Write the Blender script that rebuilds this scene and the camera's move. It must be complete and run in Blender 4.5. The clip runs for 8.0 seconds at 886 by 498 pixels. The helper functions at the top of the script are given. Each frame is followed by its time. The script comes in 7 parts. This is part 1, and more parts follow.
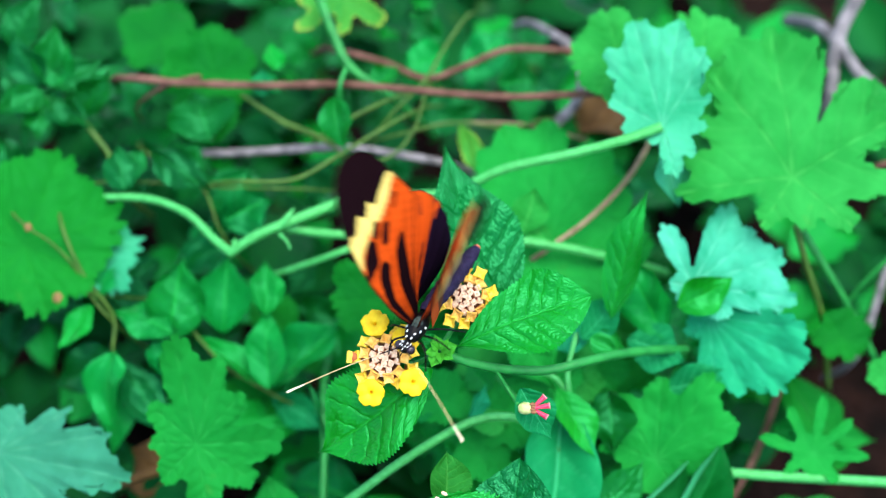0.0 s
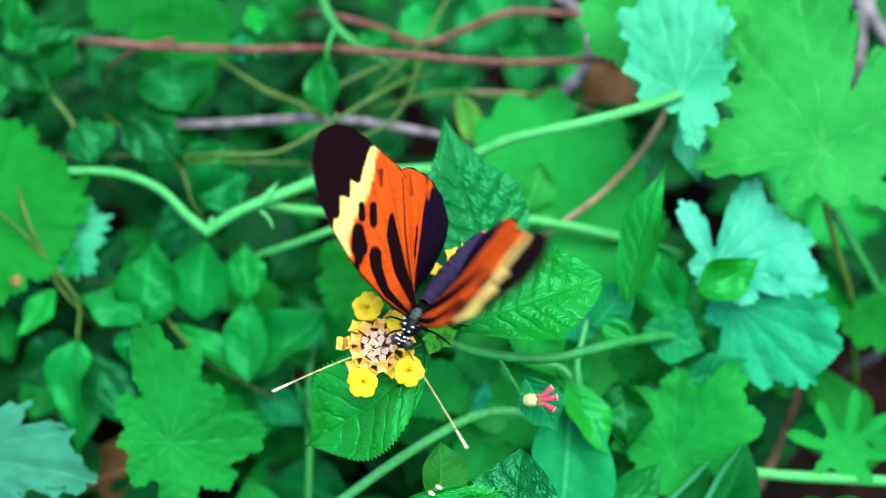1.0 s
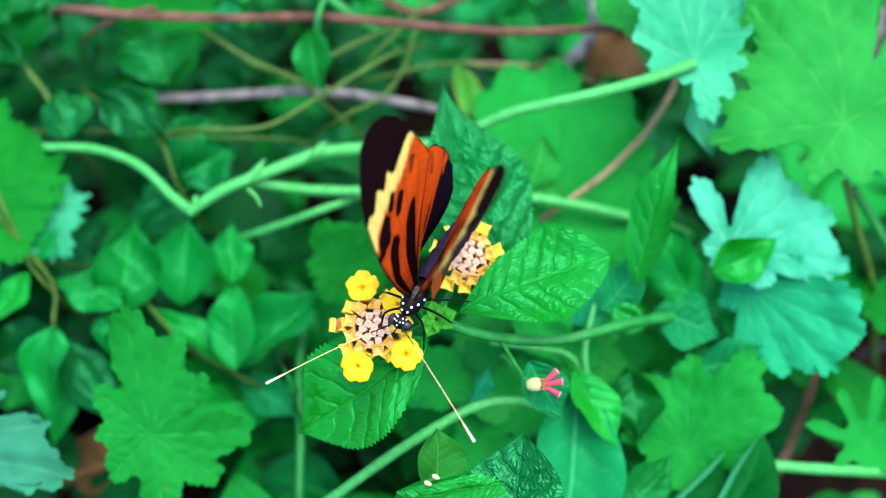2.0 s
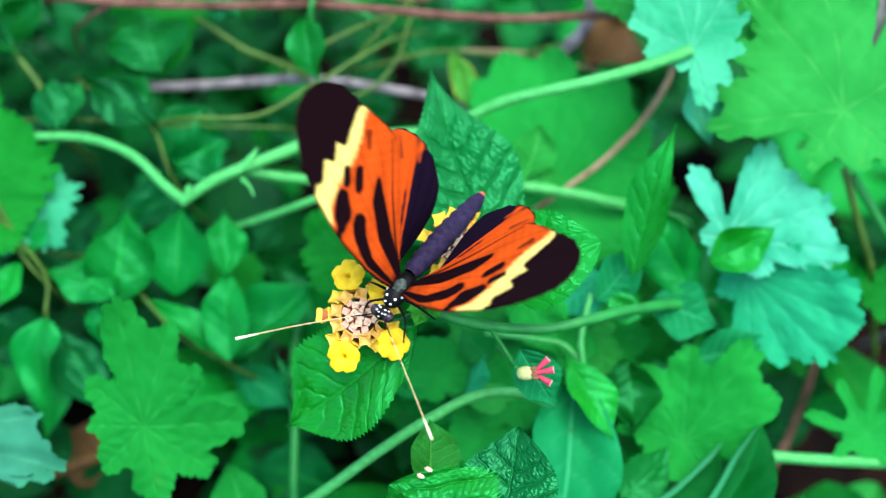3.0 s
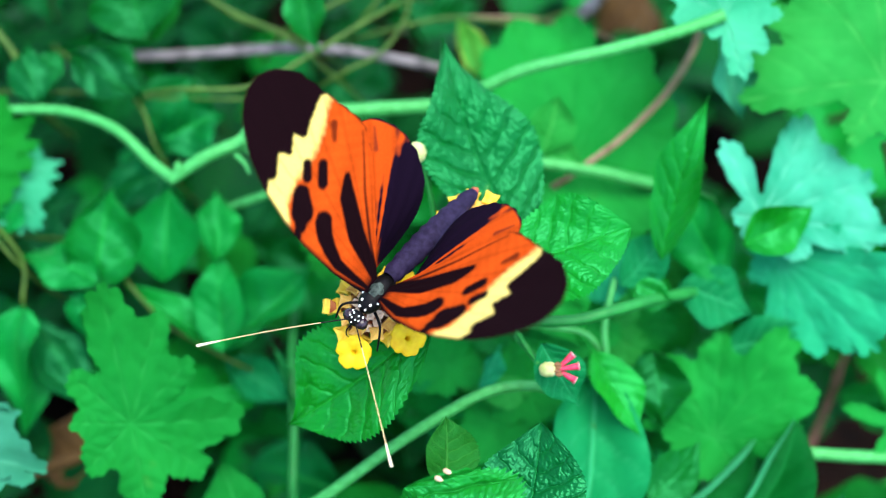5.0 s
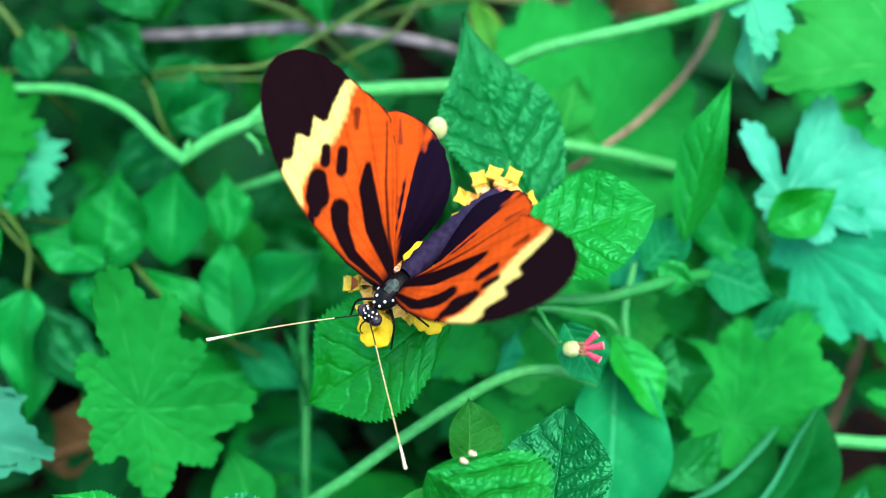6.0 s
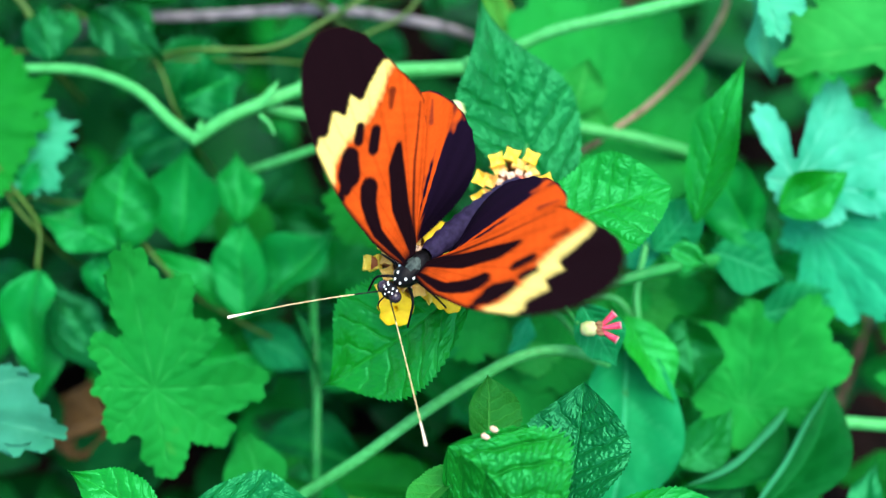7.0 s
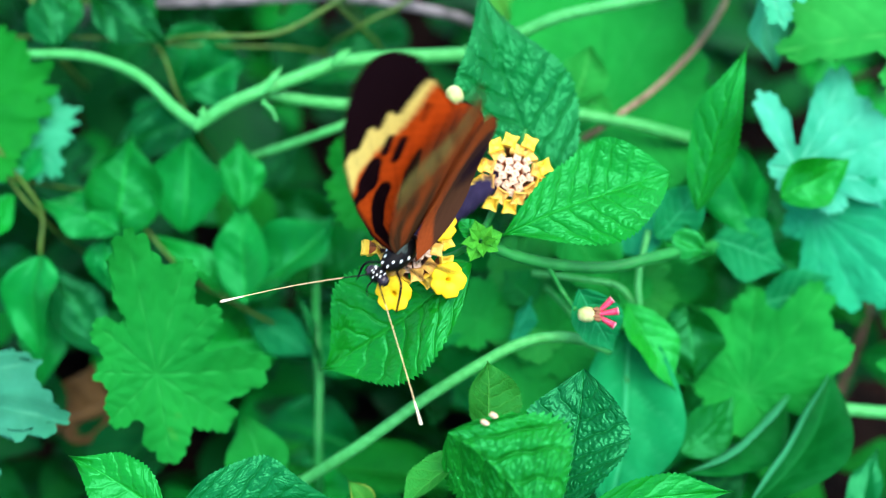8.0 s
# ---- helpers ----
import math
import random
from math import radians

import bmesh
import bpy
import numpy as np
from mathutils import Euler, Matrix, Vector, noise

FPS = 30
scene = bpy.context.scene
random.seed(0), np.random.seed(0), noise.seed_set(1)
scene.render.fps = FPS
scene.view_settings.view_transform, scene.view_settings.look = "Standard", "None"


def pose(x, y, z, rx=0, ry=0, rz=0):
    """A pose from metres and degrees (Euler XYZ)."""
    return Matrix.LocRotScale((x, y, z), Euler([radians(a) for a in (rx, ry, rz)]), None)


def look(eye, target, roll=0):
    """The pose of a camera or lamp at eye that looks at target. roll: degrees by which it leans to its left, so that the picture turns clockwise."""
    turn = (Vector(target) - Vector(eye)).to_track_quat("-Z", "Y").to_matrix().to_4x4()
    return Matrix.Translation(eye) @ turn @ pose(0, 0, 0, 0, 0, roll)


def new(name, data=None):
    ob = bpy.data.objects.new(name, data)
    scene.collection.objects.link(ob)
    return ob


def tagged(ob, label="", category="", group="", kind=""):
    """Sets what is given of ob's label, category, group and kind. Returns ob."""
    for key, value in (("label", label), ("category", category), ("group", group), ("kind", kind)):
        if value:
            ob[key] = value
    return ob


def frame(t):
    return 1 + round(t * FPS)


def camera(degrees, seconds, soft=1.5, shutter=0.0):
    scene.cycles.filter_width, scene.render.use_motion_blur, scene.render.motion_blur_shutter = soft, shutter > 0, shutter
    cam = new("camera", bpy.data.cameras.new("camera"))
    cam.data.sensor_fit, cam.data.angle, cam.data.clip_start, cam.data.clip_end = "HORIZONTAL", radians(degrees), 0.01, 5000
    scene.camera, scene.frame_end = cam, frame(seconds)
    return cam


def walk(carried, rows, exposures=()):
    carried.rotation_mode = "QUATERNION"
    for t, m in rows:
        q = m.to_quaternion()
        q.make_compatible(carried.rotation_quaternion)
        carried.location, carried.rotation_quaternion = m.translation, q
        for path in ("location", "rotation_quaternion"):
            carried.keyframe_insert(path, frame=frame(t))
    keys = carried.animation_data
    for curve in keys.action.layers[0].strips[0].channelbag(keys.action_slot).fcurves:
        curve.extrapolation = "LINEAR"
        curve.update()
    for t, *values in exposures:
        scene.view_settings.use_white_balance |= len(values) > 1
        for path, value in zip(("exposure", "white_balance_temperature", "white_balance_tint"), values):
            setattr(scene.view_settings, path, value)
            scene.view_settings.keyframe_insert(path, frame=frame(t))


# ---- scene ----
# ---- the camera and its way ----
cam = camera(28.0, 8.0, soft=1.0, shutter=0.9)
cam.data.dof.use_dof = True
cam.data.dof.focus_distance = 0.263
cam.data.dof.aperture_fstop = 9.8
walk(cam, [
    (0, pose(0.01561, -0.19790, 0.37940, 40.02, 0.78, 0.54)),
    (0.5, pose(0.01255, -0.18799, 0.36413, 40.04, 0.38, 0.18)),
    (1, pose(0.00996, -0.17998, 0.35191, 40.00, -0.00, 0.00)),
    (1.5, pose(0.00863, -0.17372, 0.34262, 39.83, -0.12, -0.24)),
    (2, pose(0.00735, -0.16815, 0.33616, 39.55, -0.32, -0.42)),
    (3.5, pose(0.01008, -0.16427, 0.33226, 38.93, -0.02, -0.38)),
    (4, pose(0.00871, -0.15832, 0.32684, 38.62, -0.16, -0.58)),
    (4.5, pose(0.00559, -0.15318, 0.32126, 38.46, -0.49, -0.90)),
    (6, pose(-0.00547, -0.14995, 0.30822, 38.79, -1.74, -1.69)),
    (6.5, pose(-0.00830, -0.15133, 0.30739, 38.81, -2.06, -1.89)),
    (7, pose(-0.01121, -0.15241, 0.30655, 38.79, -2.44, -2.02)),
    (7.5, pose(-0.01138, -0.15304, 0.30570, 38.66, -2.44, -1.93)),
    (8, pose(-0.01085, -0.15260, 0.30692, 38.33, -2.42, -1.82)),
], exposures=[(0.0, 2.25), (8.0, 2.25)])

# ---- daylight: a bright overcast sky with a soft sun ----
world = bpy.data.worlds.new("world")
scene.world = world
world.use_nodes = True
wn = world.node_tree.nodes
sky = wn.new("ShaderNodeTexSky")
sky.sky_type, sky.sun_disc = "NISHITA", False
sky.sun_elevation, sky.sun_rotation = radians(75), radians(129)
wn["Background"].inputs["Strength"].default_value = 0.125
world.node_tree.links.new(sky.outputs[0], wn["Background"].inputs["Color"])
sun_data = bpy.data.lights.new("sun", "SUN")
sun_data.energy, sun_data.angle, sun_data.color = 1.5, radians(50), (1.0, 0.97, 0.88)
sun = new("sun", sun_data)
sun.matrix_world = look((0.25, -0.20, 1.25), (0, 0, 0))


# ---- materials ----
def material(name, rough=0.5, spec=0.5):
    m = bpy.data.materials.new(name)
    m.use_nodes = True
    b = m.node_tree.nodes["Principled BSDF"]
    b.inputs["Roughness"].default_value = rough
    b.inputs["Specular IOR Level"].default_value = spec
    return m, m.node_tree.nodes, m.node_tree.links, b


def mixer(nodes, links, kind, fac, a, b):
    """A colour mix node; each input is a socket or a value."""
    n = nodes.new("ShaderNodeMix")
    n.data_type, n.blend_type = "RGBA", kind
    for socket, value in ((n.inputs[0], fac), (n.inputs[6], a), (n.inputs[7], b)):
        if isinstance(value, bpy.types.NodeSocket):
            links.new(value, socket)
        elif isinstance(value, tuple):
            socket.default_value = (*value, 1)
        else:
            socket.default_value = value
    return n.outputs[2]


def noise_of(nodes, links, scale, detail=3.0, coords="Object"):
    n = nodes.new("ShaderNodeTexNoise")
    n.inputs["Scale"].default_value, n.inputs["Detail"].default_value = scale, detail
    links.new(nodes.new("ShaderNodeTexCoord").outputs[coords], n.inputs["Vector"])
    return n.outputs["Fac"]


def ramp(nodes, links, value, low, high):
    n = nodes.new("ShaderNodeMapRange")
    n.inputs["From Min"].default_value, n.inputs["From Max"].default_value = low, high
    links.new(value, n.inputs["Value"])
    return n.outputs["Result"]


def bump_of(nodes, links, shader, value, strength, distance):
    n = nodes.new("ShaderNodeBump")
    n.inputs["Strength"].default_value, n.inputs["Distance"].default_value = strength, distance
    links.new(value, n.inputs["Height"])
    links.new(n.outputs[0], shader.inputs["Normal"])


def leaf_material(name, deep, fresh, vein, rough, spec, through_light=0.22, grain=320.0, edge=None, wrinkle=0.0, vary=0.10, cool=1.0):
    """Leaf skin: two greens in soft blotches, paler veins, fine cell grain, some light coming through."""
    m, nodes, links, b = material(name, rough, spec)
    info = nodes.new("ShaderNodeObjectInfo")
    blotch = noise_of(nodes, links, 75.0, 5.0)
    base = mixer(nodes, links, "MIX", ramp(nodes, links, blotch, 0.35, 0.68), deep, fresh)
    pale = tuple(min(1.0, 1.35 * c) for c in fresh)
    base = mixer(nodes, links, "MIX", ramp(nodes, links, info.outputs["Random"], 0.1, 2.2), base, pale)
    fleck = noise_of(nodes, links, 420.0, 4.0)
    base = mixer(nodes, links, "MULTIPLY", 0.35, base, mixer(nodes, links, "MIX", ramp(nodes, links, fleck, 0.3, 0.7), (0.55, 0.62, 0.55), (1.0, 1.0, 1.0)))
    own = nodes.new("ShaderNodeMapRange")
    own.inputs["To Min"].default_value, own.inputs["To Max"].default_value = 1 - vary, 1 + 0.8 * vary
    turn = nodes.new("ShaderNodeMath")
    turn.operation = "PINGPONG"
    turn.inputs[1].default_value = 0.13
    links.new(info.outputs["Random"], turn.inputs[0])
    own.inputs["From Max"].default_value = 0.13
    links.new(turn.outputs[0], own.inputs["Value"])
    gain = nodes.new("ShaderNodeCombineColor")
    for k in range(3):
        links.new(own.outputs[0], gain.inputs[k])
    base = mixer(nodes, links, "MULTIPLY", 1.0, base, gain.outputs[0])
    if cool > 1:  # some leaves of a plant are bluer than others
        swing = nodes.new("ShaderNodeMath")
        swing.operation = "PINGPONG"
        swing.inputs[1].default_value = 0.037
        links.new(info.outputs["Random"], swing.inputs[0])
        base = mixer(nodes, links, "MULTIPLY", ramp(nodes, links, swing.outputs[0], 0.015, 0.037), base, (0.85, 0.95, cool))
    at = nodes.new("ShaderNodeAttribute")
    at.attribute_name = "vein"
    base = mixer(nodes, links, "MIX", ramp(nodes, links, at.outputs["Fac"], 0.0, 1.6), base, vein)
    if edge:
        rim = nodes.new("ShaderNodeAttribute")
        rim.attribute_name = "rim"
        base = mixer(nodes, links, "MIX", ramp(nodes, links, rim.outputs["Fac"], 0.35, 1.05), base, edge)
    stain = ramp(nodes, links, noise_of(nodes, links, 48.0, 6.0), 0.66, 0.80)
    base = mixer(nodes, links, "MIX", stain, base, (0.09, 0.17, 0.02))
    links.new(base, b.inputs["Base Color"])
    b.inputs["Specular Tint"].default_value = (0.12, 1.0, 0.44, 1)
    if wrinkle:
        cell = nodes.new("ShaderNodeTexVoronoi")
        cell.feature = "DISTANCE_TO_EDGE"
        cell.inputs["Scale"].default_value = 1700.0
        links.new(nodes.new("ShaderNodeTexCoord").outputs["Object"], cell.inputs["Vector"])
        bump_of(nodes, links, b, ramp(nodes, links, cell.outputs["Distance"], 0.0, 0.30), 0.45 * wrinkle, 0.0003)
    else:
        bump_of(nodes, links, b, noise_of(nodes, links, grain, 5.0), 0.5, 0.0007)
    tr = nodes.new("ShaderNodeBsdfTranslucent")
    links.new(mixer(nodes, links, "MULTIPLY", 1.0, base, (0.9, 1.0, 0.5)), tr.inputs["Color"])
    mx = nodes.new("ShaderNodeMixShader")
    mx.inputs[0].default_value = through_light
    links.new(b.outputs[0], mx.inputs[1])
    links.new(tr.outputs[0], mx.inputs[2])
    links.new(mx.outputs[0], nodes["Material Output"].inputs["Surface"])
    return m


def plain_material(name, a, b2, rough, spec=0.4, scale=300.0, bump=0.3, depth=0.0003, trans=0.0):
    """Two tones in noise, with fine relief."""
    m, nodes, links, b = material(name, rough, spec)
    n = noise_of(nodes, links, scale, 4.0)
    base = mixer(nodes, links, "MIX", ramp(nodes, links, n, 0.32, 0.68), a, b2)
    links.new(base, b.inputs["Base Color"])
    bump_of(nodes, links, b, noise_of(nodes, links, scale * 2.5, 3.0), bump, depth)
    b.inputs["Subsurface Weight"].default_value = trans
    b.inputs["Subsurface Radius"].default_value = (0.0006, 0.0006, 0.0004)
    return m


def painted_material(name, rough, spec, sheen=0.0, grain=2500.0):
    """Colour from the mesh's own pattern, with a fine scaly grain."""
    m, nodes, links, b = material(name, rough, spec)
    at = nodes.new("ShaderNodeAttribute")
    at.attribute_name = "pattern"
    n = noise_of(nodes, links, grain, 2.0)
    links.new(mixer(nodes, links, "MULTIPLY", 0.35, at.outputs["Color"], mixer(nodes, links, "MIX", ramp(nodes, links, n, 0.3, 0.7), (0.6, 0.6, 0.6), (1.0, 1.0, 1.0))), b.inputs["Base Color"])
    b.inputs["Sheen Weight"].default_value = sheen
    bump_of(nodes, links, b, n, 0.25, 0.0001)
    return m


LANTANA = leaf_material("lantana_leaf", (0.0015, 0.118, 0.0052), (0.0037, 0.208, 0.0118), (0.0095, 0.255, 0.0165), 0.33, 0.55, 0.2, wrinkle=0.17)
# Lit copy of the lantana green: the stronger light is put into its colour.
LANTANA_LIT = leaf_material("lantana_leaf_lit", (0.0025, 0.125, 0.008), (0.007, 0.215, 0.017), (0.012, 0.235, 0.024), 0.33, 0.55, 0.2, wrinkle=0.2)
# Copy of the lantana green, its colour toned for how light falls on some leaves.
LANTANA_SHADE_TONE = leaf_material("lantana_leaf_shade_tone", (0.0015, 0.118, 0.0042), (0.0042, 0.205, 0.0090), (0.011, 0.25, 0.014), 0.33, 0.55, 0.2, wrinkle=0.2)
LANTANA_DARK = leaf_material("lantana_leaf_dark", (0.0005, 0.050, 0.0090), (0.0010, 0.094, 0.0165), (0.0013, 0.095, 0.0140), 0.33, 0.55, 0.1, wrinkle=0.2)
LANTANA_YOUNG = leaf_material("lantana_leaf_young", (0.009, 0.102, 0.0085), (0.016, 0.165, 0.018), (0.055, 0.250, 0.040), 0.55, 0.2, wrinkle=0.5)
LANTANA_COOL = leaf_material("lantana_leaf_cool", (0.0006, 0.066, 0.0080), (0.0014, 0.114, 0.0155), (0.0014, 0.112, 0.0165), 0.33, 0.55, 0.18, wrinkle=0.25)
GERANIUM = leaf_material("geranium_leaf", (0.0075, 0.165, 0.018), (0.023, 0.275, 0.042), (0.070, 0.385, 0.08), 0.6, 0.2, 0.28)
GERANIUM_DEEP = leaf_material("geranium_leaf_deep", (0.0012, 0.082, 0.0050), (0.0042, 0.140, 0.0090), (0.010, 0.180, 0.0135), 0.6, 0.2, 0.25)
GERANIUM_PALE = leaf_material("geranium_leaf_underside", (0.012, 0.21, 0.090), (0.055, 0.37, 0.20), (0.11, 0.45, 0.27), 0.6, 0.25, 0.22)
GERANIUM_GLAUCOUS = leaf_material("geranium_leaf_glaucous", (0.016, 0.26, 0.135), (0.075, 0.45, 0.29), (0.15, 0.54, 0.38), 0.6, 0.25, 0.22)
GERANIUM_GREY = leaf_material("geranium_leaf_greyish", (0.009, 0.10, 0.046), (0.028, 0.165, 0.095), (0.07, 0.27, 0.16), 0.6, 0.25, 0.2)
YELLOWING = leaf_material("yellowing_leaf", (0.010, 0.15, 0.015), (0.06, 0.25, 0.025), (0.10, 0.27, 0.03), 0.5, 0.25, 0.3, edge=(0.27, 0.32, 0.045))
BRIGHT_SHOOT = leaf_material("young_shoot", (0.03, 0.26, 0.016), (0.08, 0.40, 0.03), (0.10, 0.42, 0.04), 0.5, 0.25, 0.25)
CURLED = leaf_material("curled_leaf", (0.0006, 0.05, 0.005), (0.0012, 0.085, 0.010), (0.003, 0.10, 0.016), 0.5, 0.15, 0.2, edge=(0.035, 0.27, 0.11))
GERANIUM_MID = leaf_material("geranium_leaf_middle", (0.0025, 0.138, 0.013), (0.009, 0.228, 0.027), (0.024, 0.29, 0.052), 0.6, 0.22, 0.27)
JADE = leaf_material("jade_leaf", (0.0036, 0.159, 0.05703), (0.012, 0.2651, 0.119), (0.036, 0.3393, 0.186), 0.55, 0.25, 0.22)
OVAL = leaf_material("oval_leaf", (0.0011, 0.112, 0.008), (0.0030, 0.208, 0.016), (0.0080, 0.255, 0.025), 0.38, 0.40, 0.22, vary=0.32, cool=2.2)
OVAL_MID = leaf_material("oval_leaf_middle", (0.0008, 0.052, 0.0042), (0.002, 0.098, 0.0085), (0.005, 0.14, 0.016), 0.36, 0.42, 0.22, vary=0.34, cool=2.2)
# Oval leaf green darkened to paint in shade low down and in gaps.
OVAL_SHADE_DARK = leaf_material("oval_leaf_shade_dark", (0.0007, 0.026, 0.0028), (0.0015, 0.053, 0.0056), (0.004, 0.072, 0.008), 0.48, 0.20, 0.18, vary=0.3, cool=1.6)
TEAL = leaf_material("teal_leaf", (0.002, 0.1324, 0.03344), (0.006, 0.2081, 0.06273), (0.04, 0.36, 0.15), 0.5, 0.25, 0.22)
STEM_PALE = plain_material("pale_green_stem", (0.026, 0.235, 0.045), (0.048, 0.325, 0.079), 0.5, 0.25, 900.0)
STEM_GREEN = plain_material("green_stem", (0.0052, 0.1265, 0.02), (0.013, 0.1955, 0.032), 0.5, 0.25)
STEM_OLIVE = plain_material("olive_stem", (0.028, 0.078, 0.008), (0.056, 0.1248, 0.016), 0.55, 0.25)
BARK_RED = plain_material("red_brown_bark", (0.060, 0.027, 0.018), (0.145, 0.072, 0.054), 0.8, 0.1, 250.0, 0.6)
BARK_TAN = plain_material("tan_bark", (0.119, 0.084, 0.049), (0.266, 0.203, 0.126), 0.8, 0.1, 250.0, 0.6)
BARK_GREY = plain_material("grey_bark", (0.0625, 0.06, 0.0625), (0.2125, 0.1938, 0.2), 0.85, 0.1, 250.0, 0.6)
# Brown soil taken almost to black, so the colour holds the shade under the plants.
SOIL = plain_material("shade_dark_soil", (0.00165, 0.001, 0.00075), (0.0121, 0.0045, 0.003), 0.95, 0.1, 90.0, 0.9, 0.004)
LITTER = plain_material("dry_leaf", (0.045, 0.022, 0.005), (0.095, 0.050, 0.012), 0.8, 0.2, 120.0)
PETAL = plain_material("yellow_petal", (0.64, 0.37, 0.003), (0.76, 0.52, 0.008), 0.55, 0.2, 700.0, 0.2, 0.0001, 0.25)
PETAL_YOUNG = plain_material("fresh_yellow_petal", (0.68, 0.42, 0.02), (0.80, 0.58, 0.07), 0.55, 0.2, 700.0, 0.2, 0.0001, 0.2)
PETAL_STAR = plain_material("orange_yellow_petal", (0.58, 0.28, 0.05), (0.70, 0.44, 0.10), 0.55, 0.2, 700.0, 0.2, 0.0001, 0.2)
PETAL_BUD = plain_material("pinkish_bud", (0.48, 0.29, 0.18), (0.66, 0.48, 0.33), 0.55, 0.2, 900.0, 0.2, 0.0001, 0.2)
CORE = plain_material("reddish_brown_core", (0.05, 0.02, 0.008), (0.12, 0.045, 0.02), 0.7, 0.2, 900.0)
TUBE = plain_material("salmon_tube", (0.26, 0.06, 0.02), (0.40, 0.13, 0.05), 0.55, 0.2, 700.0, 0.2, 0.0001, 0.2)
CREAM = plain_material("cream_calyx", (0.26, 0.34, 0.10), (0.46, 0.48, 0.22), 0.55, 0.2, 700.0, 0.2, 0.0001, 0.3)
PINK = plain_material("pink_tube", (0.42, 0.015, 0.055), (0.58, 0.045, 0.10), 0.45, 0.3, 700.0, 0.2, 0.0001, 0.3)
PINK_END = plain_material("pale_pink_end", (0.45, 0.16, 0.18), (0.58, 0.30, 0.30), 0.5, 0.3, 700.0)
BROWN = plain_material("brown_speck", (0.12, 0.05, 0.02), (0.25, 0.12, 0.05), 0.7, 0.3, 700.0)
WING = painted_material("wing_scales", 0.9, 0.02, 0.0)
CHITIN = plain_material("black_chitin", (0.0012, 0.0012, 0.0014), (0.004, 0.0035, 0.004), 0.45, 0.10, 1500.0)
VELVET = plain_material("dark_violet_velvet", (0.008, 0.005, 0.018), (0.020, 0.014, 0.040), 0.75, 0.1, 1200.0)
WHITE_SCALE = plain_material("white_scales", (0.75, 0.75, 0.70), (0.85, 0.85, 0.80), 0.6, 0.3, 1200.0)
EYE = plain_material("dark_eye", (0.012, 0.006, 0.010), (0.028, 0.014, 0.022), 0.2, 0.4, 1500.0, 0.1)
GREY_FUR = plain_material("grey_fur", (0.0108, 0.0171, 0.0144), (0.063, 0.0874, 0.0756), 0.7, 0.1, 1500.0, 0.6)
ANTENNA = plain_material("straw_antenna", (0.46, 0.32, 0.14), (0.60, 0.45, 0.22), 0.5, 0.4, 1500.0)
ANTENNA_TIP = plain_material("pale_antenna_tip", (0.72, 0.58, 0.38), (0.80, 0.68, 0.48), 0.5, 0.4, 1500.0)
POD = plain_material("brown_pod", (0.10, 0.06, 0.02), (0.20, 0.12, 0.04), 0.6, 0.2, 900.0)
RED_TIP = plain_material("red_brown_tip", (0.35, 0.05, 0.02), (0.45, 0.10, 0.04), 0.5, 0.4, 900.0)


# ---- mesh makers ----
def thing(name, place, label, category, group=""):
    ob = new(name)
    ob.empty_display_size = 0.01
    ob.location = place
    return tagged(ob, label, category, group)


def attach(name, mesh, mat, parent, m=Matrix(), label=""):
    """A mesh as one part of a thing (m in world space when the parent stands unturned at its place)."""
    if mat and not mesh.materials:
        mesh.materials.append(mat)
    ob = new(name, mesh)
    ob.parent = parent
    up, base = parent, Matrix()
    while up is not None:
        base = up.matrix_basis @ base
        up = up.parent
    ob.matrix_basis = base.inverted() @ m
    return tagged(ob, label)


def grid_mesh(name, points, rows, cols, floats=(), colours=None, closed=False):
    """A quad grid from an array of rows*cols points, with named values for each point."""
    me = bpy.data.meshes.new(name)
    i = np.arange(rows * cols).reshape(rows, cols)
    if closed:
        i = np.concatenate([i, i[:, :1]], 1)
    quads = np.stack([i[:-1, :-1], i[:-1, 1:], i[1:, 1:], i[1:, :-1]], -1).reshape(-1, 4)
    me.from_pydata(points.reshape(-1, 3).tolist(), [], quads.tolist())
    for key, values in floats:
        me.attributes.new(key, "FLOAT", "POINT").data.foreach_set("value", np.ravel(values).astype(np.float32))
    if colours is not None:
        rgba = np.concatenate([colours.reshape(-1, 3), np.ones((rows * cols, 1))], 1)
        me.attributes.new("pattern", "FLOAT_COLOR", "POINT").data.foreach_set("color", rgba.astype(np.float32).ravel())
    me.polygons.foreach_set("use_smooth", [True] * len(me.polygons))
    me.update()
    return me


def smooth_noise(x, y, seed):
    r = np.random.RandomState(seed)
    out = 0.0
    for _ in range(5):
        a, b, c = r.uniform(-1, 1), r.uniform(-1, 1), r.uniform(0, 6.28)
        out += np.sin(6.5 * (a * x + b * y) + c)
    return out / 5


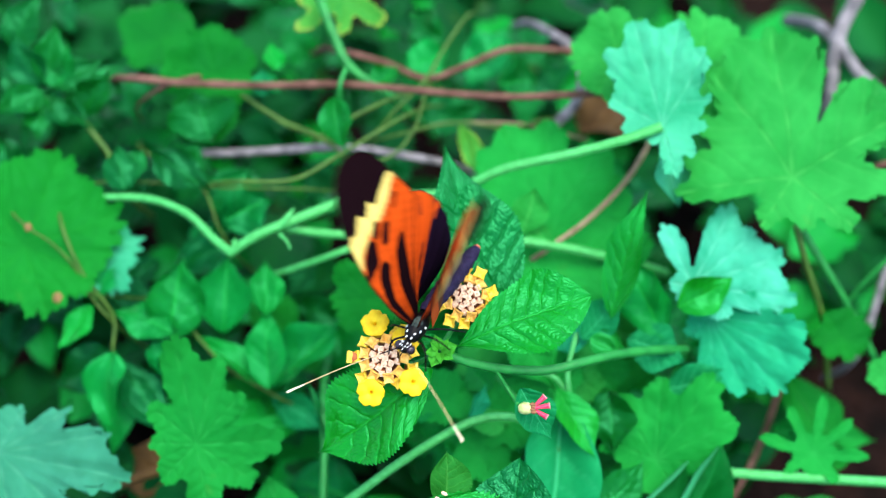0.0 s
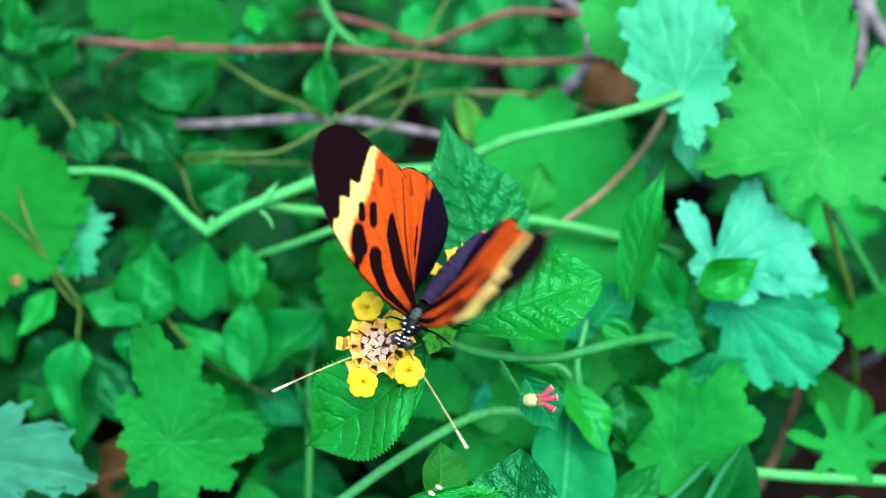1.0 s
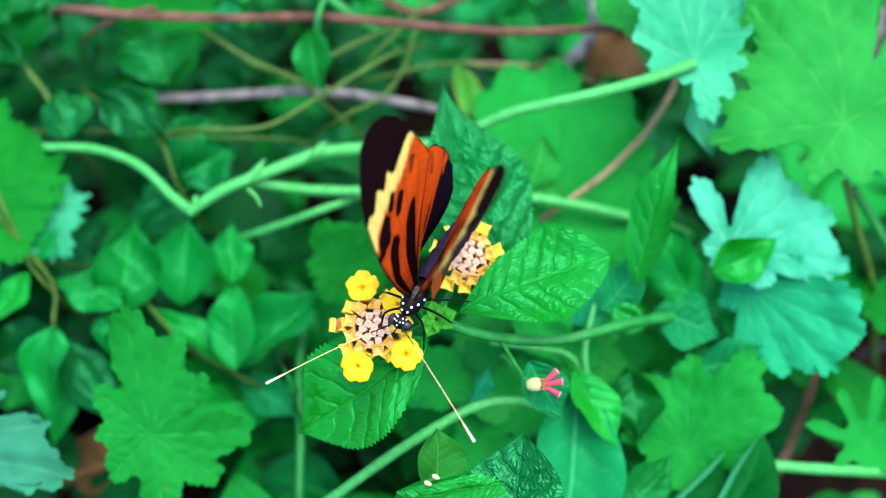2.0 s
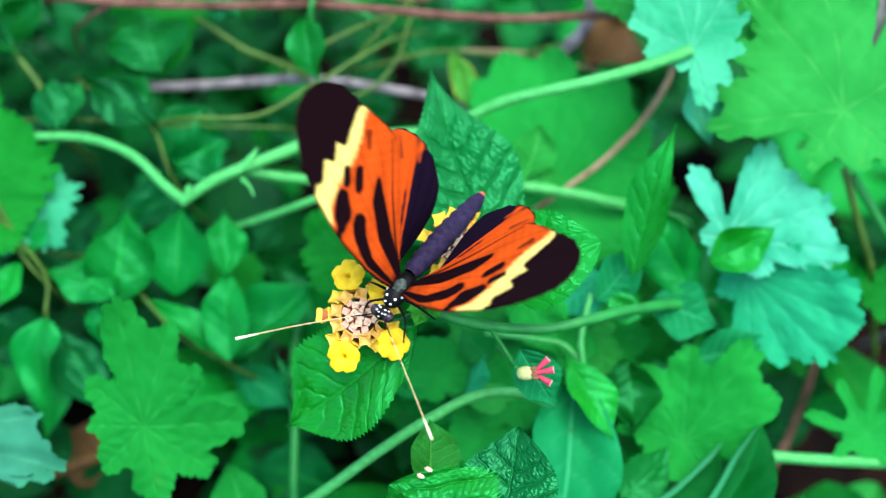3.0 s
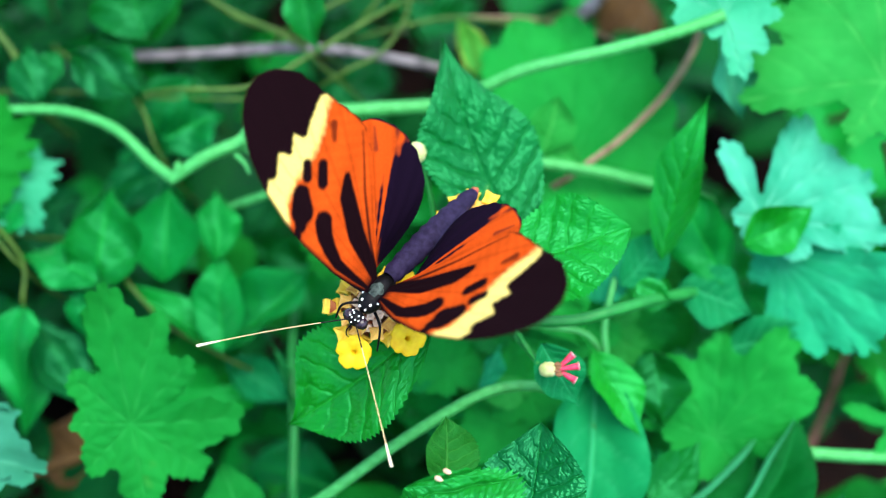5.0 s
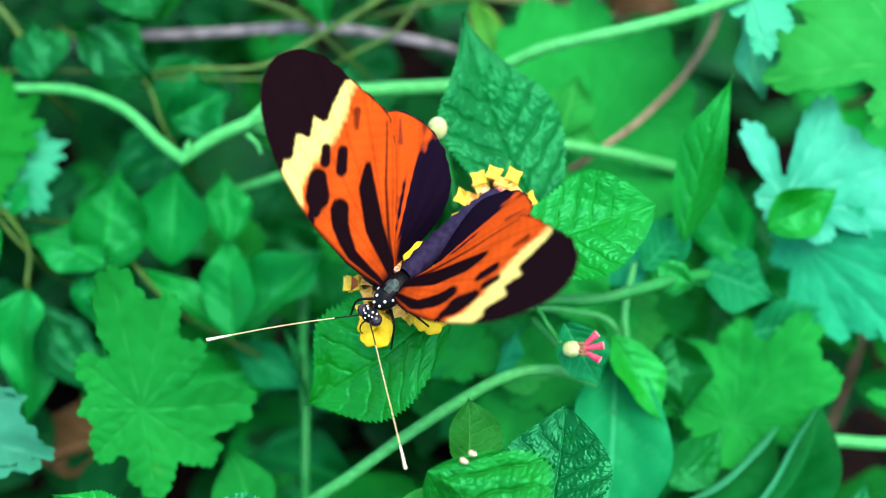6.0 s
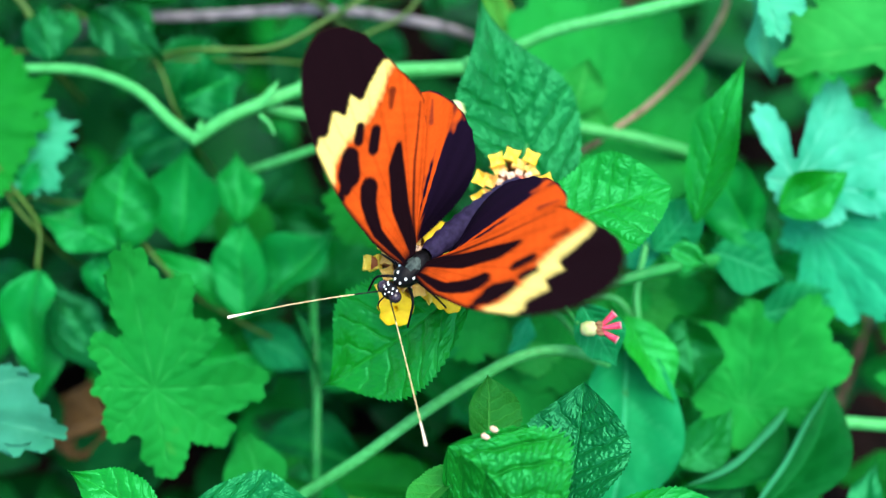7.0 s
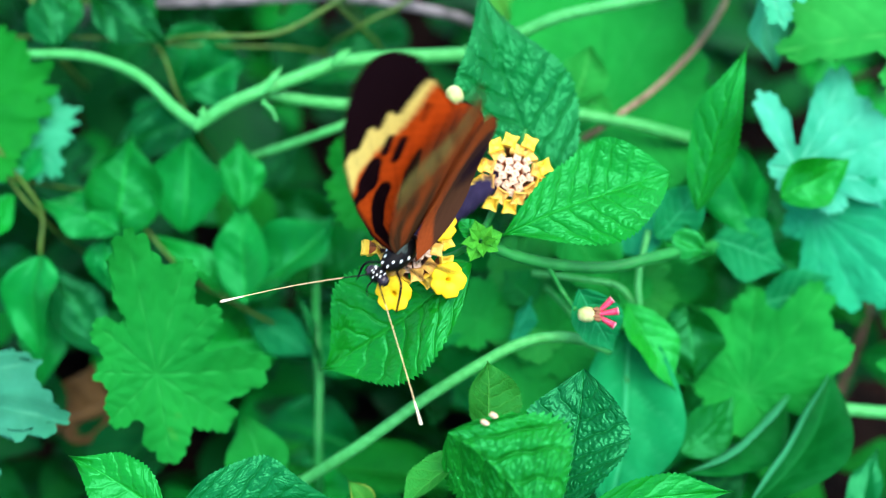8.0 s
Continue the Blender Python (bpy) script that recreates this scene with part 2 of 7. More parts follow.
def blade(length, width, seed, teeth=0, depth=0.07, fold=0.16, curl=0.15, quilt=0.0, veins=8, peak=0.42, point=1.35, wave=0.06, rolled=0.0, twist=0.0, lip=0.0, sweep=0.0, hang=0):
    """A leaf along +y with its upper side to +z: saw teeth, midrib, side veins with the skin puckered between them, fold and curl.
    peak: where it is widest; point: below 1 a blunt tip, above 1 a drawn-out one."""
    rows, cols = ((max(120, teeth * 7), 121) if quilt > 0.0205 else (max(90, teeth * 5), 51)) if teeth else (48, 27)
    u = np.linspace(0, 1, rows)[:, None]
    v = np.linspace(-1, 1, cols)[None, :]
    k = math.log(0.5) / math.log(peak)
    body = np.clip(np.sin(math.pi * np.clip(u, 1e-4, 1) ** k), 1e-4, 1)
    shape = body ** np.where(u < peak, 0.72, 0.72 + (point - 0.72) * np.clip((u - peak) / (1 - peak) * 2, 0, 1))
    shape = np.maximum(shape, 0.012) * (1 + 0.06 * np.sin(u * 5 + seed) * np.sign(v) + 0.03 * np.sin(u * 13 + 2 * seed + np.sign(v)))
    if teeth:
        saw = (u * teeth + 0.2 * np.sin(u * 19 + seed)) % 1.0
        shape = shape * (1 + depth * (0.9 - 1.7 * saw) * np.clip(1.2 - 0.6 * abs(u - 0.5), 0, 1) * abs(v) ** 6)
    half = 0.5 * width * shape
    x = half * v
    a = abs(v)
    lag = 0.10 * length * a ** 1.4 * shape * (1 if teeth else 0.5)
    y = length * u + lag * (1 - u)
    rib = u * veins - 1.25 * a ** 1.2 + 0.12 * np.sign(v) + 0.5 + 0.05 * np.sin(9 * a + 5 * u * veins + seed)
    phase = rib % 1.0
    gap = abs(phase - 0.5) * 2
    lateral = np.clip((gap - 0.80) / 0.20, 0, 1) * np.clip(a * 8, 0, 1)
    mid = np.clip(1 - a / (0.035 + 0.03 * (1 - u)), 0, 1)
    swell = np.sin(phase * math.pi) ** 0.75
    # small veins break the skin into uneven cushions
    cushion = np.clip(abs(smooth_noise(u * 15, v * 8, seed + 21)) * 2.6, 0, 1) ** 0.6 * (0.75 + 0.25 * np.clip(abs(smooth_noise(u * 31, v * 15, seed + 22)) * 2.6, 0, 1) ** 0.6)
    fine = smooth_noise(u * 26, v * 13, seed + 12)
    z = width * fold * (a ** 1.1) * 0.5 * shape
    z = z + quilt * width * (0.46 * swell * (0.9 + 0.3 * smooth_noise(u * 3, v * 2, seed + 7)) + 0.36 * swell * cushion + 0.26 * smooth_noise(u * 10, v * 5, seed + 11) + 0.16 * fine) * np.clip(shape * 1.4, 0, 1) * np.clip((1.04 - a) * 5, 0.3, 1)
    z = z - (0.020 * mid + 0.45 * quilt * lateral) * width * shape
    z = z - curl * length * u ** 2 + wave * width * (smooth_noise(u * 1.5, v, seed) + 0.8 * a * np.sin(u * 11 + seed + np.sign(v)))
    if lip:
        over = np.clip(-v - 0.15, 0, 1)
        z = z + lip * width * shape * over ** 1.5
        x = x + 0.9 * half * over ** 2
    if hang:
        z = z - np.maximum(x, 0) * math.sin(math.radians(hang))
        x = np.where(x > 0, x * math.cos(math.radians(hang)), x)
    if rolled:
        ang = rolled * v
        x, z = np.sin(ang) * half / max(rolled, 0.01), z + (1 - np.cos(ang)) * half / max(rolled, 0.01)
    if twist:
        t = twist * (u - 0.4)
        x, z = x * np.cos(t) - z * np.sin(t), x * np.sin(t) + z * np.cos(t)
    x = x + (sweep or 0.12 * math.sin(seed * 1.7)) * length * u * (1 - u)
    p = np.stack(np.broadcast_arrays(x, y, z), -1)
    vein = np.maximum(mid, (0.60 if teeth else 0.4) * lateral * (1 - 0.4 * a))
    return grid_mesh("leaf", p, rows, cols, [("vein", np.broadcast_to(vein, (rows, cols))), ("rim", np.broadcast_to(np.clip((-v - 0.25) * 6, 0, 1) if lip else a ** 4, (rows, cols)))])


def even_lobes(rng, lobes, cut, spread, long):
    """Lobes set evenly round a leaf, the outer ones shorter: (degrees from the middle, reach, half width in degrees)."""
    step = 2 * spread / lobes
    out = []
    for k in range(lobes):
        a = -spread + step * (k + 0.5) + rng.uniform(-0.08, 0.08) * step
        reach = (0.88 + 0.12 * math.cos(math.radians(a))) * (1 + long * math.cos(math.radians(a))) * rng.uniform(0.90, 1.08)
        out.append((a, reach, step * (1.22 - 0.8 * cut) * rng.uniform(0.92, 1.08)))
    return out


def palm(radius, seed, lobes=7, cut=0.26, teeth=3, tooth=0.09, cup=0.08, ripple=0.05, spread=172, droop=0.20, long=0.0, plan=None, core=0.42):
    """A lobed geranium leaf: the stalk joins at the origin, the middle lobe points to +y, upper side +z.
    A lobe of the plan is angle, reach and half width; a fourth number marks a lobe with no main vein of its own.
    Main veins run out along the lobes and branch; the margin is cut into lobes and finely toothed; the skin rises between the veins."""
    rng = np.random.RandomState(seed)
    plan = plan or even_lobes(rng, lobes, cut, spread, long)
    na, nr = 420, 26
    th = np.linspace(-math.pi, math.pi, na)
    rad = np.full(na, core * 0.8) ** 9
    for a, reach, half, *_ in plan:
        gap = abs((th - math.radians(a) + math.pi) % (2 * math.pi) - math.pi) / math.radians(half)
        rad = rad + (reach * np.cos(np.clip(gap, 0, 1) * math.pi / 2) ** 0.55) ** 9
    rad = rad ** (1 / 9)
    outline = np.stack([rad * np.sin(th), rad * np.cos(th)], -1)
    # teeth stand square to the margin, uneven in size
    ahead = np.gradient(outline, axis=0)
    run = np.hypot(*ahead.T)
    ahead = ahead / np.maximum(run, 1e-6)[:, None]
    way = np.cumsum(run)
    way = way / way[-1]
    count = max(5, teeth * len(plan))
    coarse = abs(np.sin(math.pi * (count * way + 0.35 * np.sin(way * 29 + seed)))) ** 0.8
    fine = abs(np.sin(math.pi * (2.6 * count * way + 0.4 * np.sin(way * 47 + seed)))) ** 0.8
    bite = 1.5 * tooth * ((1 - coarse) * (0.75 + 0.35 * np.sin(way * 17 + 2 * seed)) + 0.35 * (1 - fine))
    inward = bite[:, None] * np.stack([ahead[:, 1], -ahead[:, 0]], -1)
    rr = (np.linspace(0, 1, nr) ** 0.75)[:, None]
    x, y = rr * outline[:, 0] + rr ** 8 * inward[:, 0], rr * outline[:, 1] + rr ** 8 * inward[:, 1]
    # the nearest main vein: the distance along it and from it
    best, second = np.full(x.shape, 9.0), np.full(x.shape, 9.0)
    along, off, side = np.zeros(x.shape), np.zeros(x.shape), np.zeros(x.shape)
    for a, reach, half, *plain in plan:
        if plain:
            continue
        c, d = math.sin(math.radians(a)), math.cos(math.radians(a))
        q, p = x * d - y * c, x * c + y * d
        far = np.where(p > 0, abs(q), np.hypot(x, y)) / math.sqrt(reach)
        closer = far < best
        second = np.where(closer, best, np.minimum(second, far))
        best = np.where(closer, far, best)
        along, off, side = np.where(closer, p / reach, along), np.where(closer, abs(q), off), np.where(closer, np.sign(q), side)
    off = off + 0.008 * np.sin(along * 23 + seed)
    out = np.hypot(x, y)
    apart = np.clip((second - best) / 0.10, 0, 1)
    main = np.clip(1 - off / (0.006 + 0.011 * np.clip(1 - along, 0, 1)), 0, 1)
    phase = (5.2 * along - 4.2 * off + 0.25 * side + 0.1 * np.sin(9 * along + seed)) % 1.0
    branch = np.clip((abs(phase - 0.5) * 2 - 0.80) / 0.20, 0, 1) * np.clip(along * 5, 0, 1) * apart
    small = np.sin(31 * x + 3 * np.sin(17 * y + seed)) * np.sin(29 * y + 3 * np.sin(19 * x - seed))
    vein = np.maximum(0.5 * main, 0.22 * branch)
    z = cup * out ** 2 + 0.45 * ripple * out * (1 - np.exp(-(off / 0.06) ** 2)) * (1.0 + 0.4 * apart * np.sin(5 * along + seed))
    z = z + 0.010 * np.sin(phase * math.pi) ** 0.7 * np.clip(along * 4, 0, 1) * apart + 0.0035 * small * out - 0.008 * main
    z = z + 0.15 * out * smooth_noise(x * 0.9, y * 0.9, seed) + 0.065 * out * smooth_noise(x * 2.2, y * 2.2, seed + 3)
    z = z + 0.009 * rr ** 6 * np.sin(way * 60 + 3 * np.sin(way * 22 + seed)) - droop * out ** 3 * (0.5 + 0.5 * np.sin(th + seed))
    p = radius * np.stack(np.broadcast_arrays(x, y, z), -1)
    return grid_mesh("leaf", p, nr, na, [("vein", np.broadcast_to(vein, (nr, na))), ("rim", np.broadcast_to(rr ** 7, (nr, na)))])


def curve_through(points, n):
    """n places on a smooth line through the points."""
    pts = [Vector(p) for p in points]
    pts = [pts[0] * 2 - pts[1]] + pts + [pts[-1] * 2 - pts[-2]]
    out, spans = [], len(pts) - 3
    for k in range(n):
        s = k / (n - 1) * spans
        i = min(int(s), spans - 1)
        t = s - i
        a, b, c, d = pts[i:i + 4]
        out.append(0.5 * (2 * b + (c - a) * t + (2 * a - 5 * b + 4 * c - d) * t * t + (3 * b - a - 3 * c + d) * t ** 3))
    return out


def tube(name, points, r0, r1, sides=8, knobs=0.0, seed=1, n=0):
    """A tapering stem through the points, with slight swellings."""
    n = n or 10 * len(points)
    line = curve_through(points, n)
    rng = np.random.RandomState(seed)
    verts, side = [], Vector((0.31, 0.2, 0.93))
    for k, p in enumerate(line):
        ahead = (line[min(k + 1, n - 1)] - line[max(k - 1, 0)]).normalized()
        a = ahead.cross(side).normalized()
        b = ahead.cross(a)
        r = r0 + (r1 - r0) * k / (n - 1)
        r *= 1 + knobs * (rng.uniform(-1, 1) + 1.5 * max(0, math.sin(k * 0.55 + seed)) ** 12)
        for j in range(sides):
            t = 2 * math.pi * j / sides
            verts.append(p + r * (math.cos(t) * a + math.sin(t) * b))
    me = grid_mesh(name, np.array([list(v) for v in verts]), n, sides, closed=True)
    bm = bmesh.new()
    bm.from_mesh(me)
    bm.verts.ensure_lookup_table()
    bm.faces.new([bm.verts[j] for j in range(sides)][::-1])
    bm.faces.new([bm.verts[(n - 1) * sides + j] for j in range(sides)])
    bm.to_mesh(me)
    bm.free()
    return me


def lathe(name, profile, sides=16, bend=0.0):
    """A turned body along +y from (distance, radius) pairs; bend lowers its far end."""
    prof = np.array(profile, float)
    t = np.linspace(0, 2 * math.pi, sides, endpoint=False)[None, :]
    y, r = prof[:, :1], prof[:, 1:]
    p = np.stack(np.broadcast_arrays(r * np.cos(t), y, r * np.sin(t) + bend * y * abs(y)), -1)
    return grid_mesh(name, p, len(prof), sides, closed=True)


def frame_of(base, tip, normal):
    """A pose at base whose y axis points to tip and whose z axis lies nearest to normal; also the distance."""
    base, tip, normal = Vector(base), Vector(tip), Vector(normal)
    y = (tip - base).normalized()
    z = (normal - normal.dot(y) * y).normalized()
    x = y.cross(z)
    m = Matrix((x, y, z)).transposed().to_4x4()
    m.translation = base
    return m, (tip - base).length


SEED = [10]


def next_seed():
    SEED[0] += 1
    return SEED[0]


def leaf(parent, mat, base, tip, normal, width, label="", **style):
    m, length = frame_of(base, tip, normal)
    seed = next_seed()
    if not style.get("teeth"):
        r = np.random.RandomState(seed)
        habit = dict(fold=r.uniform(0.05, 0.55), curl=r.uniform(0.02, 0.42), wave=r.uniform(0.06, 0.16), twist=r.uniform(-0.9, 0.9), quilt=r.uniform(0.008, 0.026), veins=int(r.randint(5, 8)), peak=r.uniform(0.36, 0.52), point=r.uniform(0.95, 1.6))
        habit.update(style)
        style = habit
        m = m @ pose(0, 0, 0, 0, r.uniform(-24, 24), 0)
    return attach("leaf", blade(length, width, seed, **style), mat, parent, m, label)


def lantana_leaf(parent, base, tip, normal, width, mat=LANTANA, label="", **style):
    look_of = dict(teeth=24, depth=0.055, quilt=0.020, veins=7, fold=0.24, curl=0.10)
    look_of.update(style)
    return leaf(parent, mat, base, tip, normal, width, label, **look_of)


def seed_pod(parent, place, radius):
    return attach("seed_pod", lathe("seed_pod", [(-1.2 * radius, 0.1 * radius), (-0.8 * radius, 0.7 * radius), (0, radius), (0.7 * radius, 0.75 * radius), (1.3 * radius, 0.1 * radius)], 12), POD, parent, Matrix.Translation(place), "small brown seed pod")


def palm_leaf(parent, mat, centre, tip, normal, label="", **style):
    m, length = frame_of(centre, tip, normal)
    return attach("leaf", palm(length, next_seed(), **style), mat, parent, m, label)


def stem(parent, mat, points, r0, r1, name="stem", label="", knobs=0.03):
    return attach(name, tube(name, points, r0, r1, 9, knobs, next_seed()), mat, parent, Matrix(), label)


# ---- the ground ----
def ground_sheet():
    n = 121
    t = np.linspace(-1, 1, n)
    g = np.sign(t) * (0.6 * abs(t) + 1200 * abs(t) ** 14)
    x, y = np.meshgrid(g, g)
    z = np.where((abs(x) < 3) & (abs(y) < 3), 0.004 * np.sin(x * 37) * np.sin(y * 31) + 0.003 * np.sin(x * 83 + y * 67), 0)
    ob = new("ground", grid_mesh("ground", np.stack([x, y, z], -1), n, n))
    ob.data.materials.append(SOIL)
    tagged(ob, "brown soil under the plants, its colour darkened to stand for shade", "ground", kind="structure")


ground_sheet()

SPRIG_BASE, SHRUB_BASE = (0.04, 0.03, 0.03), (0.03, -0.04, 0.02)

# ---- geranium with lobed leaves, low beside the soil ----
geranium_left = thing("geranium_plant", (-0.11, -0.02, 0.0), "scented geranium with lobed bright and glaucous green leaves", "geranium", "geraniums")
palm_leaf(geranium_left, GERANIUM_DEEP, (-0.0797, 0.0451, 0.0904), (-0.0747, 0.0656, 0.0985), (0.1688, -0.4491, 0.8774), lobes=7, cut=0.14)
palm_leaf(geranium_left, GERANIUM_GREY, (-0.0825, 0.0051, 0.0727), (-0.0534, -0.0009, 0.0709), (-0.174, -0.432, 0.885), plan=((0, 1.0, 22), (-20, 0.84, 15), (-42, 0.62, 17), (-74, 0.36, 24), (30, 0.86, 20), (62, 0.7, 20), (104, 0.5, 26)), teeth=3, tooth=0.06, ripple=0.16, droop=0.1)
palm_leaf(geranium_left, GERANIUM_MID, (-0.0406, 0.0039, 0.0773), (-0.0429, 0.0195, 0.0957), (0.164, -0.556, 0.815), plan=((-5, 1.0, 23), (20, 0.80, 20), (48, 0.60, 26), (96, 0.76, 30), (132, 0.62, 30), (178, 0.60, 35), (-128, 0.44, 35), (-80, 0.40, 30), (-42, 0.54, 29)), teeth=3, tooth=0.035, ripple=0.05, droop=0.08)
stem(geranium_left, STEM_PALE, [(-0.0773, 0.079, 0.0677), (-0.0723, 0.0642, 0.0852), (-0.0655, 0.0581, 0.0921), (-0.0546, 0.0565, 0.0935), (-0.0456, 0.0521, 0.0937), (-0.0391, 0.0458, 0.0923), (-0.0355, 0.0425, 0.0921)], 0.00073, 0.00098, "stem")
stem(geranium_left, STEM_PALE, [(-0.0359, 0.0422, 0.0919), (-0.0303, 0.0443, 0.095), (-0.0244, 0.0463, 0.0966), (-0.0174, 0.0497, 0.0969), (-0.0115, 0.0526, 0.0967), (-0.0008, 0.0546, 0.0958), (0.0113, 0.0571, 0.0939), (0.018, 0.0636, 0.0867), (0.0229, 0.0787, 0.0691)], 0.00107, 0.00131, "stem")
stem(geranium_left, STEM_PALE, [(-0.0246, 0.0472, 0.0948), (-0.0176, 0.0476, 0.0925), (-0.0105, 0.0485, 0.0907), (0.0064, 0.049, 0.0897), (0.0233, 0.0464, 0.0915), (0.0341, 0.0453, 0.0905), (0.0426, 0.0451, 0.0878), (0.0515, 0.0467, 0.0826), (0.0575, 0.0528, 0.0729), (0.0617, 0.0677, 0.0535)], 0.00096, 0.00107, "stem")
stem(geranium_left, STEM_PALE, [(-0.0385, 0.068, 0.0486), (-0.0343, 0.0533, 0.0681), (-0.0285, 0.0475, 0.078), (-0.018, 0.0462, 0.0848), (-0.0105, 0.047, 0.088), (-0.0042, 0.0528, 0.0847), (0.0004, 0.0674, 0.0698)], 0.00074, 0.00074, "stem")
stem(geranium_left, STEM_PALE, [(-0.0248, 0.0441, 0.0961), (-0.0232, 0.0423, 0.0959), (-0.0225, 0.041, 0.0948)], 0.00047, 0.00018, "stipule")
leaf(geranium_left, STEM_PALE, (-0.0257, 0.0447, 0.0966), (-0.0222, 0.0479, 0.1006), (0, -0.4195, 0.9078), 0.0017)
leaf(geranium_left, STEM_PALE, (-0.0137, 0.0499, 0.0983), (-0.011, 0.0517, 0.1012), (0, -0.4195, 0.9078), 0.0014)
leaf(geranium_left, STEM_PALE, (-0.0349, 0.0419, 0.093), (-0.034, 0.0437, 0.0957), (0, -0.4195, 0.9078), 0.0014)

geranium_right = thing("geranium_plant", (0.12, 0.06, 0.0), "scented geranium with large bright lobed leaves on long stalks", "geranium", "geraniums")
palm_leaf(geranium_right, GERANIUM, (0.0818, 0.0501, 0.1069), (0.0792, 0.0747, 0.1184), (0.116, -0.639, 0.761), plan=((1, 1.26, 20), (15, 1.16, 16, 0), (-15, 1.21, 18, 0), (-29, 1.04, 18), (-51, 0.85, 20, 0), (-75, 0.85, 18, 0), (-93, 0.91, 20), (-141, 0.5, 30), (174, 0.45, 28, 0), (137, 0.62, 28), (99, 0.82, 26, 0), (64, 0.95, 22), (43, 0.97, 16, 0)), teeth=3, tooth=0.04, ripple=0.05, droop=0.12)
palm_leaf(geranium_right, GERANIUM_PALE, (0.0544, 0.0553, 0.1171), (0.0498, 0.0776, 0.1242), (-0.214, -0.347, 0.913), plan=((0, 1.0, 24), (-21, 0.84, 20, 0), (24, 0.95, 22), (46, 0.76, 22), (74, 0.5, 26, 0), (110, 0.4, 28, 0), (150, 0.42, 28, 0), (180, 0.54, 24), (-44, 0.55, 26), (-76, 0.36, 30, 0)), teeth=2, tooth=0.045, ripple=0.06, droop=0.1, core=0.25)
palm_leaf(geranium_right, GERANIUM, (0.047, 0.0779, 0.114), (0.0431, 0.0892, 0.1183), (0, -0.4195, 0.9078), lobes=5, cut=0.15)
palm_leaf(geranium_right, GERANIUM, (0.0647, 0.0761, 0.1099), (0.0659, 0.0909, 0.1171), (-0.1732, -0.4019, 0.8992), lobes=5, cut=0.2)
palm_leaf(geranium_right, GERANIUM_GLAUCOUS, (0.0609, 0.0321, 0.0936), (0.0713, 0.0475, 0.1023), (0.204, -0.387, 0.899), plan=((-2, 0.98, 23), (-55, 0.70, 24), (20, 0.92, 21), (41, 1.04, 24), (66, 1.10, 26), (100, 0.5, 35)), teeth=4, tooth=0.05, ripple=0.11, droop=0.15, core=0.3)
palm_leaf(geranium_right, JADE, (0.0649, 0.0298, 0.0863), (0.0849, 0.0188, 0.0845), (0.113, -0.776, 0.62), plan=((0, 1.0, 24), (-18, 0.90, 21), (20, 0.98, 24), (40, 0.80, 24), (60, 0.66, 29), (-48, 0.50, 33), (110, 0.3, 35)), teeth=3, tooth=0.045, ripple=0.10, droop=0.1, core=0.3)
palm_leaf(geranium_right, GERANIUM_MID, (0.0535, 0.0056, 0.0689), (0.0666, 0.0194, 0.0802), (-0.083, -0.602, 0.794), plan=((0, 1.0, 26), (27, 0.88, 24), (58, 0.70, 29), (-32, 0.80, 29), (-66, 0.72, 30), (-104, 0.6, 33), (110, 0.45, 35)), teeth=2, tooth=0.05, ripple=0.06, droop=0.1)
palm_leaf(geranium_right, GERANIUM_MID, (0.0864, 0.0074, 0.0683), (0.0888, 0.018, 0.0733), (0.066, -0.642, 0.764), plan=((0, 1.05, 15), (38, 1.0, 15), (80, 0.98, 17), (-40, 0.98, 15), (-84, 1.0, 17), (130, 0.66, 22), (-132, 0.66, 22)), teeth=2, tooth=0.05, core=0.5)
palm_leaf(geranium_right, GERANIUM_DEEP, (0.0953, 0.0345, 0.0723), (0.0969, 0.0413, 0.0755), (0.1696, -0.4469, 0.8784))
palm_leaf(geranium_right, GERANIUM, (0.1028, 0.0213, 0.077), (0.0982, 0.0248, 0.0773), (0, -0.4195, 0.9078))
palm_leaf(geranium_right, GERANIUM_DEEP, (0.036, 0.0581, 0.0843), (0.0465, 0.059, 0.0851), (0, -0.4195, 0.9078), lobes=7, cut=0.2)
palm_leaf(geranium_right, GERANIUM, (0.0987, 0.066, 0.1079), (0.1038, 0.0743, 0.1097), (0.2133, -0.5313, 0.8199), lobes=5)
stem(geranium_right, STEM_PALE, [(0.0079, 0.0491, 0.1029), (0.0161, 0.0498, 0.1061), (0.0231, 0.0506, 0.1094), (0.0346, 0.0512, 0.1125), (0.0461, 0.0528, 0.1151), (0.0543, 0.0543, 0.1177)], 0.00094, 0.00106, "petiole")
stem(geranium_right, STEM_OLIVE, [(0.0841, 0.0486, 0.0933), (0.087, 0.0441, 0.0856), (0.0916, 0.04, 0.0731), (0.0971, 0.0395, 0.0465)], 0.00072, 0.00060, "petiole")
stem(geranium_right, STEM_GREEN, [(0.0859, 0.049, 0.091), (0.0925, 0.0435, 0.0825), (0.0986, 0.0407, 0.0723), (0.1055, 0.0385, 0.0587)], 0.00085, 0.00085, "petiole")
stem(geranium_right, STEM_GREEN, [(0.104, 0.0435, 0.0891), (0.0997, 0.0425, 0.0817), (0.0967, 0.0425, 0.0739)], 0.00060, 0.00060, "petiole")
stem(geranium_right, STEM_PALE, [(0.0669, 0.0037, 0.0674), (0.0768, 0.0031, 0.0669), (0.0888, 0.0037, 0.0648), (0.1057, 0.0041, 0.0625)], 0.00105, 0.00105, "petiole")

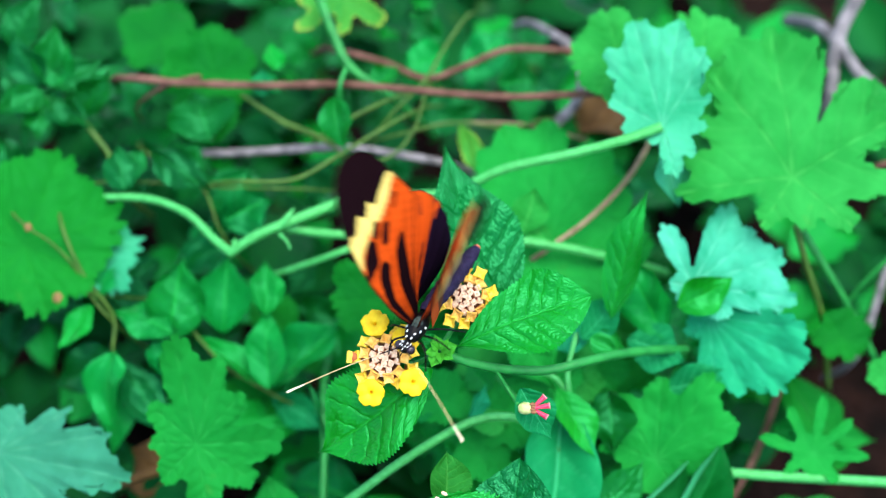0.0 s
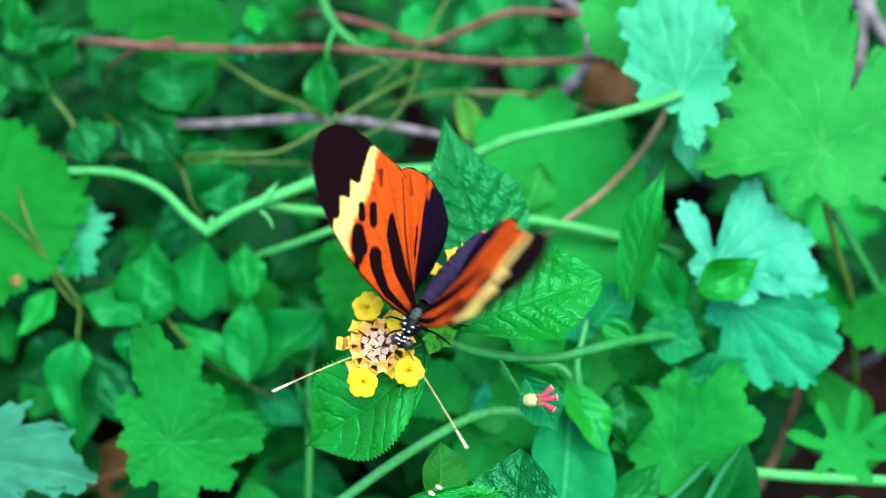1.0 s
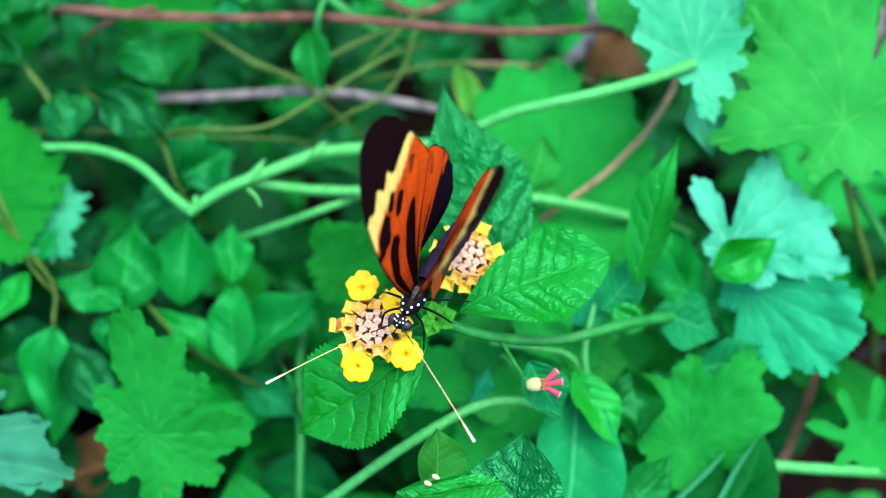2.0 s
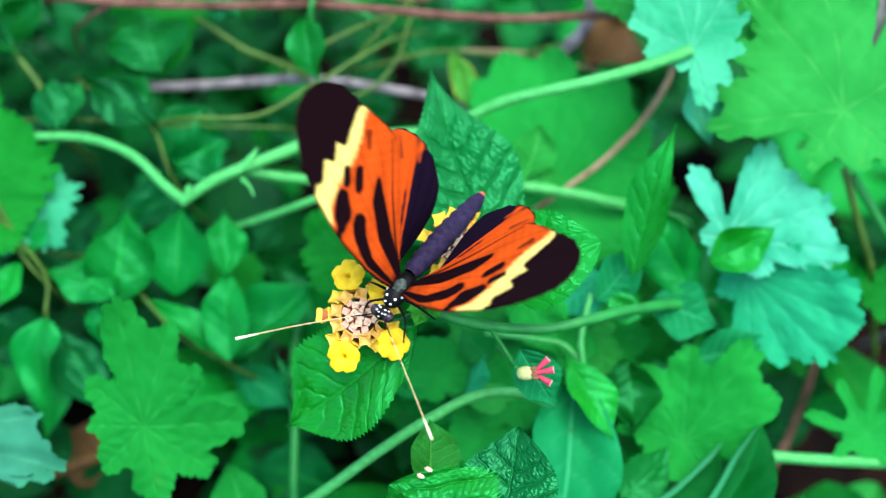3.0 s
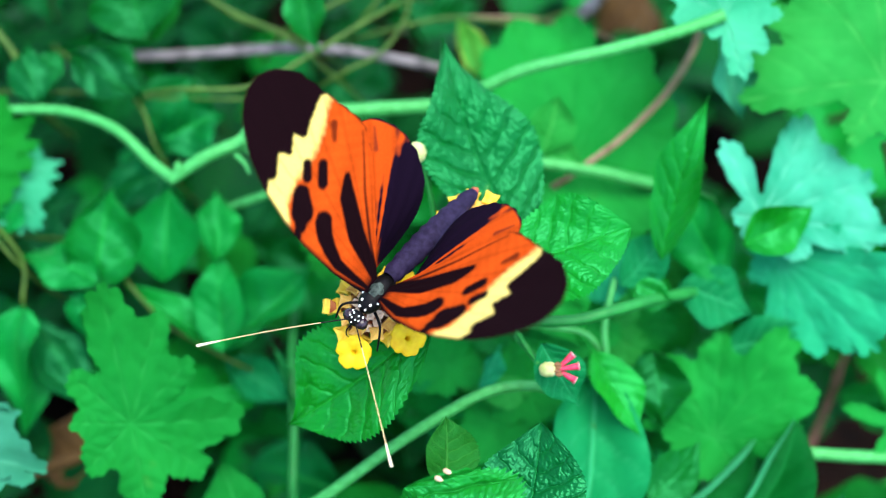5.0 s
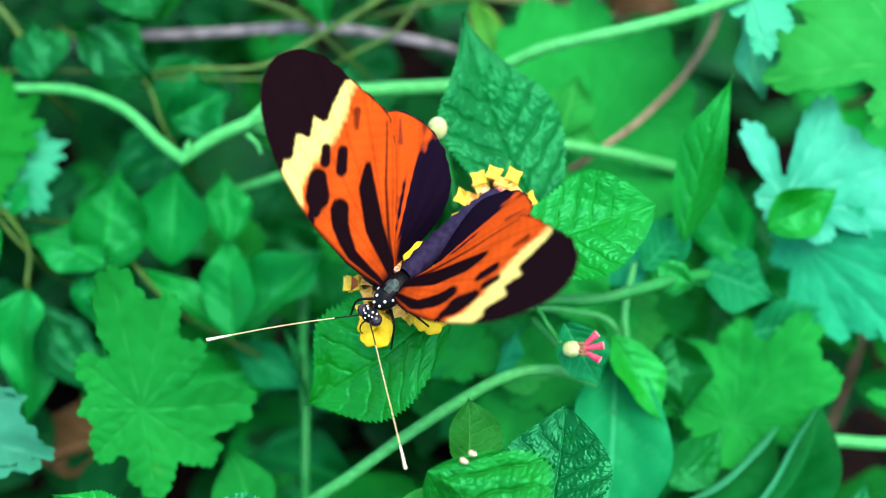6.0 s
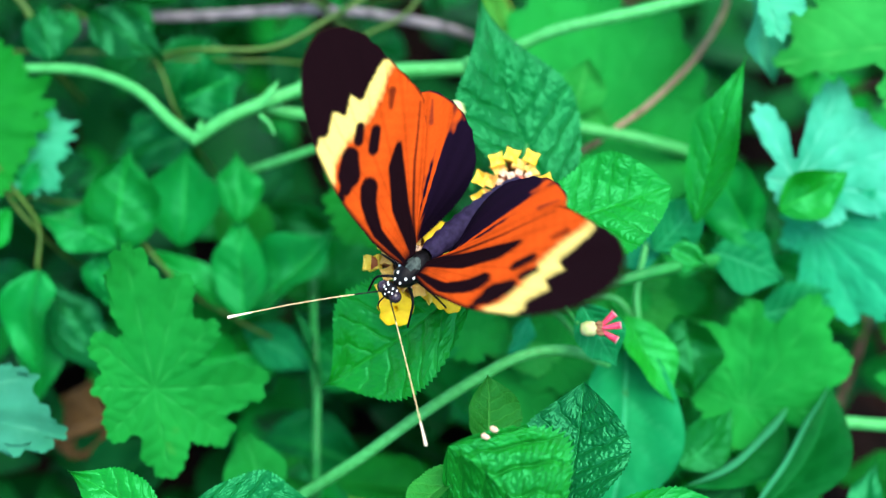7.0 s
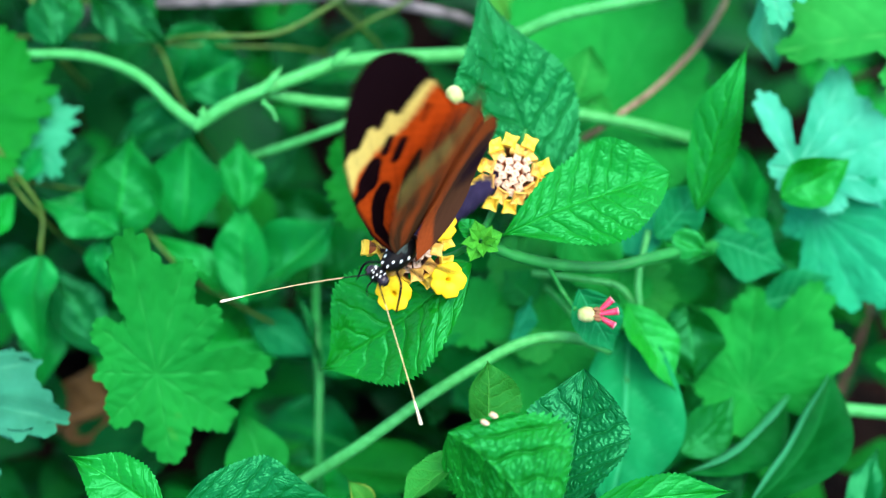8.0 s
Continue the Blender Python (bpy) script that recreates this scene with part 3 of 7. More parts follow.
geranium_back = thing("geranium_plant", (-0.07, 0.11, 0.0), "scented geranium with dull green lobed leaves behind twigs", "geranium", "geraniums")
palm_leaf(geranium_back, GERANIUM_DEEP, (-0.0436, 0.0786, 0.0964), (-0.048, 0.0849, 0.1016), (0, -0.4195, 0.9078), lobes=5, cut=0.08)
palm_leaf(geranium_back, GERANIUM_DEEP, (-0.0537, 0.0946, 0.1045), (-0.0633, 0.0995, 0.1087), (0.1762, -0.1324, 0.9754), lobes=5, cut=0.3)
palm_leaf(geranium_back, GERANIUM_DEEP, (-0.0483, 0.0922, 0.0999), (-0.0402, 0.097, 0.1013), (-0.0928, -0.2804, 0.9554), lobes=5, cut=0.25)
palm_leaf(geranium_back, YELLOWING, (-0.0127, 0.1019, 0.1106), (-0.0252, 0.0938, 0.1065), (0.1003, -0.5417, 0.8346), label="yellowing lobed leaf", plan=((0, 0.9, 20), (28, 0.72, 22, 0), (62, 0.82, 24), (100, 0.92, 24), (140, 0.8, 26), (-50, 0.62, 26), (-110, 0.7, 30)), teeth=2, tooth=0.05)
stem(geranium_back, STEM_GREEN, [(-0.0184, 0.0978, 0.115), (-0.0149, 0.0896, 0.1108), (-0.0111, 0.0832, 0.1067), (-0.0026, 0.0803, 0.1004), (0.0029, 0.0837, 0.0902), (0.0068, 0.0965, 0.0705)], 0.00112, 0.00100, "stem")
stem(geranium_back, STEM_GREEN, [(-0.0132, 0.0739, 0.1055), (-0.0128, 0.0753, 0.1092), (-0.0117, 0.0795, 0.1102)], 0.00061, 0.00049, "petiole")

# ---- shrub with small oval leaves ----
oval_shrub = thing("leafy_shrub", (-0.12, 0.05, 0.0), "low shrub with small glossy oval green leaves", "shrub", "shrubs")
leaf(oval_shrub, OVAL_MID, (-0.014, 0.0733, 0.1075), (-0.0126, 0.0623, 0.1023), (-0.1725, -0.4313, 0.8856), 0.0071)
leaf(oval_shrub, OVAL, (-0.0281, 0.0863, 0.1028), (-0.0291, 0.0914, 0.1071), (0, -0.4195, 0.9078), 0.0050)
leaf(oval_shrub, OVAL, (-0.0283, 0.0851, 0.1031), (-0.0315, 0.0811, 0.0997), (0.2182, -0.5209, 0.8253), 0.0053)
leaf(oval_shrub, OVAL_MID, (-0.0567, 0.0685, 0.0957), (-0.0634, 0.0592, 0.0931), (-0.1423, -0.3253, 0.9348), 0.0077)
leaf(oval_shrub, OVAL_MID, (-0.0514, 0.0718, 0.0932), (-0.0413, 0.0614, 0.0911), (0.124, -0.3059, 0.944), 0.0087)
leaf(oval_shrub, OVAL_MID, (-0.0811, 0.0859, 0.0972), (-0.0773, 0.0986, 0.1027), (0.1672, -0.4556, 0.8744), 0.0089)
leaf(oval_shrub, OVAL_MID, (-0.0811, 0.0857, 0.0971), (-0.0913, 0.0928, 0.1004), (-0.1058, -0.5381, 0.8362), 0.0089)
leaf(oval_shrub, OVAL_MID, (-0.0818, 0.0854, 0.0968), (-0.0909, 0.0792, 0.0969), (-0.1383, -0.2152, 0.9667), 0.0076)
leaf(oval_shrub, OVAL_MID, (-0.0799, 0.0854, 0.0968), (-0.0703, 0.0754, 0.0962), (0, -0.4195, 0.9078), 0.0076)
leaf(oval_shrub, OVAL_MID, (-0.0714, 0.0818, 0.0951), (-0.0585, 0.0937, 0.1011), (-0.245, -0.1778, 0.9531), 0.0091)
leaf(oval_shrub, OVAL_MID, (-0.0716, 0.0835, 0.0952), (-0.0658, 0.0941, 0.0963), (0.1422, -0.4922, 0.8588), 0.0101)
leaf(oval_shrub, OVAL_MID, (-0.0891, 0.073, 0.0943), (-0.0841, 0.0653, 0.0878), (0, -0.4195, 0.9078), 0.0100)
leaf(oval_shrub, OVAL, (-0.0289, 0.0363, 0.0778), (-0.0289, 0.0472, 0.0844), (0.0866, -0.4177, 0.9044), 0.0075)
leaf(oval_shrub, OVAL, (-0.0278, 0.0226, 0.0702), (-0.0283, 0.0382, 0.0807), (-0.0861, -0.4192, 0.9038), 0.0092)
leaf(oval_shrub, OVAL, (-0.0272, 0.0249, 0.067), (-0.0127, 0.0387, 0.0759), (-0.1898, -0.2476, 0.9501), 0.0116)
leaf(oval_shrub, OVAL, (-0.0283, 0.0252, 0.0645), (-0.0443, 0.0347, 0.0752), (0.2804, -0.0095, 0.9599), 0.0076, fold=0.6)
leaf(oval_shrub, TEAL, (-0.0285, 0.0275, 0.0613), (-0.0164, 0.0195, 0.0598), (-0.0917, -0.5453, 0.8332), 0.0074)
leaf(oval_shrub, OVAL, (-0.0498, 0.0333, 0.074), (-0.0461, 0.0469, 0.0854), (0.3262, -0.4461, 0.8334), 0.0158, rolled=1.1)
leaf(oval_shrub, OVAL, (-0.0387, 0.0367, 0.0716), (-0.0381, 0.0494, 0.0823), (-0.1673, -0.404, 0.8993), 0.0135, rolled=0.8)
leaf(oval_shrub, OVAL, (-0.0487, 0.0323, 0.077), (-0.0614, 0.0371, 0.0811), (0.0728, -0.2712, 0.9598), 0.0091)
leaf(oval_shrub, OVAL, (-0.0659, 0.0377, 0.0803), (-0.073, 0.0295, 0.0761), (0.1377, -0.509, 0.8497), 0.0063)
leaf(oval_shrub, OVAL, (-0.0665, 0.0393, 0.0803), (-0.061, 0.044, 0.0856), (0.1296, -0.5064, 0.8525), 0.0056)
leaf(oval_shrub, OVAL, (-0.0614, 0.0295, 0.0747), (-0.0645, 0.014, 0.0669), (0, -0.4195, 0.9078), 0.0097)
leaf(oval_shrub, OVAL_MID, (-0.061, 0.032, 0.0677), (-0.0502, 0.0186, 0.059), (0.2098, -0.2705, 0.9396), 0.0098)
leaf(oval_shrub, OVAL, (-0.0633, 0.0313, 0.0644), (-0.0615, 0.0146, 0.0583), (-0.1721, -0.4302, 0.8862), 0.0087)
leaf(oval_shrub, OVAL_MID, (-0.0643, 0.0363, 0.066), (-0.0774, 0.0286, 0.0596), (0, -0.4195, 0.9078), 0.0099)
leaf(oval_shrub, OVAL, (-0.051, 0.0333, 0.074), (-0.0507, 0.0256, 0.0701), (0, -0.4195, 0.9078), 0.0073)
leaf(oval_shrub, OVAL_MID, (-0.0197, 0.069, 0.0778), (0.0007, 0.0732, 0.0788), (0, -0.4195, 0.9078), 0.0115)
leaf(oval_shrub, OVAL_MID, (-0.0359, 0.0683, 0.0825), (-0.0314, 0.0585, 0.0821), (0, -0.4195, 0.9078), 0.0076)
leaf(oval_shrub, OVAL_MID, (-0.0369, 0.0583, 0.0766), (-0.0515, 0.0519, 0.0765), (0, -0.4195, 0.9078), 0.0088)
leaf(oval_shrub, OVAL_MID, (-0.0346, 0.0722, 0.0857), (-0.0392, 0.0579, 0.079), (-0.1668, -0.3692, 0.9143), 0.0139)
leaf(oval_shrub, OVAL, (0.0008, 0.0939, 0.0961), (0.011, 0.0988, 0.0976), (0, -0.4195, 0.9078), 0.0096)
leaf(oval_shrub, OVAL, (-0.0064, 0.0829, 0.0999), (-0.0008, 0.0872, 0.1036), (0, -0.4195, 0.9078), 0.0063)
leaf(oval_shrub, OVAL_MID, (0.0084, 0.1023, 0.0953), (0.0005, 0.1098, 0.099), (0, -0.4195, 0.9078), 0.0091)
leaf(oval_shrub, OVAL, (0.0162, 0.0961, 0.094), (0.0241, 0.1062, 0.0986), (0, -0.4195, 0.9078), 0.0104)
leaf(oval_shrub, OVAL, (0.0214, 0.0931, 0.0915), (0.0319, 0.0962, 0.0902), (0, -0.4195, 0.9078), 0.0104)
stem(oval_shrub, STEM_OLIVE, [(-0.0472, 0.0809, 0.0696), (-0.0422, 0.0663, 0.0872), (-0.0353, 0.0606, 0.0943), (-0.0229, 0.0596, 0.0961), (-0.0132, 0.065, 0.098), (-0.0012, 0.0734, 0.0998), (0.0046, 0.0825, 0.0945), (0.0086, 0.0995, 0.0783)], 0.00049, 0.00039, "stem")
stem(oval_shrub, STEM_OLIVE, [(-0.0433, 0.1039, 0.081), (-0.0391, 0.0877, 0.0961), (-0.0332, 0.0796, 0.0998), (-0.0263, 0.0763, 0.097), (-0.0187, 0.0725, 0.0964), (-0.0124, 0.0745, 0.0898), (-0.0079, 0.0864, 0.0726)], 0.00050, 0.00040, "stem")
stem(oval_shrub, STEM_OLIVE, [(-0.0237, 0.089, 0.0724), (-0.0192, 0.0766, 0.0907), (-0.013, 0.0738, 0.0989), (-0.0074, 0.076, 0.1007), (-0.0019, 0.0786, 0.1016), (0.0044, 0.0867, 0.0964), (0.0089, 0.1029, 0.0803)], 0.00050, 0.00040, "stem")
stem(oval_shrub, STEM_OLIVE, [(-0.0774, 0.1044, 0.078), (-0.0744, 0.0866, 0.0932), (-0.0703, 0.0763, 0.097), (-0.0648, 0.0697, 0.0941), (-0.0632, 0.0655, 0.0931), (-0.0607, 0.0642, 0.0856), (-0.0589, 0.0738, 0.0677)], 0.00060, 0.00060, "stem")
stem(oval_shrub, STEM_OLIVE, [(-0.0761, 0.0743, 0.0773), (-0.0741, 0.057, 0.0909), (-0.0713, 0.0474, 0.0923), (-0.0673, 0.0411, 0.0858), (-0.062, 0.0371, 0.0772), (-0.062, 0.0315, 0.0724), (-0.062, 0.0313, 0.0618), (-0.0621, 0.0416, 0.0418)], 0.00038, 0.00038, "stem")
stem(oval_shrub, STEM_OLIVE, [(-0.0524, 0.0603, 0.0575), (-0.049, 0.0434, 0.072), (-0.0443, 0.0343, 0.0748), (-0.0376, 0.0287, 0.0701), (-0.0284, 0.0245, 0.0666), (-0.0224, 0.0268, 0.0581), (-0.0181, 0.039, 0.0396)], 0.00039, 0.00029, "stem")
stem(oval_shrub, STEM_GREEN, [(-0.0159, 0.0097, 0.031), (-0.0158, -0, 0.0503), (-0.0158, 0.0009, 0.0599), (-0.0157, 0.0102, 0.065), (-0.0162, 0.0192, 0.0687), (-0.0165, 0.0309, 0.0652), (-0.0168, 0.0496, 0.0502)], 0.00083, 0.00071, "stem")
leaf(oval_shrub, OVAL_MID, (-0.0156, 0.0111, 0.0658), (-0.0173, 0.023, 0.0758), (0.724, -0.1201, 0.6793), 0.0036, fold=0.5)

# ---- lantana stems standing behind ----
lantana_back = thing("lantana_plant", (0.07, 0.05, 0.0), "lantana stems with rough serrated leaves, partly in shade", "lantana", "lantanas")
lantana_leaf(lantana_back, (0.0438, 0.0236, 0.0933), (0.0504, 0.0404, 0.1138), (-0.432, -0.579, 0.691), 0.0080, LANTANA, fold=0.5, peak=0.42, twist=0, sweep=-0.06, curl=0.03, wave=0.09, teeth=26, quilt=0.03)
leaf(lantana_back, OVAL, (0.0552, 0.0248, 0.0851), (0.0459, 0.0378, 0.0961), (-0.296, -0.5342, 0.7918), 0.0111)
leaf(lantana_back, LANTANA_SHADE_TONE, (0.0577, 0.0273, 0.0924), (0.0691, 0.0306, 0.0965), (0.0684, -0.5553, 0.8289), 0.0087, fold=0.4)
lantana_leaf(lantana_back, (0.0477, 0.0248, 0.0851), (0.0597, 0.02, 0.0837), (0, -0.4195, 0.9078), 0.0105, TEAL)
lantana_leaf(lantana_back, (0.056, 0.0179, 0.0767), (0.0687, 0.0199, 0.081), (0.0493, -0.5603, 0.8268), 0.0082, TEAL)
lantana_leaf(lantana_back, (0.04, 0.0251, 0.0867), (0.0474, 0.0208, 0.0857), (-0.0864, -0.549, 0.8314), 0.0061, LANTANA_LIT, teeth=0)
leaf(lantana_back, OVAL_MID, (0.0437, 0.0179, 0.0767), (0.0445, 0.0058, 0.0718), (-0.1731, -0.4238, 0.8891), 0.0106)
lantana_leaf(lantana_back, (0.0328, 0.0138, 0.0825), (0.0406, 0.0014, 0.0759), (0.297, -0.2409, 0.924), 0.0082, LANTANA_SHADE_TONE, fold=0.45, curl=0.02)
lantana_leaf(lantana_back, (0.0237, 0.0297, 0.0866), (0.033, 0.0168, 0.0784), (0, -0.4195, 0.9078), 0.0106, GERANIUM_MID)
lantana_leaf(lantana_back, (0.0396, 0.0296, 0.0866), (0.0302, 0.0242, 0.082), (0, -0.4195, 0.9078), 0.0094, JADE)
lantana_leaf(lantana_back, (0.022, 0.0101, 0.061), (0.0088, 0.0146, 0.0649), (0, -0.4195, 0.9078), 0.0132, OVAL)
lantana_leaf(lantana_back, (0.0172, 0.0119, 0.0625), (0.0221, 0.0211, 0.0703), (0, -0.4195, 0.9078), 0.0096, OVAL)
lantana_leaf(lantana_back, (-0.0006, 0.0182, 0.0744), (0.0113, 0.0182, 0.0743), (0, -0.4195, 0.9078), 0.0107, OVAL)
lantana_leaf(lantana_back, (0.0196, 0.0191, 0.0751), (0.0143, 0.0236, 0.0789), (0, -0.4195, 0.9078), 0.0071, OVAL)
stem(lantana_back, STEM_PALE, [(-0.0333, -0.0075, 0.0463), (-0.0215, -0.0071, 0.0596), (-0.0102, -0.0071, 0.0727), (0.0002, -0.0025, 0.0792), (0.0092, 0.0013, 0.0837), (0.016, 0.0039, 0.0858), (0.0228, 0.005, 0.0855), (0.0297, 0.0053, 0.0818)], 0.00096, 0.00084, "stem")
stem(lantana_back, STEM_PALE, [(0.0358, 0.0123, 0.0786), (0.0352, 0.0177, 0.0831), (0.0371, 0.0251, 0.0867)], 0.00058, 0.00047, "stem")
leaf(lantana_back, OVAL_MID, (0.0419, -0.0052, 0.0678), (0.0515, 0.0022, 0.0727), (0.118, -0.5276, 0.8412), 0.0084, wave=0.03)
leaf(lantana_back, CURLED, (0.0418, -0.0091, 0.0685), (0.0616, 0.0005, 0.0752), (0.1321, -0.6062, 0.7842), 0.0092, wave=0.06, fold=0.3, lip=0.4, sweep=0.35, peak=0.6)
leaf(lantana_back, CURLED, (0.0506, -0.0152, 0.0672), (0.0661, 0.0031, 0.08), (-0.0702, -0.3724, 0.9254), 0.0130, wave=0.06, fold=0.2, lip=0.4, sweep=0.3, peak=0.6)
leaf(lantana_back, OVAL_SHADE_DARK, (0.042, -0.0123, 0.0632), (0.0539, -0.0049, 0.068), (0, -0.4195, 0.9078), 0.0079)
leaf(lantana_back, TEAL, (0.034, 0.0127, 0.0776), (0.0312, -0.0201, 0.0657), (-0.1383, -0.4062, 0.9032), 0.0161, wave=0.10, fold=0.65, veins=6, quilt=0.012, twist=0.2)
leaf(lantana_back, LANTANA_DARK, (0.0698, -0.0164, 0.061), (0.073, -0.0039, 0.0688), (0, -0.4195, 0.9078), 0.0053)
palm_leaf(geranium_right, GERANIUM_MID, (0.0099, 0.0166, 0.0743), (0.0059, 0.0218, 0.0774), (0, -0.4195, 0.9078), lobes=7, cut=0.15)
palm_leaf(geranium_right, GERANIUM_MID, (0.0231, 0.0146, 0.07), (0.0258, 0.0213, 0.0757), (0, -0.4195, 0.9078), lobes=5, cut=0.2)
leaf(geranium_right, JADE, (0.0151, 0.0115, 0.0752), (0.0187, 0.0168, 0.0797), (0.2997, -0.5271, 0.7952), 0.0041)
palm_leaf(geranium_right, GERANIUM_MID, (0.0176, 0.0095, 0.0644), (0.0246, 0.0123, 0.0668), (0, -0.4195, 0.9078), lobes=7)
palm_leaf(geranium_right, GERANIUM_MID, (0.0278, 0.0205, 0.0697), (0.0334, 0.0262, 0.0746), (0, -0.4195, 0.9078), lobes=7)
leaf(oval_shrub, GERANIUM_MID, (-0.0242, -0.0074, 0.0555), (-0.0271, 0.0053, 0.0635), (0.1688, -0.3822, 0.9085), 0.0105, wave=0.06)
palm_leaf(geranium_right, GERANIUM, (0.0171, 0.0262, 0.0732), (0.0223, 0.0302, 0.0766), (0, -0.4195, 0.9078), lobes=7)
palm_leaf(geranium_right, GERANIUM, (0.0291, 0.0196, 0.0664), (0.0348, 0.0236, 0.0697), (0, -0.4195, 0.9078), lobes=7)
palm_leaf(geranium_right, GERANIUM_MID, (0.0417, 0.0273, 0.0716), (0.0475, 0.0321, 0.0756), (0, -0.4195, 0.9078), lobes=7)
palm_leaf(geranium_right, GERANIUM_MID, (0.0225, 0.0358, 0.0761), (0.0288, 0.0398, 0.0795), (0, -0.4195, 0.9078), lobes=7)
palm_leaf(geranium_right, GERANIUM_MID, (0.0318, 0.0512, 0.0864), (0.0267, 0.0726, 0.0965), (0, -0.4195, 0.9078), plan=((-6, 1.14, 22), (14, 1.17, 22), (42, 1.04, 26), (68, 0.86, 30), (-24, 1.02, 22, 0), (-62, 0.9, 26), (-110, 0.75, 30), (115, 0.75, 30), (175, 0.5, 36)), teeth=2, tooth=0.035, ripple=0.08, droop=0.1, core=0.95)
palm_leaf(geranium_right, GERANIUM_MID, (0.0455, 0.0492, 0.0847), (0.0517, 0.0554, 0.0899), (0, -0.4195, 0.9078), lobes=7, cut=0.2)
leaf(geranium_right, GERANIUM, (0.0259, 0.047, 0.092), (0.029, 0.0542, 0.0994), (0.1567, -0.4559, 0.8761), 0.0080, fold=0.5)
leaf(geranium_right, GERANIUM, (0.0328, 0.0447, 0.0901), (0.0259, 0.0508, 0.0952), (-0.1286, -0.5146, 0.8477), 0.0045, fold=0.4)
leaf(lantana_back, YELLOWING, (0.0185, 0.0669, 0.0891), (0.0129, 0.0775, 0.0954), (0, -0.4195, 0.9078), 0.0052)
leaf(lantana_back, LANTANA_LIT, (0.0392, 0.0188, 0.0931), (0.0453, 0.0169, 0.0916), (-0.0625, -0.5595, 0.8265), 0.0047)
lantana_leaf(lantana_back, (0.0381, 0.0236, 0.0867), (0.0461, 0.0297, 0.0944), (0.1235, -0.5099, 0.8513), 0.0077, TEAL)
palm_leaf(geranium_left, GERANIUM_PALE, (-0.0669, 0.047, 0.0842), (-0.0562, 0.0532, 0.0868), (0, -0.4195, 0.9078), cut=0.45, lobes=5, teeth=3, tooth=0.2)
leaf(geranium_right, GERANIUM_PALE, (0.0551, 0.0589, 0.1124), (0.0589, 0.0475, 0.1003), (0.3039, -0.31, 0.9009), 0.0086, fold=0.3)
leaf(geranium_right, JADE, (0.0539, 0.0586, 0.1135), (0.0472, 0.0596, 0.1117), (0, -0.4195, 0.9078), 0.0085, fold=0.3)
palm_leaf(geranium_right, GERANIUM_MID, (0.0183, 0.0381, 0.0871), (0.0139, 0.0429, 0.0899), (0, -0.4195, 0.9078), lobes=5)
palm_leaf(geranium_back, GERANIUM_DEEP, (-0.0417, 0.0854, 0.1021), (-0.0458, 0.0947, 0.1098), (0, -0.4195, 0.9078), lobes=5, cut=0.2)
leaf(oval_shrub, OVAL_MID, (-0.0417, 0.0716, 0.0957), (-0.046, 0.0818, 0.1016), (0.1619, -0.358, 0.9196), 0.0154)
leaf(oval_shrub, OVAL, (-0.0752, 0.0813, 0.1012), (-0.0791, 0.0934, 0.1087), (0, -0.4195, 0.9078), 0.0103)
leaf(oval_shrub, TEAL, (-0.0301, 0.0776, 0.1033), (-0.0307, 0.0823, 0.1073), (0, -0.4195, 0.9078), 0.0051)
leaf(oval_shrub, OVAL_MID, (-0.0599, 0.0592, 0.0931), (-0.0614, 0.0684, 0.0982), (0.1712, -0.3894, 0.905), 0.0081)
leaf(oval_shrub, OVAL_MID, (-0.0541, 0.0671, 0.0971), (-0.0411, 0.0583, 0.095), (-0.0959, -0.5435, 0.8339), 0.0084, fold=0.3)
leaf(oval_shrub, OVAL, (-0.0386, 0.0541, 0.0888), (-0.0285, 0.0584, 0.0924), (0, -0.4195, 0.9078), 0.0106)
palm_leaf(geranium_right, GERANIUM, (0.0191, 0.0188, 0.0723), (0.0112, 0.0253, 0.0751), (0.1149, -0.2949, 0.9486), lobes=5)
palm_leaf(geranium_right, GERANIUM_MID, (0.0299, 0.024, 0.0767), (0.0357, 0.0313, 0.0802), (0, -0.4195, 0.9078), lobes=5)
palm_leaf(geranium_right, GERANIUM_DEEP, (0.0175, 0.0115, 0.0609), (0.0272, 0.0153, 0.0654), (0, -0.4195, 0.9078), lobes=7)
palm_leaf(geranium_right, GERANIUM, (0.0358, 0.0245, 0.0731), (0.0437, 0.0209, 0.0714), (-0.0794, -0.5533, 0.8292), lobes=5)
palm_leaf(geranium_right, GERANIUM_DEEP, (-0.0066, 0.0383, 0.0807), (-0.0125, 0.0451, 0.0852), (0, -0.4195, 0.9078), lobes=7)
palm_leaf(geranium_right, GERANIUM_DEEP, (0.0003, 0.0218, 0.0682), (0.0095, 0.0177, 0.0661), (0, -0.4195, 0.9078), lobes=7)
stem(lantana_back, STEM_GREEN, [(0.0207, 0.0188, 0.0801), (0.0245, 0.0136, 0.0797), (0.0295, 0.0085, 0.0754), (0.0338, 0.0046, 0.0734)], 0.00045, 0.00045, "stem")
stem(lantana_back, STEM_PALE, [(0.0185, 0.0205, 0.0815), (0.0273, 0.0184, 0.0824), (0.0323, 0.0176, 0.0817), (0.0351, 0.015, 0.0795)], 0.00045, 0.00045, "stem")
stem(oval_shrub, STEM_OLIVE, [(-0.0434, 0.107, 0.0775), (-0.0394, 0.09, 0.0935), (-0.0337, 0.081, 0.0983), (-0.0263, 0.0759, 0.0967), (-0.0166, 0.0713, 0.0954), (-0.0113, 0.0679, 0.0926), (-0.0059, 0.0697, 0.0836), (-0.002, 0.0814, 0.0647)], 0.00038, 0.00029, "stem")
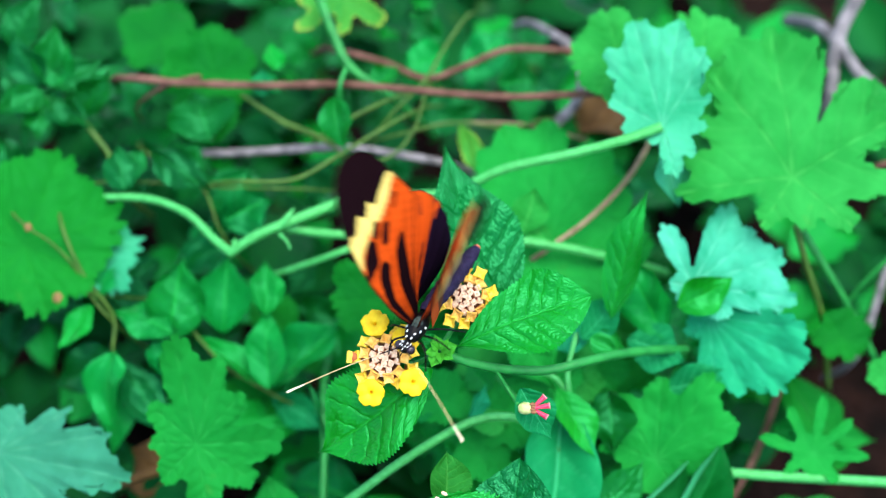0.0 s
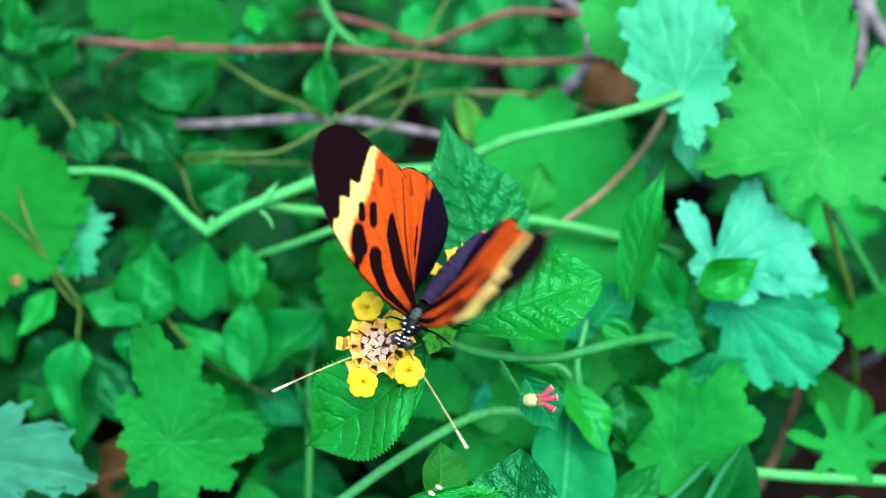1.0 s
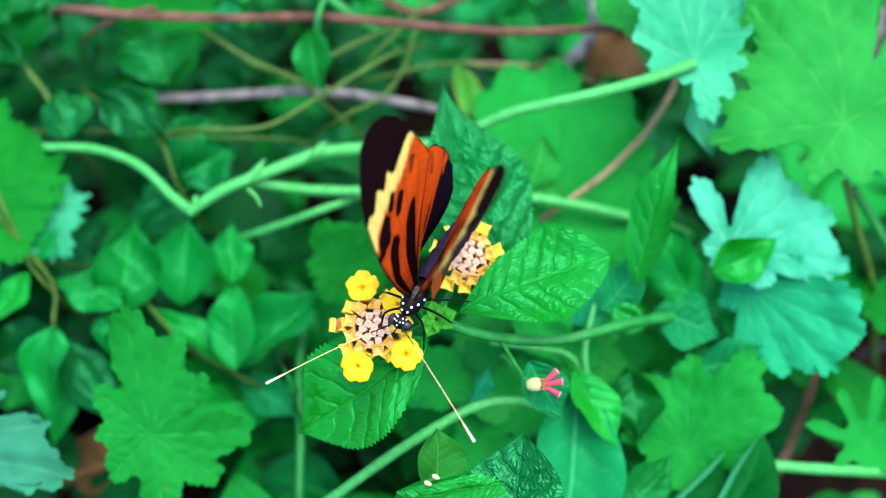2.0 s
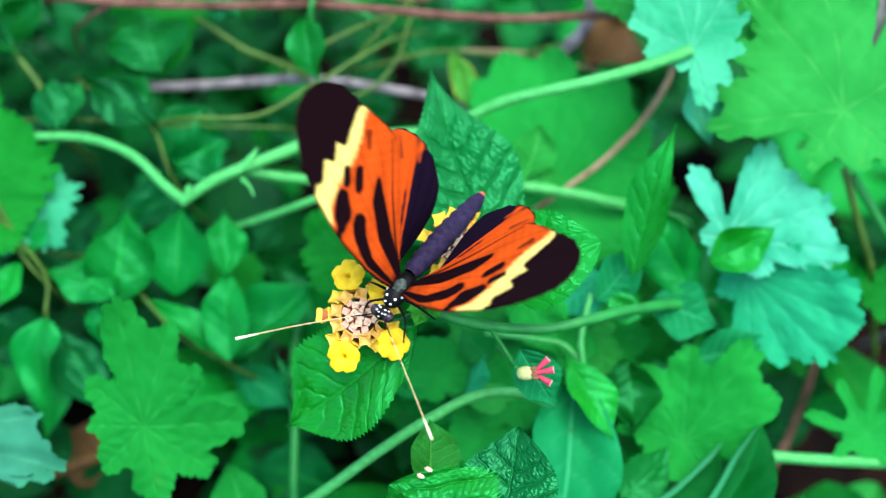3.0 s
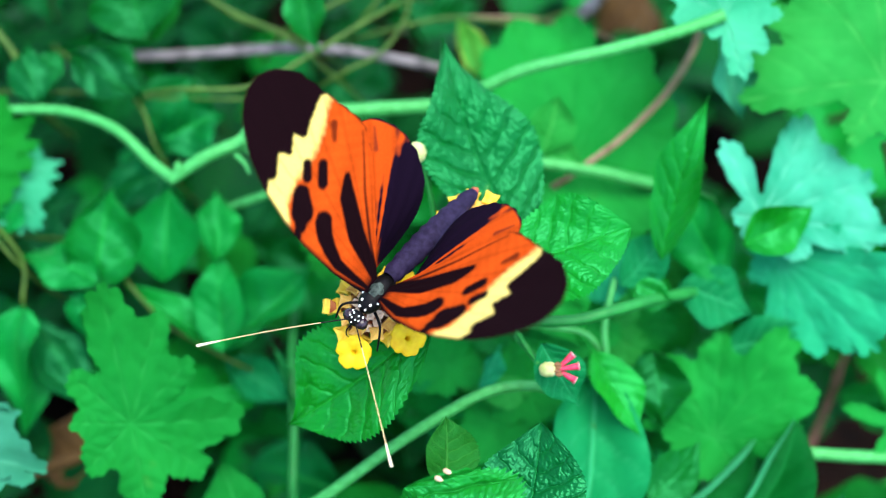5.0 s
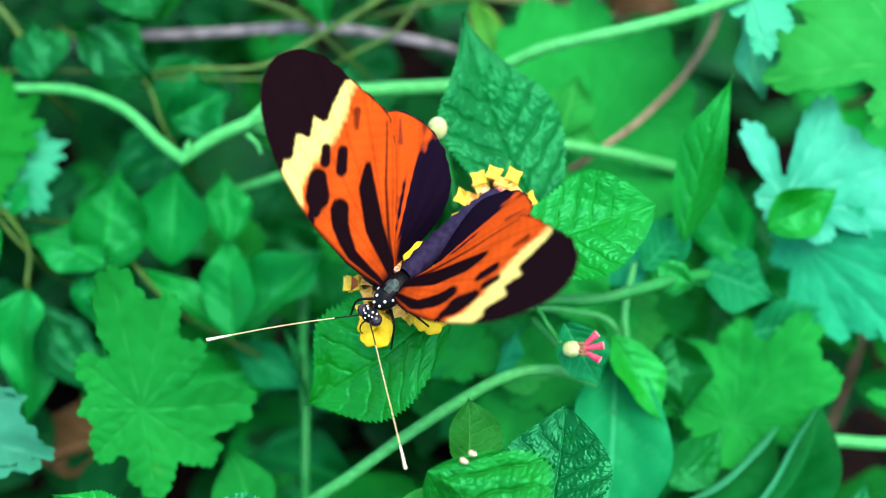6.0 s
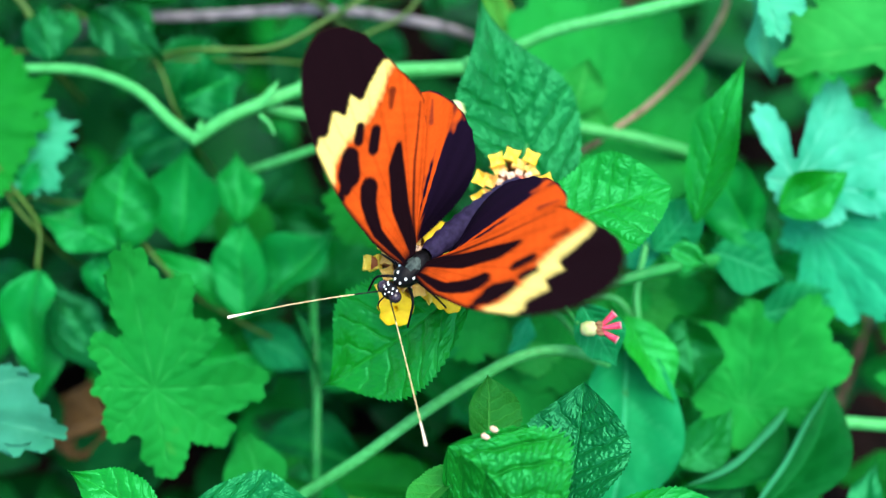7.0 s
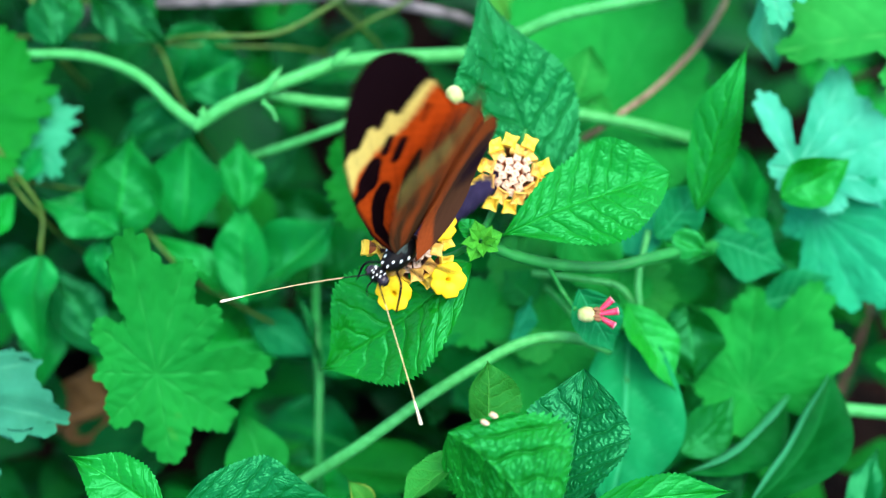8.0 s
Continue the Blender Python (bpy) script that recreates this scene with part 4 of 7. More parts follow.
stem(oval_shrub, STEM_OLIVE, [(-0.0087, 0.0868, 0.0754), (-0.0056, 0.0765, 0.0929), (-0.0012, 0.0767, 0.1), (0.0053, 0.0846, 0.1014), (0.0088, 0.0921, 0.1024), (0.0119, 0.0988, 0.1028), (0.0148, 0.1103, 0.0971), (0.0168, 0.129, 0.0805)], 0.00038, 0.00038, "stem")
stem(oval_shrub, STEM_OLIVE, [(0.0078, 0.1109, 0.0796), (0.0065, 0.0923, 0.0947), (0.0047, 0.0809, 0.0983), (0.0029, 0.0749, 0.0959), (-0.0012, 0.0695, 0.0939), (-0.007, 0.0658, 0.0934), (-0.0129, 0.0673, 0.0869), (-0.0172, 0.0788, 0.0697)], 0.00038, 0.00029, "stem")
stem(oval_shrub, STEM_OLIVE, [(-0.0117, 0.0916, 0.0706), (-0.0069, 0.0787, 0.0875), (-0.0001, 0.0754, 0.0937), (0.0118, 0.0786, 0.0938), (0.0239, 0.0777, 0.093), (0.0312, 0.0805, 0.0927), (0.0377, 0.0881, 0.0863), (0.0424, 0.104, 0.0693)], 0.00038, 0.00029, "stem")
stem(oval_shrub, BARK_TAN, [(0.0023, 0.0995, 0.0695), (0.0073, 0.0853, 0.0863), (0.0143, 0.0801, 0.0923), (0.0264, 0.0798, 0.0921), (0.036, 0.0782, 0.0907), (0.0429, 0.0821, 0.0836), (0.0477, 0.0954, 0.066)], 0.00036, 0.00036, "stem")
stem(oval_shrub, STEM_OLIVE, [(-0.0635, 0.0935, 0.0722), (-0.0593, 0.0769, 0.0881), (-0.0534, 0.0682, 0.0928), (-0.0436, 0.0623, 0.0905), (-0.0398, 0.0546, 0.0866), (-0.0369, 0.054, 0.0777), (-0.0349, 0.0641, 0.0588)], 0.00028, 0.00028, "stem")
stem(oval_shrub, STEM_OLIVE, [(-0.0824, 0.0862, 0.0642), (-0.0774, 0.0717, 0.0815), (-0.0705, 0.0659, 0.0883), (-0.0546, 0.0645, 0.0898), (-0.038, 0.0636, 0.089), (-0.0235, 0.0621, 0.0903), (-0.0166, 0.0665, 0.0848), (-0.0117, 0.0801, 0.0684)], 0.00029, 0.00029, "stem")
stem(oval_shrub, STEM_GREEN, [(-0.0482, 0.063, 0.0624), (-0.0479, 0.0457, 0.0754), (-0.0474, 0.036, 0.0762), (-0.0466, 0.0283, 0.0672), (-0.0437, 0.0216, 0.0563), (-0.0422, 0.0232, 0.0444), (-0.0411, 0.0347, 0.0234)], 0.00046, 0.00035, "stem")
POD_ONE = (-0.0779, 0.0453, 0.0971)
POD_TWO = (-0.0723, 0.0358, 0.0852)
seed_pod(oval_shrub, POD_ONE, 0.0009), seed_pod(oval_shrub, POD_TWO, 0.0012)
stem(oval_shrub, STEM_OLIVE, [(-0.0869, 0.0672, 0.0808), (-0.0831, 0.0522, 0.0945), (-0.0779, 0.0457, 0.0962), (-0.0738, 0.0447, 0.0927), (-0.0695, 0.0423, 0.0881), (-0.0659, 0.0387, 0.0811), (-0.062, 0.0362, 0.0764), (-0.0579, 0.0386, 0.0652), (-0.055, 0.0509, 0.0448)], 0.00029, 0.00029, "stem")
stem(oval_shrub, STEM_OLIVE, [(-0.0816, 0.0481, 0.0635), (-0.0778, 0.0372, 0.0795), (-0.0725, 0.0365, 0.0845), (-0.0697, 0.0388, 0.0838), (-0.0663, 0.039, 0.0826), (-0.0597, 0.0444, 0.0742), (-0.0549, 0.0588, 0.0558)], 0.00029, 0.00029, "stem")

# ---- twigs ----
twig = thing("twig", (0.0, 0.09, 0.01), "thin reddish-brown dry twig lying across the plants", "twig", "twigs")
stem(twig, BARK_RED, [(-0.0696, 0.1023, 0.0821), (-0.0647, 0.0875, 0.099), (-0.0578, 0.0814, 0.1052), (-0.047, 0.0799, 0.1052), (-0.0282, 0.078, 0.1063), (-0.0134, 0.0782, 0.1064), (-0.0011, 0.0775, 0.1058), (0.0137, 0.0757, 0.1056), (0.026, 0.0753, 0.1053), (0.0426, 0.0765, 0.105), (0.0495, 0.0822, 0.0988), (0.0545, 0.0967, 0.0819)], 0.00087, 0.00081, "bark", knobs=0.08)
stem(twig, BARK_RED, [(-0.0415, 0.0981, 0.0887), (-0.0454, 0.0846, 0.1025), (-0.0509, 0.0804, 0.1044), (-0.0552, 0.0811, 0.101), (-0.0607, 0.0872, 0.0907), (-0.0646, 0.102, 0.0708)], 0.00062, 0.00037, "spur")
grey_twig = thing("twig", (-0.03, 0.07, 0.01), "grey dry twig lying low between leaves", "twig", "twigs")
stem(grey_twig, BARK_GREY, [(-0.0618, 0.0952, 0.0637), (-0.0568, 0.0807, 0.0811), (-0.0499, 0.0749, 0.088), (-0.0356, 0.0737, 0.0896), (-0.0178, 0.0731, 0.0917), (-0.0077, 0.0727, 0.0914), (0.0036, 0.0713, 0.0902), (0.0105, 0.0756, 0.0834), (0.0155, 0.0892, 0.066)], 0.00101, 0.00089, "bark", knobs=0.08)
arched_twig = thing("twig", (0.05, 0.12, 0.01), "arched brown twig among low leaves", "twig", "twigs")
stem(arched_twig, BARK_RED, [(-0.0233, 0.12, 0.0756), (-0.0187, 0.1041, 0.0923), (-0.0121, 0.0964, 0.0982), (-0.003, 0.093, 0.098), (0.0054, 0.0891, 0.0973), (0.0149, 0.0915, 0.0993), (0.0238, 0.0941, 0.1015), (0.0367, 0.0953, 0.0999), (0.0436, 0.1012, 0.093), (0.0485, 0.1158, 0.0755)], 0.00077, 0.00077, "bark", knobs=0.08)
stem(arched_twig, BARK_GREY, [(0.0264, 0.1328, 0.0728), (0.0295, 0.1148, 0.0901), (0.0338, 0.1042, 0.0969), (0.0382, 0.0988, 0.0976), (0.0405, 0.0914, 0.0966), (0.039, 0.0837, 0.0954), (0.0351, 0.0796, 0.0933), (0.0306, 0.08, 0.0847), (0.0274, 0.0907, 0.066)], 0.00104, 0.00131, "bark", knobs=0.1)
thin_twig = thing("twig", (0.07, 0.07, 0.01), "thin pale brown twig rising through the leaves", "twig", "twigs")
stem(thin_twig, BARK_TAN, [(0.024, 0.0582, 0.0659), (0.028, 0.0469, 0.0837), (0.0335, 0.0459, 0.0911), (0.0402, 0.0509, 0.0926), (0.0477, 0.0584, 0.095), (0.0529, 0.066, 0.0975), (0.0552, 0.0733, 0.0971), (0.0574, 0.085, 0.0905), (0.0589, 0.1039, 0.0733)], 0.00060, 0.00060, "bark", knobs=0.06)
forked_branch = thing("branch", (0.14, 0.16, 0.01), "forked pale grey dead branch on the soil", "branch", "twigs")
stem(forked_branch, BARK_GREY, [(0.1113, 0.1422, 0.0841), (0.109, 0.1241, 0.0989), (0.1058, 0.1135, 0.1021), (0.1008, 0.105, 0.0976), (0.0988, 0.099, 0.0926), (0.0986, 0.0945, 0.0861), (0.0983, 0.0956, 0.0743), (0.0982, 0.1068, 0.0534)], 0.00184, 0.00144, "bark", knobs=0.08)
stem(forked_branch, BARK_GREY, [(0.0941, 0.1308, 0.0762), (0.0966, 0.1127, 0.0914), (0.1001, 0.102, 0.0951), (0.1042, 0.0956, 0.0923), (0.1094, 0.0921, 0.0894), (0.1146, 0.0937, 0.0803), (0.1184, 0.1053, 0.0613)], 0.00157, 0.00118, "bark", knobs=0.08)
stem(forked_branch, BARK_RED, [(0.0858, 0.0819, 0.0625), (0.0905, 0.0691, 0.0806), (0.097, 0.066, 0.0883), (0.1032, 0.0679, 0.0899), (0.1082, 0.0693, 0.0911), (0.1147, 0.0763, 0.0866), (0.1194, 0.0918, 0.0709)], 0.00075, 0.00075, "bark", knobs=0.08)
soil_twig = thing("twig", (0.12, -0.03, 0.01), "brown twig on the soil beside a geranium", "twig", "twigs")
stem(soil_twig, BARK_RED, [(0.0679, 0.0294, 0.0033), (0.0706, 0.0192, 0.0216), (0.0742, 0.0197, 0.0299), (0.0799, 0.0282, 0.0332), (0.0854, 0.0394, 0.0399), (0.0882, 0.05, 0.0371), (0.0901, 0.0681, 0.0226)], 0.00078, 0.00065, "bark", knobs=0.08)
stem(soil_twig, BARK_GREY, [(0.1027, 0.0619, 0.0197), (0.1042, 0.0514, 0.0396), (0.1063, 0.0514, 0.05), (0.1113, 0.0634, 0.0601), (0.1141, 0.0674, 0.0634), (0.1175, 0.0772, 0.0612), (0.1199, 0.0947, 0.0472)], 0.00079, 0.00079, "bark", knobs=0.08)
left_twig = thing("twig", (-0.09, -0.04, 0.01), "short brown twig under a geranium leaf", "twig", "twigs")
stem(left_twig, LITTER, [(-0.0691, 0.0287, 0.0249), (-0.0645, 0.0153, 0.0438), (-0.0582, 0.0111, 0.0527), (-0.0498, 0.0123, 0.0564), (-0.044, 0.0158, 0.0567), (-0.038, 0.0245, 0.0508), (-0.0337, 0.0412, 0.0342)], 0.00110, 0.00110, "bark", knobs=0.08)
fallen_leaf = thing("fallen_leaf", (0.06, 0.1, 0.0), "dry brown fallen leaf on the soil", "leaf", "fallen leaves")
leaf(fallen_leaf, LITTER, (0.0414, 0.091, 0.0767), (0.0523, 0.1007, 0.081), (0, -0.4195, 0.9078), 0.0146)
fallen_leaf = thing("fallen_leaf", (-0.08, -0.04, 0.0), "dry brown fallen leaf on the soil", "leaf", "fallen leaves")
leaf(fallen_leaf, LITTER, (-0.0588, 0.0152, 0.0392), (-0.0562, 0.0259, 0.0482), (0, -0.4195, 0.9078), 0.0139)
fallen_leaf = thing("fallen_leaf", (0.02, -0.04, 0.0), "dry brown fallen leaf on the soil", "leaf", "fallen leaves")
leaf(fallen_leaf, LITTER, (-0.0021, 0.0295, 0.0382), (0.0057, 0.033, 0.0411), (0, -0.4195, 0.9078), 0.0065)

# ---- lantana shrub close by ----
lantana_shrub = thing("lantana_shrub", SHRUB_BASE, "lantana shoot with deeply wrinkled serrated green leaves", "lantana", "lantanas")
lantana_leaf(lantana_shrub, (0.0026, -0.0233, 0.1031), (0.0155, -0.0382, 0.0973), (0.046, -0.496, 0.867), 0.0212, LANTANA_LIT, quilt=0.05, teeth=24, depth=0.08, veins=5, curl=0.06, peak=0.34, point=0.9, fold=-0.05, sweep=-0.42, hang=58)
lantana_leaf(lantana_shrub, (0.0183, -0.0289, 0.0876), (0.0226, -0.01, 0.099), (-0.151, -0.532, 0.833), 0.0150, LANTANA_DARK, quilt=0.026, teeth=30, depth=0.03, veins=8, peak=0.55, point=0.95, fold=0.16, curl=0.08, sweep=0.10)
lantana_leaf(lantana_shrub, (0.0086, -0.0183, 0.0946), (0.0091, -0.0098, 0.1005), (0.4169, -0.3866, 0.8226), 0.0089, LANTANA_YOUNG, teeth=20, point=0.95, fold=0.45, quilt=0.02)
lantana_leaf(lantana_shrub, (0.006, -0.0207, 0.0939), (-0.0045, -0.0298, 0.0941), (-0.4301, 0.0745, 0.8997), 0.0055, LANTANA_YOUNG, fold=0.5)
lantana_leaf(lantana_shrub, (0.0224, -0.0284, 0.0914), (0.0437, -0.0263, 0.0918), (0.0168, -0.57, 0.8215), 0.0070, LANTANA)
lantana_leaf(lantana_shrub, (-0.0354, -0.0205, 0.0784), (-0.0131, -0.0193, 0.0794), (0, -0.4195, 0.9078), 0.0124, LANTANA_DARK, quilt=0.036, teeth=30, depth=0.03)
lantana_leaf(lantana_shrub, (-0.0375, -0.0227, 0.0805), (-0.0514, -0.0155, 0.0853), (0, -0.4195, 0.9078), 0.0090, LANTANA)
leaf(lantana_shrub, YELLOWING, (-0.0072, -0.0166, 0.0713), (-0.0111, -0.0133, 0.0741), (0, -0.4195, 0.9078), 0.0034)
stem(lantana_shrub, STEM_GREEN, [(0.0101, -0.0178, 0.0938), (0.012, -0.0218, 0.0865), (0.0125, -0.0256, 0.0768)], 0.00072, 0.00095, "stem")
SPECK_AT = (0.0074, -0.0235, 0.1058)
for k, (x, z) in enumerate(((0, 0), (0.0012, 0.0003))):
    attach("pink_speck", lathe("pink_speck", [(-0.0006, 0.0001), (-0.0003, 0.00035), (0.0003, 0.0004), (0.0006, 0.00015)], 8), PETAL_BUD, lantana_shrub, Matrix.Translation(SPECK_AT) @ pose(x, x * 0.8, z, 0, 0, 60), "small pale pink fallen floret")


# ---- undergrowth: the many small leaves low under the larger plants ----
def undergrowth(count=4200, far_count=9000):
    """Near the plants the leaves are finer; the bed goes on round about, more roughly."""
    rng = np.random.RandomState(5)
    verts, faces, vein, tone = [], [], [], []
    for k in range(count + far_count):
        near = k < count
        if near:
            x, y = rng.uniform(-0.28, 0.30), rng.uniform(-0.22, 0.42)
            if bare(x, y):
                continue
        else:
            x, y = rng.normal(0, 0.55), rng.normal(0.1, 0.55)
            if -0.26 < x < 0.28 and -0.20 < y < 0.40:
                continue
        z = rng.uniform(0.004, 0.034) if near else rng.uniform(0.004, 0.06)
        L = rng.uniform(0.011, 0.028) * (1 if near else 1.5)
        w = L * rng.uniform(0.45, 0.75)
        turn, tilt = rng.uniform(0, 6.28), rng.uniform(-0.5, 0.6)
        m = Matrix.Translation((x, y, z)) @ Euler((tilt, rng.uniform(-0.5, 0.5), turn)).to_matrix().to_4x4()
        rows, cols, o = (7, 5, len(verts)) if near else (5, 3, len(verts))
        for i in range(rows):
            u = i / (rows - 1)
            s = max(0.03, math.sin(math.pi * u ** 0.85) ** 0.8)
            for j in range(cols):
                v = j / (cols - 1) * 2 - 1
                verts.append(m @ Vector((0.5 * w * s * v, L * u, 0.12 * w * abs(v) * s - 0.18 * L * u * u)))
                vein.append(1.0 if j == cols // 2 else 0.0)
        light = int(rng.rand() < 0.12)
        for i in range(rows - 1):
            for j in range(cols - 1):
                a = o + i * cols + j
                faces.append((a, a + 1, a + cols + 1, a + cols))
                tone.append(light)
    me = bpy.data.meshes.new("undergrowth")
    me.from_pydata([tuple(v) for v in verts], [], faces)
    me.attributes.new("vein", "FLOAT", "POINT").data.foreach_set("value", vein)
    me.polygons.foreach_set("use_smooth", [True] * len(faces))
    # Most leaves take the darker green, which carries the shade of the plants above.
    me.materials.append(OVAL_SHADE_DARK), me.materials.append(OVAL)
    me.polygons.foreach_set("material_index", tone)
    tagged(new("undergrowth", me), "low undergrowth of small oval leaves, mostly coloured dark as in shade", "undergrowth", kind="stuff")


def spread_leaves(parent, mats, count, xs, rows, seed, size, teeth=0):
    """Many more leaves of a plant, at all turns, on the slope that its crown forms. rows: two (y, z) ends of the slope."""
    rng = np.random.RandomState(seed)
    for _ in range(count):
        x, t = rng.uniform(*xs), rng.uniform()
        y = rows[0][0] + (rows[1][0] - rows[0][0]) * t
        z = max(0.012, rows[0][1] + (rows[1][1] - rows[0][1]) * t + rng.uniform(-0.012, 0.006))
        if bare(x, y):
            continue
        length, turn = rng.uniform(*size), rng.uniform(0, 2 * math.pi)
        ahead = Vector((math.cos(turn), math.sin(turn), rng.uniform(-0.5, 0.35)))
        up = (rng.uniform(-0.45, 0.45), rng.uniform(-0.9, 0.1), 1.0)
        leaf(parent, mats[rng.randint(len(mats))], (x, y, z), Vector((x, y, z)) + ahead.normalized() * length, up, length * rng.uniform(0.5, 0.68), teeth=teeth, fold=rng.uniform(0.1, 0.4), curl=rng.uniform(0.05, 0.3))


def bare(x, y):
    """Where the soil lies open."""
    if (x + 0.026) ** 2 + (y - 0.080) ** 2 < 0.00018:
        return True
    return (x - 0.115) ** 2 + (y - 0.045) ** 2 < 0.0009 or (x > 0.11 and 0.17 < y < 0.24) or (x - 0.080) ** 2 + (y - 0.018) ** 2 < 0.0002


undergrowth()
spread_leaves(oval_shrub, (OVAL_MID, OVAL_SHADE_DARK, OVAL_SHADE_DARK), 60, (-0.125, 0.0), ((-0.01, 0.040), (0.16, 0.075)), 21, (0.012, 0.022))
spread_leaves(oval_shrub, (OVAL_SHADE_DARK, OVAL_SHADE_DARK, OVAL_MID), 70, (-0.13, -0.02), ((0.05, 0.056), (0.17, 0.084)), 25, (0.010, 0.017))
spread_leaves(oval_shrub, (OVAL, OVAL_MID), 60, (0.0, 0.06), ((0.06, 0.055), (0.19, 0.07)), 22, (0.010, 0.020))
spread_leaves(oval_shrub, (OVAL, OVAL_SHADE_DARK, GERANIUM_DEEP), 46, (-0.045, 0.035), ((-0.03, 0.030), (0.06, 0.070)), 24, (0.014, 0.024))
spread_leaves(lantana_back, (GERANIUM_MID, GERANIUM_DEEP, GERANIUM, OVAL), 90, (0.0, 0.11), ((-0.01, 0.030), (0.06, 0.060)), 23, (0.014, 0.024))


# ---- the lantana sprig that the butterfly sits on ----
def rings_mesh(name, rings, n, outline, petals_from, size, depth, tilt=0.0):
    """Rings of (radius, height) drawn out by outline(angle); the rings from petals_from on take the second material."""
    pts = []
    for r, z in rings:
        for j in range(n):
            t = 2 * math.pi * j / n
            k = outline(t, r)
            pts.append((size * 0.5 * r * k * math.cos(t), size * 0.5 * r * k * math.sin(t), depth * z + tilt * size * r * math.sin(2 * t)))
    me = grid_mesh(name, np.array(pts), len(rings), n, closed=True)
    me.polygons.foreach_set("use_smooth", [False] * len(me.polygons))
    me.polygons.foreach_set("material_index", [int(k // n >= petals_from) for k in range(len(me.polygons))])
    return me


def square_star(size, depth):
    """A half-open corolla: a tube that flares to four pointed corners round a sunken middle. Opens to +z."""
    def outline(t, r):
        return 1.0 if round(t / (math.pi / 4)) % 2 == 0 else 1 - 0.40 * min(1, r * 1.2)
    return rings_mesh("floret", [(0.24, -1.0), (0.42, -0.42), (0.90, -0.10), (1.0, 0.06), (0.94, 0.12), (0.50, 0.02), (0.22, -0.10), (0.02, -0.12)], 8, outline, 2, size, depth, 0.02)


def open_floret(size, depth):
    """A fully open corolla with five round lobes. Opens to +z."""
    n, rings = 40, [(0.10, -1.0), (0.16, -0.35), (0.35, -0.10), (0.95, -0.05), (1.0, 0.0), (0.93, 0.04), (0.55, 0.03), (0.20, 0.01), (0.12, -0.08), (0.09, -0.30), (0.02, -0.32)]
    pts = []
    for r, z in rings:
        for j in range(n):
            t = 2 * math.pi * j / n
            k = 1 - 0.13 * (1 - abs(math.cos(2.5 * t))) ** 2 * min(1, r * 1.3) + 0.03 * math.sin(11 * t) * r
            w = 0.05 * math.sin(5 * t + 1) * r * r
            pts.append((size * 0.5 * r * k * math.cos(t), size * 0.5 * r * k * math.sin(t), depth * (z + w)))
    return grid_mesh("floret", np.array(pts), len(rings), n, closed=True)


def closed_bud(size, depth):
    """A closed bud, folded like a square envelope."""
    def outline(t, r):
        return 1.0 if round(t / (math.pi / 4)) % 2 == 0 else 0.76
    return rings_mesh("floret", [(0.5, -1.0), (0.9, -0.25), (1.0, 0.0), (0.90, 0.16), (0.42, 0.16), (0.10, 0.26), (0.02, 0.26)], 8, outline, 2, size, depth)


STAR, BUD, FLOWER = square_star(0.0030, 0.0030), closed_bud(0.00160, 0.0026), open_floret(0.0054, 0.004)
STAR_Y = square_star(0.0032, 0.0040)
for mesh, skins in ((STAR, (TUBE, PETAL_STAR)), (STAR_Y, (TUBE, PETAL_YOUNG)), (BUD, (TUBE, PETAL_BUD)), (FLOWER, (PETAL,))):
    for skin in skins:
        mesh.materials.append(skin)


def flower_head(parent, place, normal, opened, label, stars=11, scale=1.0, seed=3, sideways=(), ring=0.0052, lean=40):
    """A domed head: closed buds in the middle, a ring of half-open stars, and opened florets at the given angles."""
    rng = np.random.RandomState(seed)
    z = Vector(normal).normalized()
    x = Vector((1, 0, 0))
    x = (x - x.dot(z) * z).normalized()
    m = Matrix((x, z.cross(x), z)).transposed().to_4x4()
    m.translation = place
    core = lathe("receptacle", [(-0.0068 * scale, 0.0004), (-0.005 * scale, 0.0020 * scale), (-0.0026 * scale, 0.0030 * scale), (-0.0006 * scale, 0.0026 * scale), (0.0004 * scale, 0.0010 * scale), (0.0005 * scale, 0.0001)])
    head = attach("flower_head", core, CORE, parent, m @ pose(0, 0, 0, 90, 0, 0), label)

    def put(mesh, r, a, lift, lean, roll):
        q = m @ pose(0, 0, 0, 0, 0, math.degrees(a)) @ Matrix.Translation((r * scale, 0, lift * scale)) @ pose(0, 0, 0, 0, lean, 0) @ pose(0, 0, 0, 0, 0, roll) @ Matrix.Diagonal((scale, scale, scale, 1))
        attach("floret", mesh, None, head, q)

    for k in range(17):
        a, r = k * 2.39996, 0.00070 * math.sqrt(k + 0.2)
        put(BUD, r, a, 0.0010 - 80 * r * r, 1.2e4 * r, rng.uniform(-20, 20) + 45)
    for k in range(9):
        a = 2 * math.pi * (k + rng.uniform(-0.15, 0.15)) / 9
        put(STAR, 0.0037, a, 0.0003 + rng.uniform(-0.0003, 0.0003), 34 + rng.uniform(-8, 8), 45 + rng.uniform(-25, 25))
    for k in range(stars):
        a = 2 * math.pi * (k + 0.5 + rng.uniform(-0.2, 0.2)) / stars
        put(STAR_Y, ring + rng.uniform(-0.0004, 0.0005), a, -0.0010 + 0.00005 * (40 - lean), lean + rng.uniform(-10, 10), 45 + rng.uniform(-25, 25))
    for a, r in opened:
        put(FLOWER, r, math.radians(a), 0.0004, 16, rng.uniform(0, 70))
    for a, r in sideways:
        put(STAR_Y, r, math.radians(a), -0.0012, 78, 45)
    return head


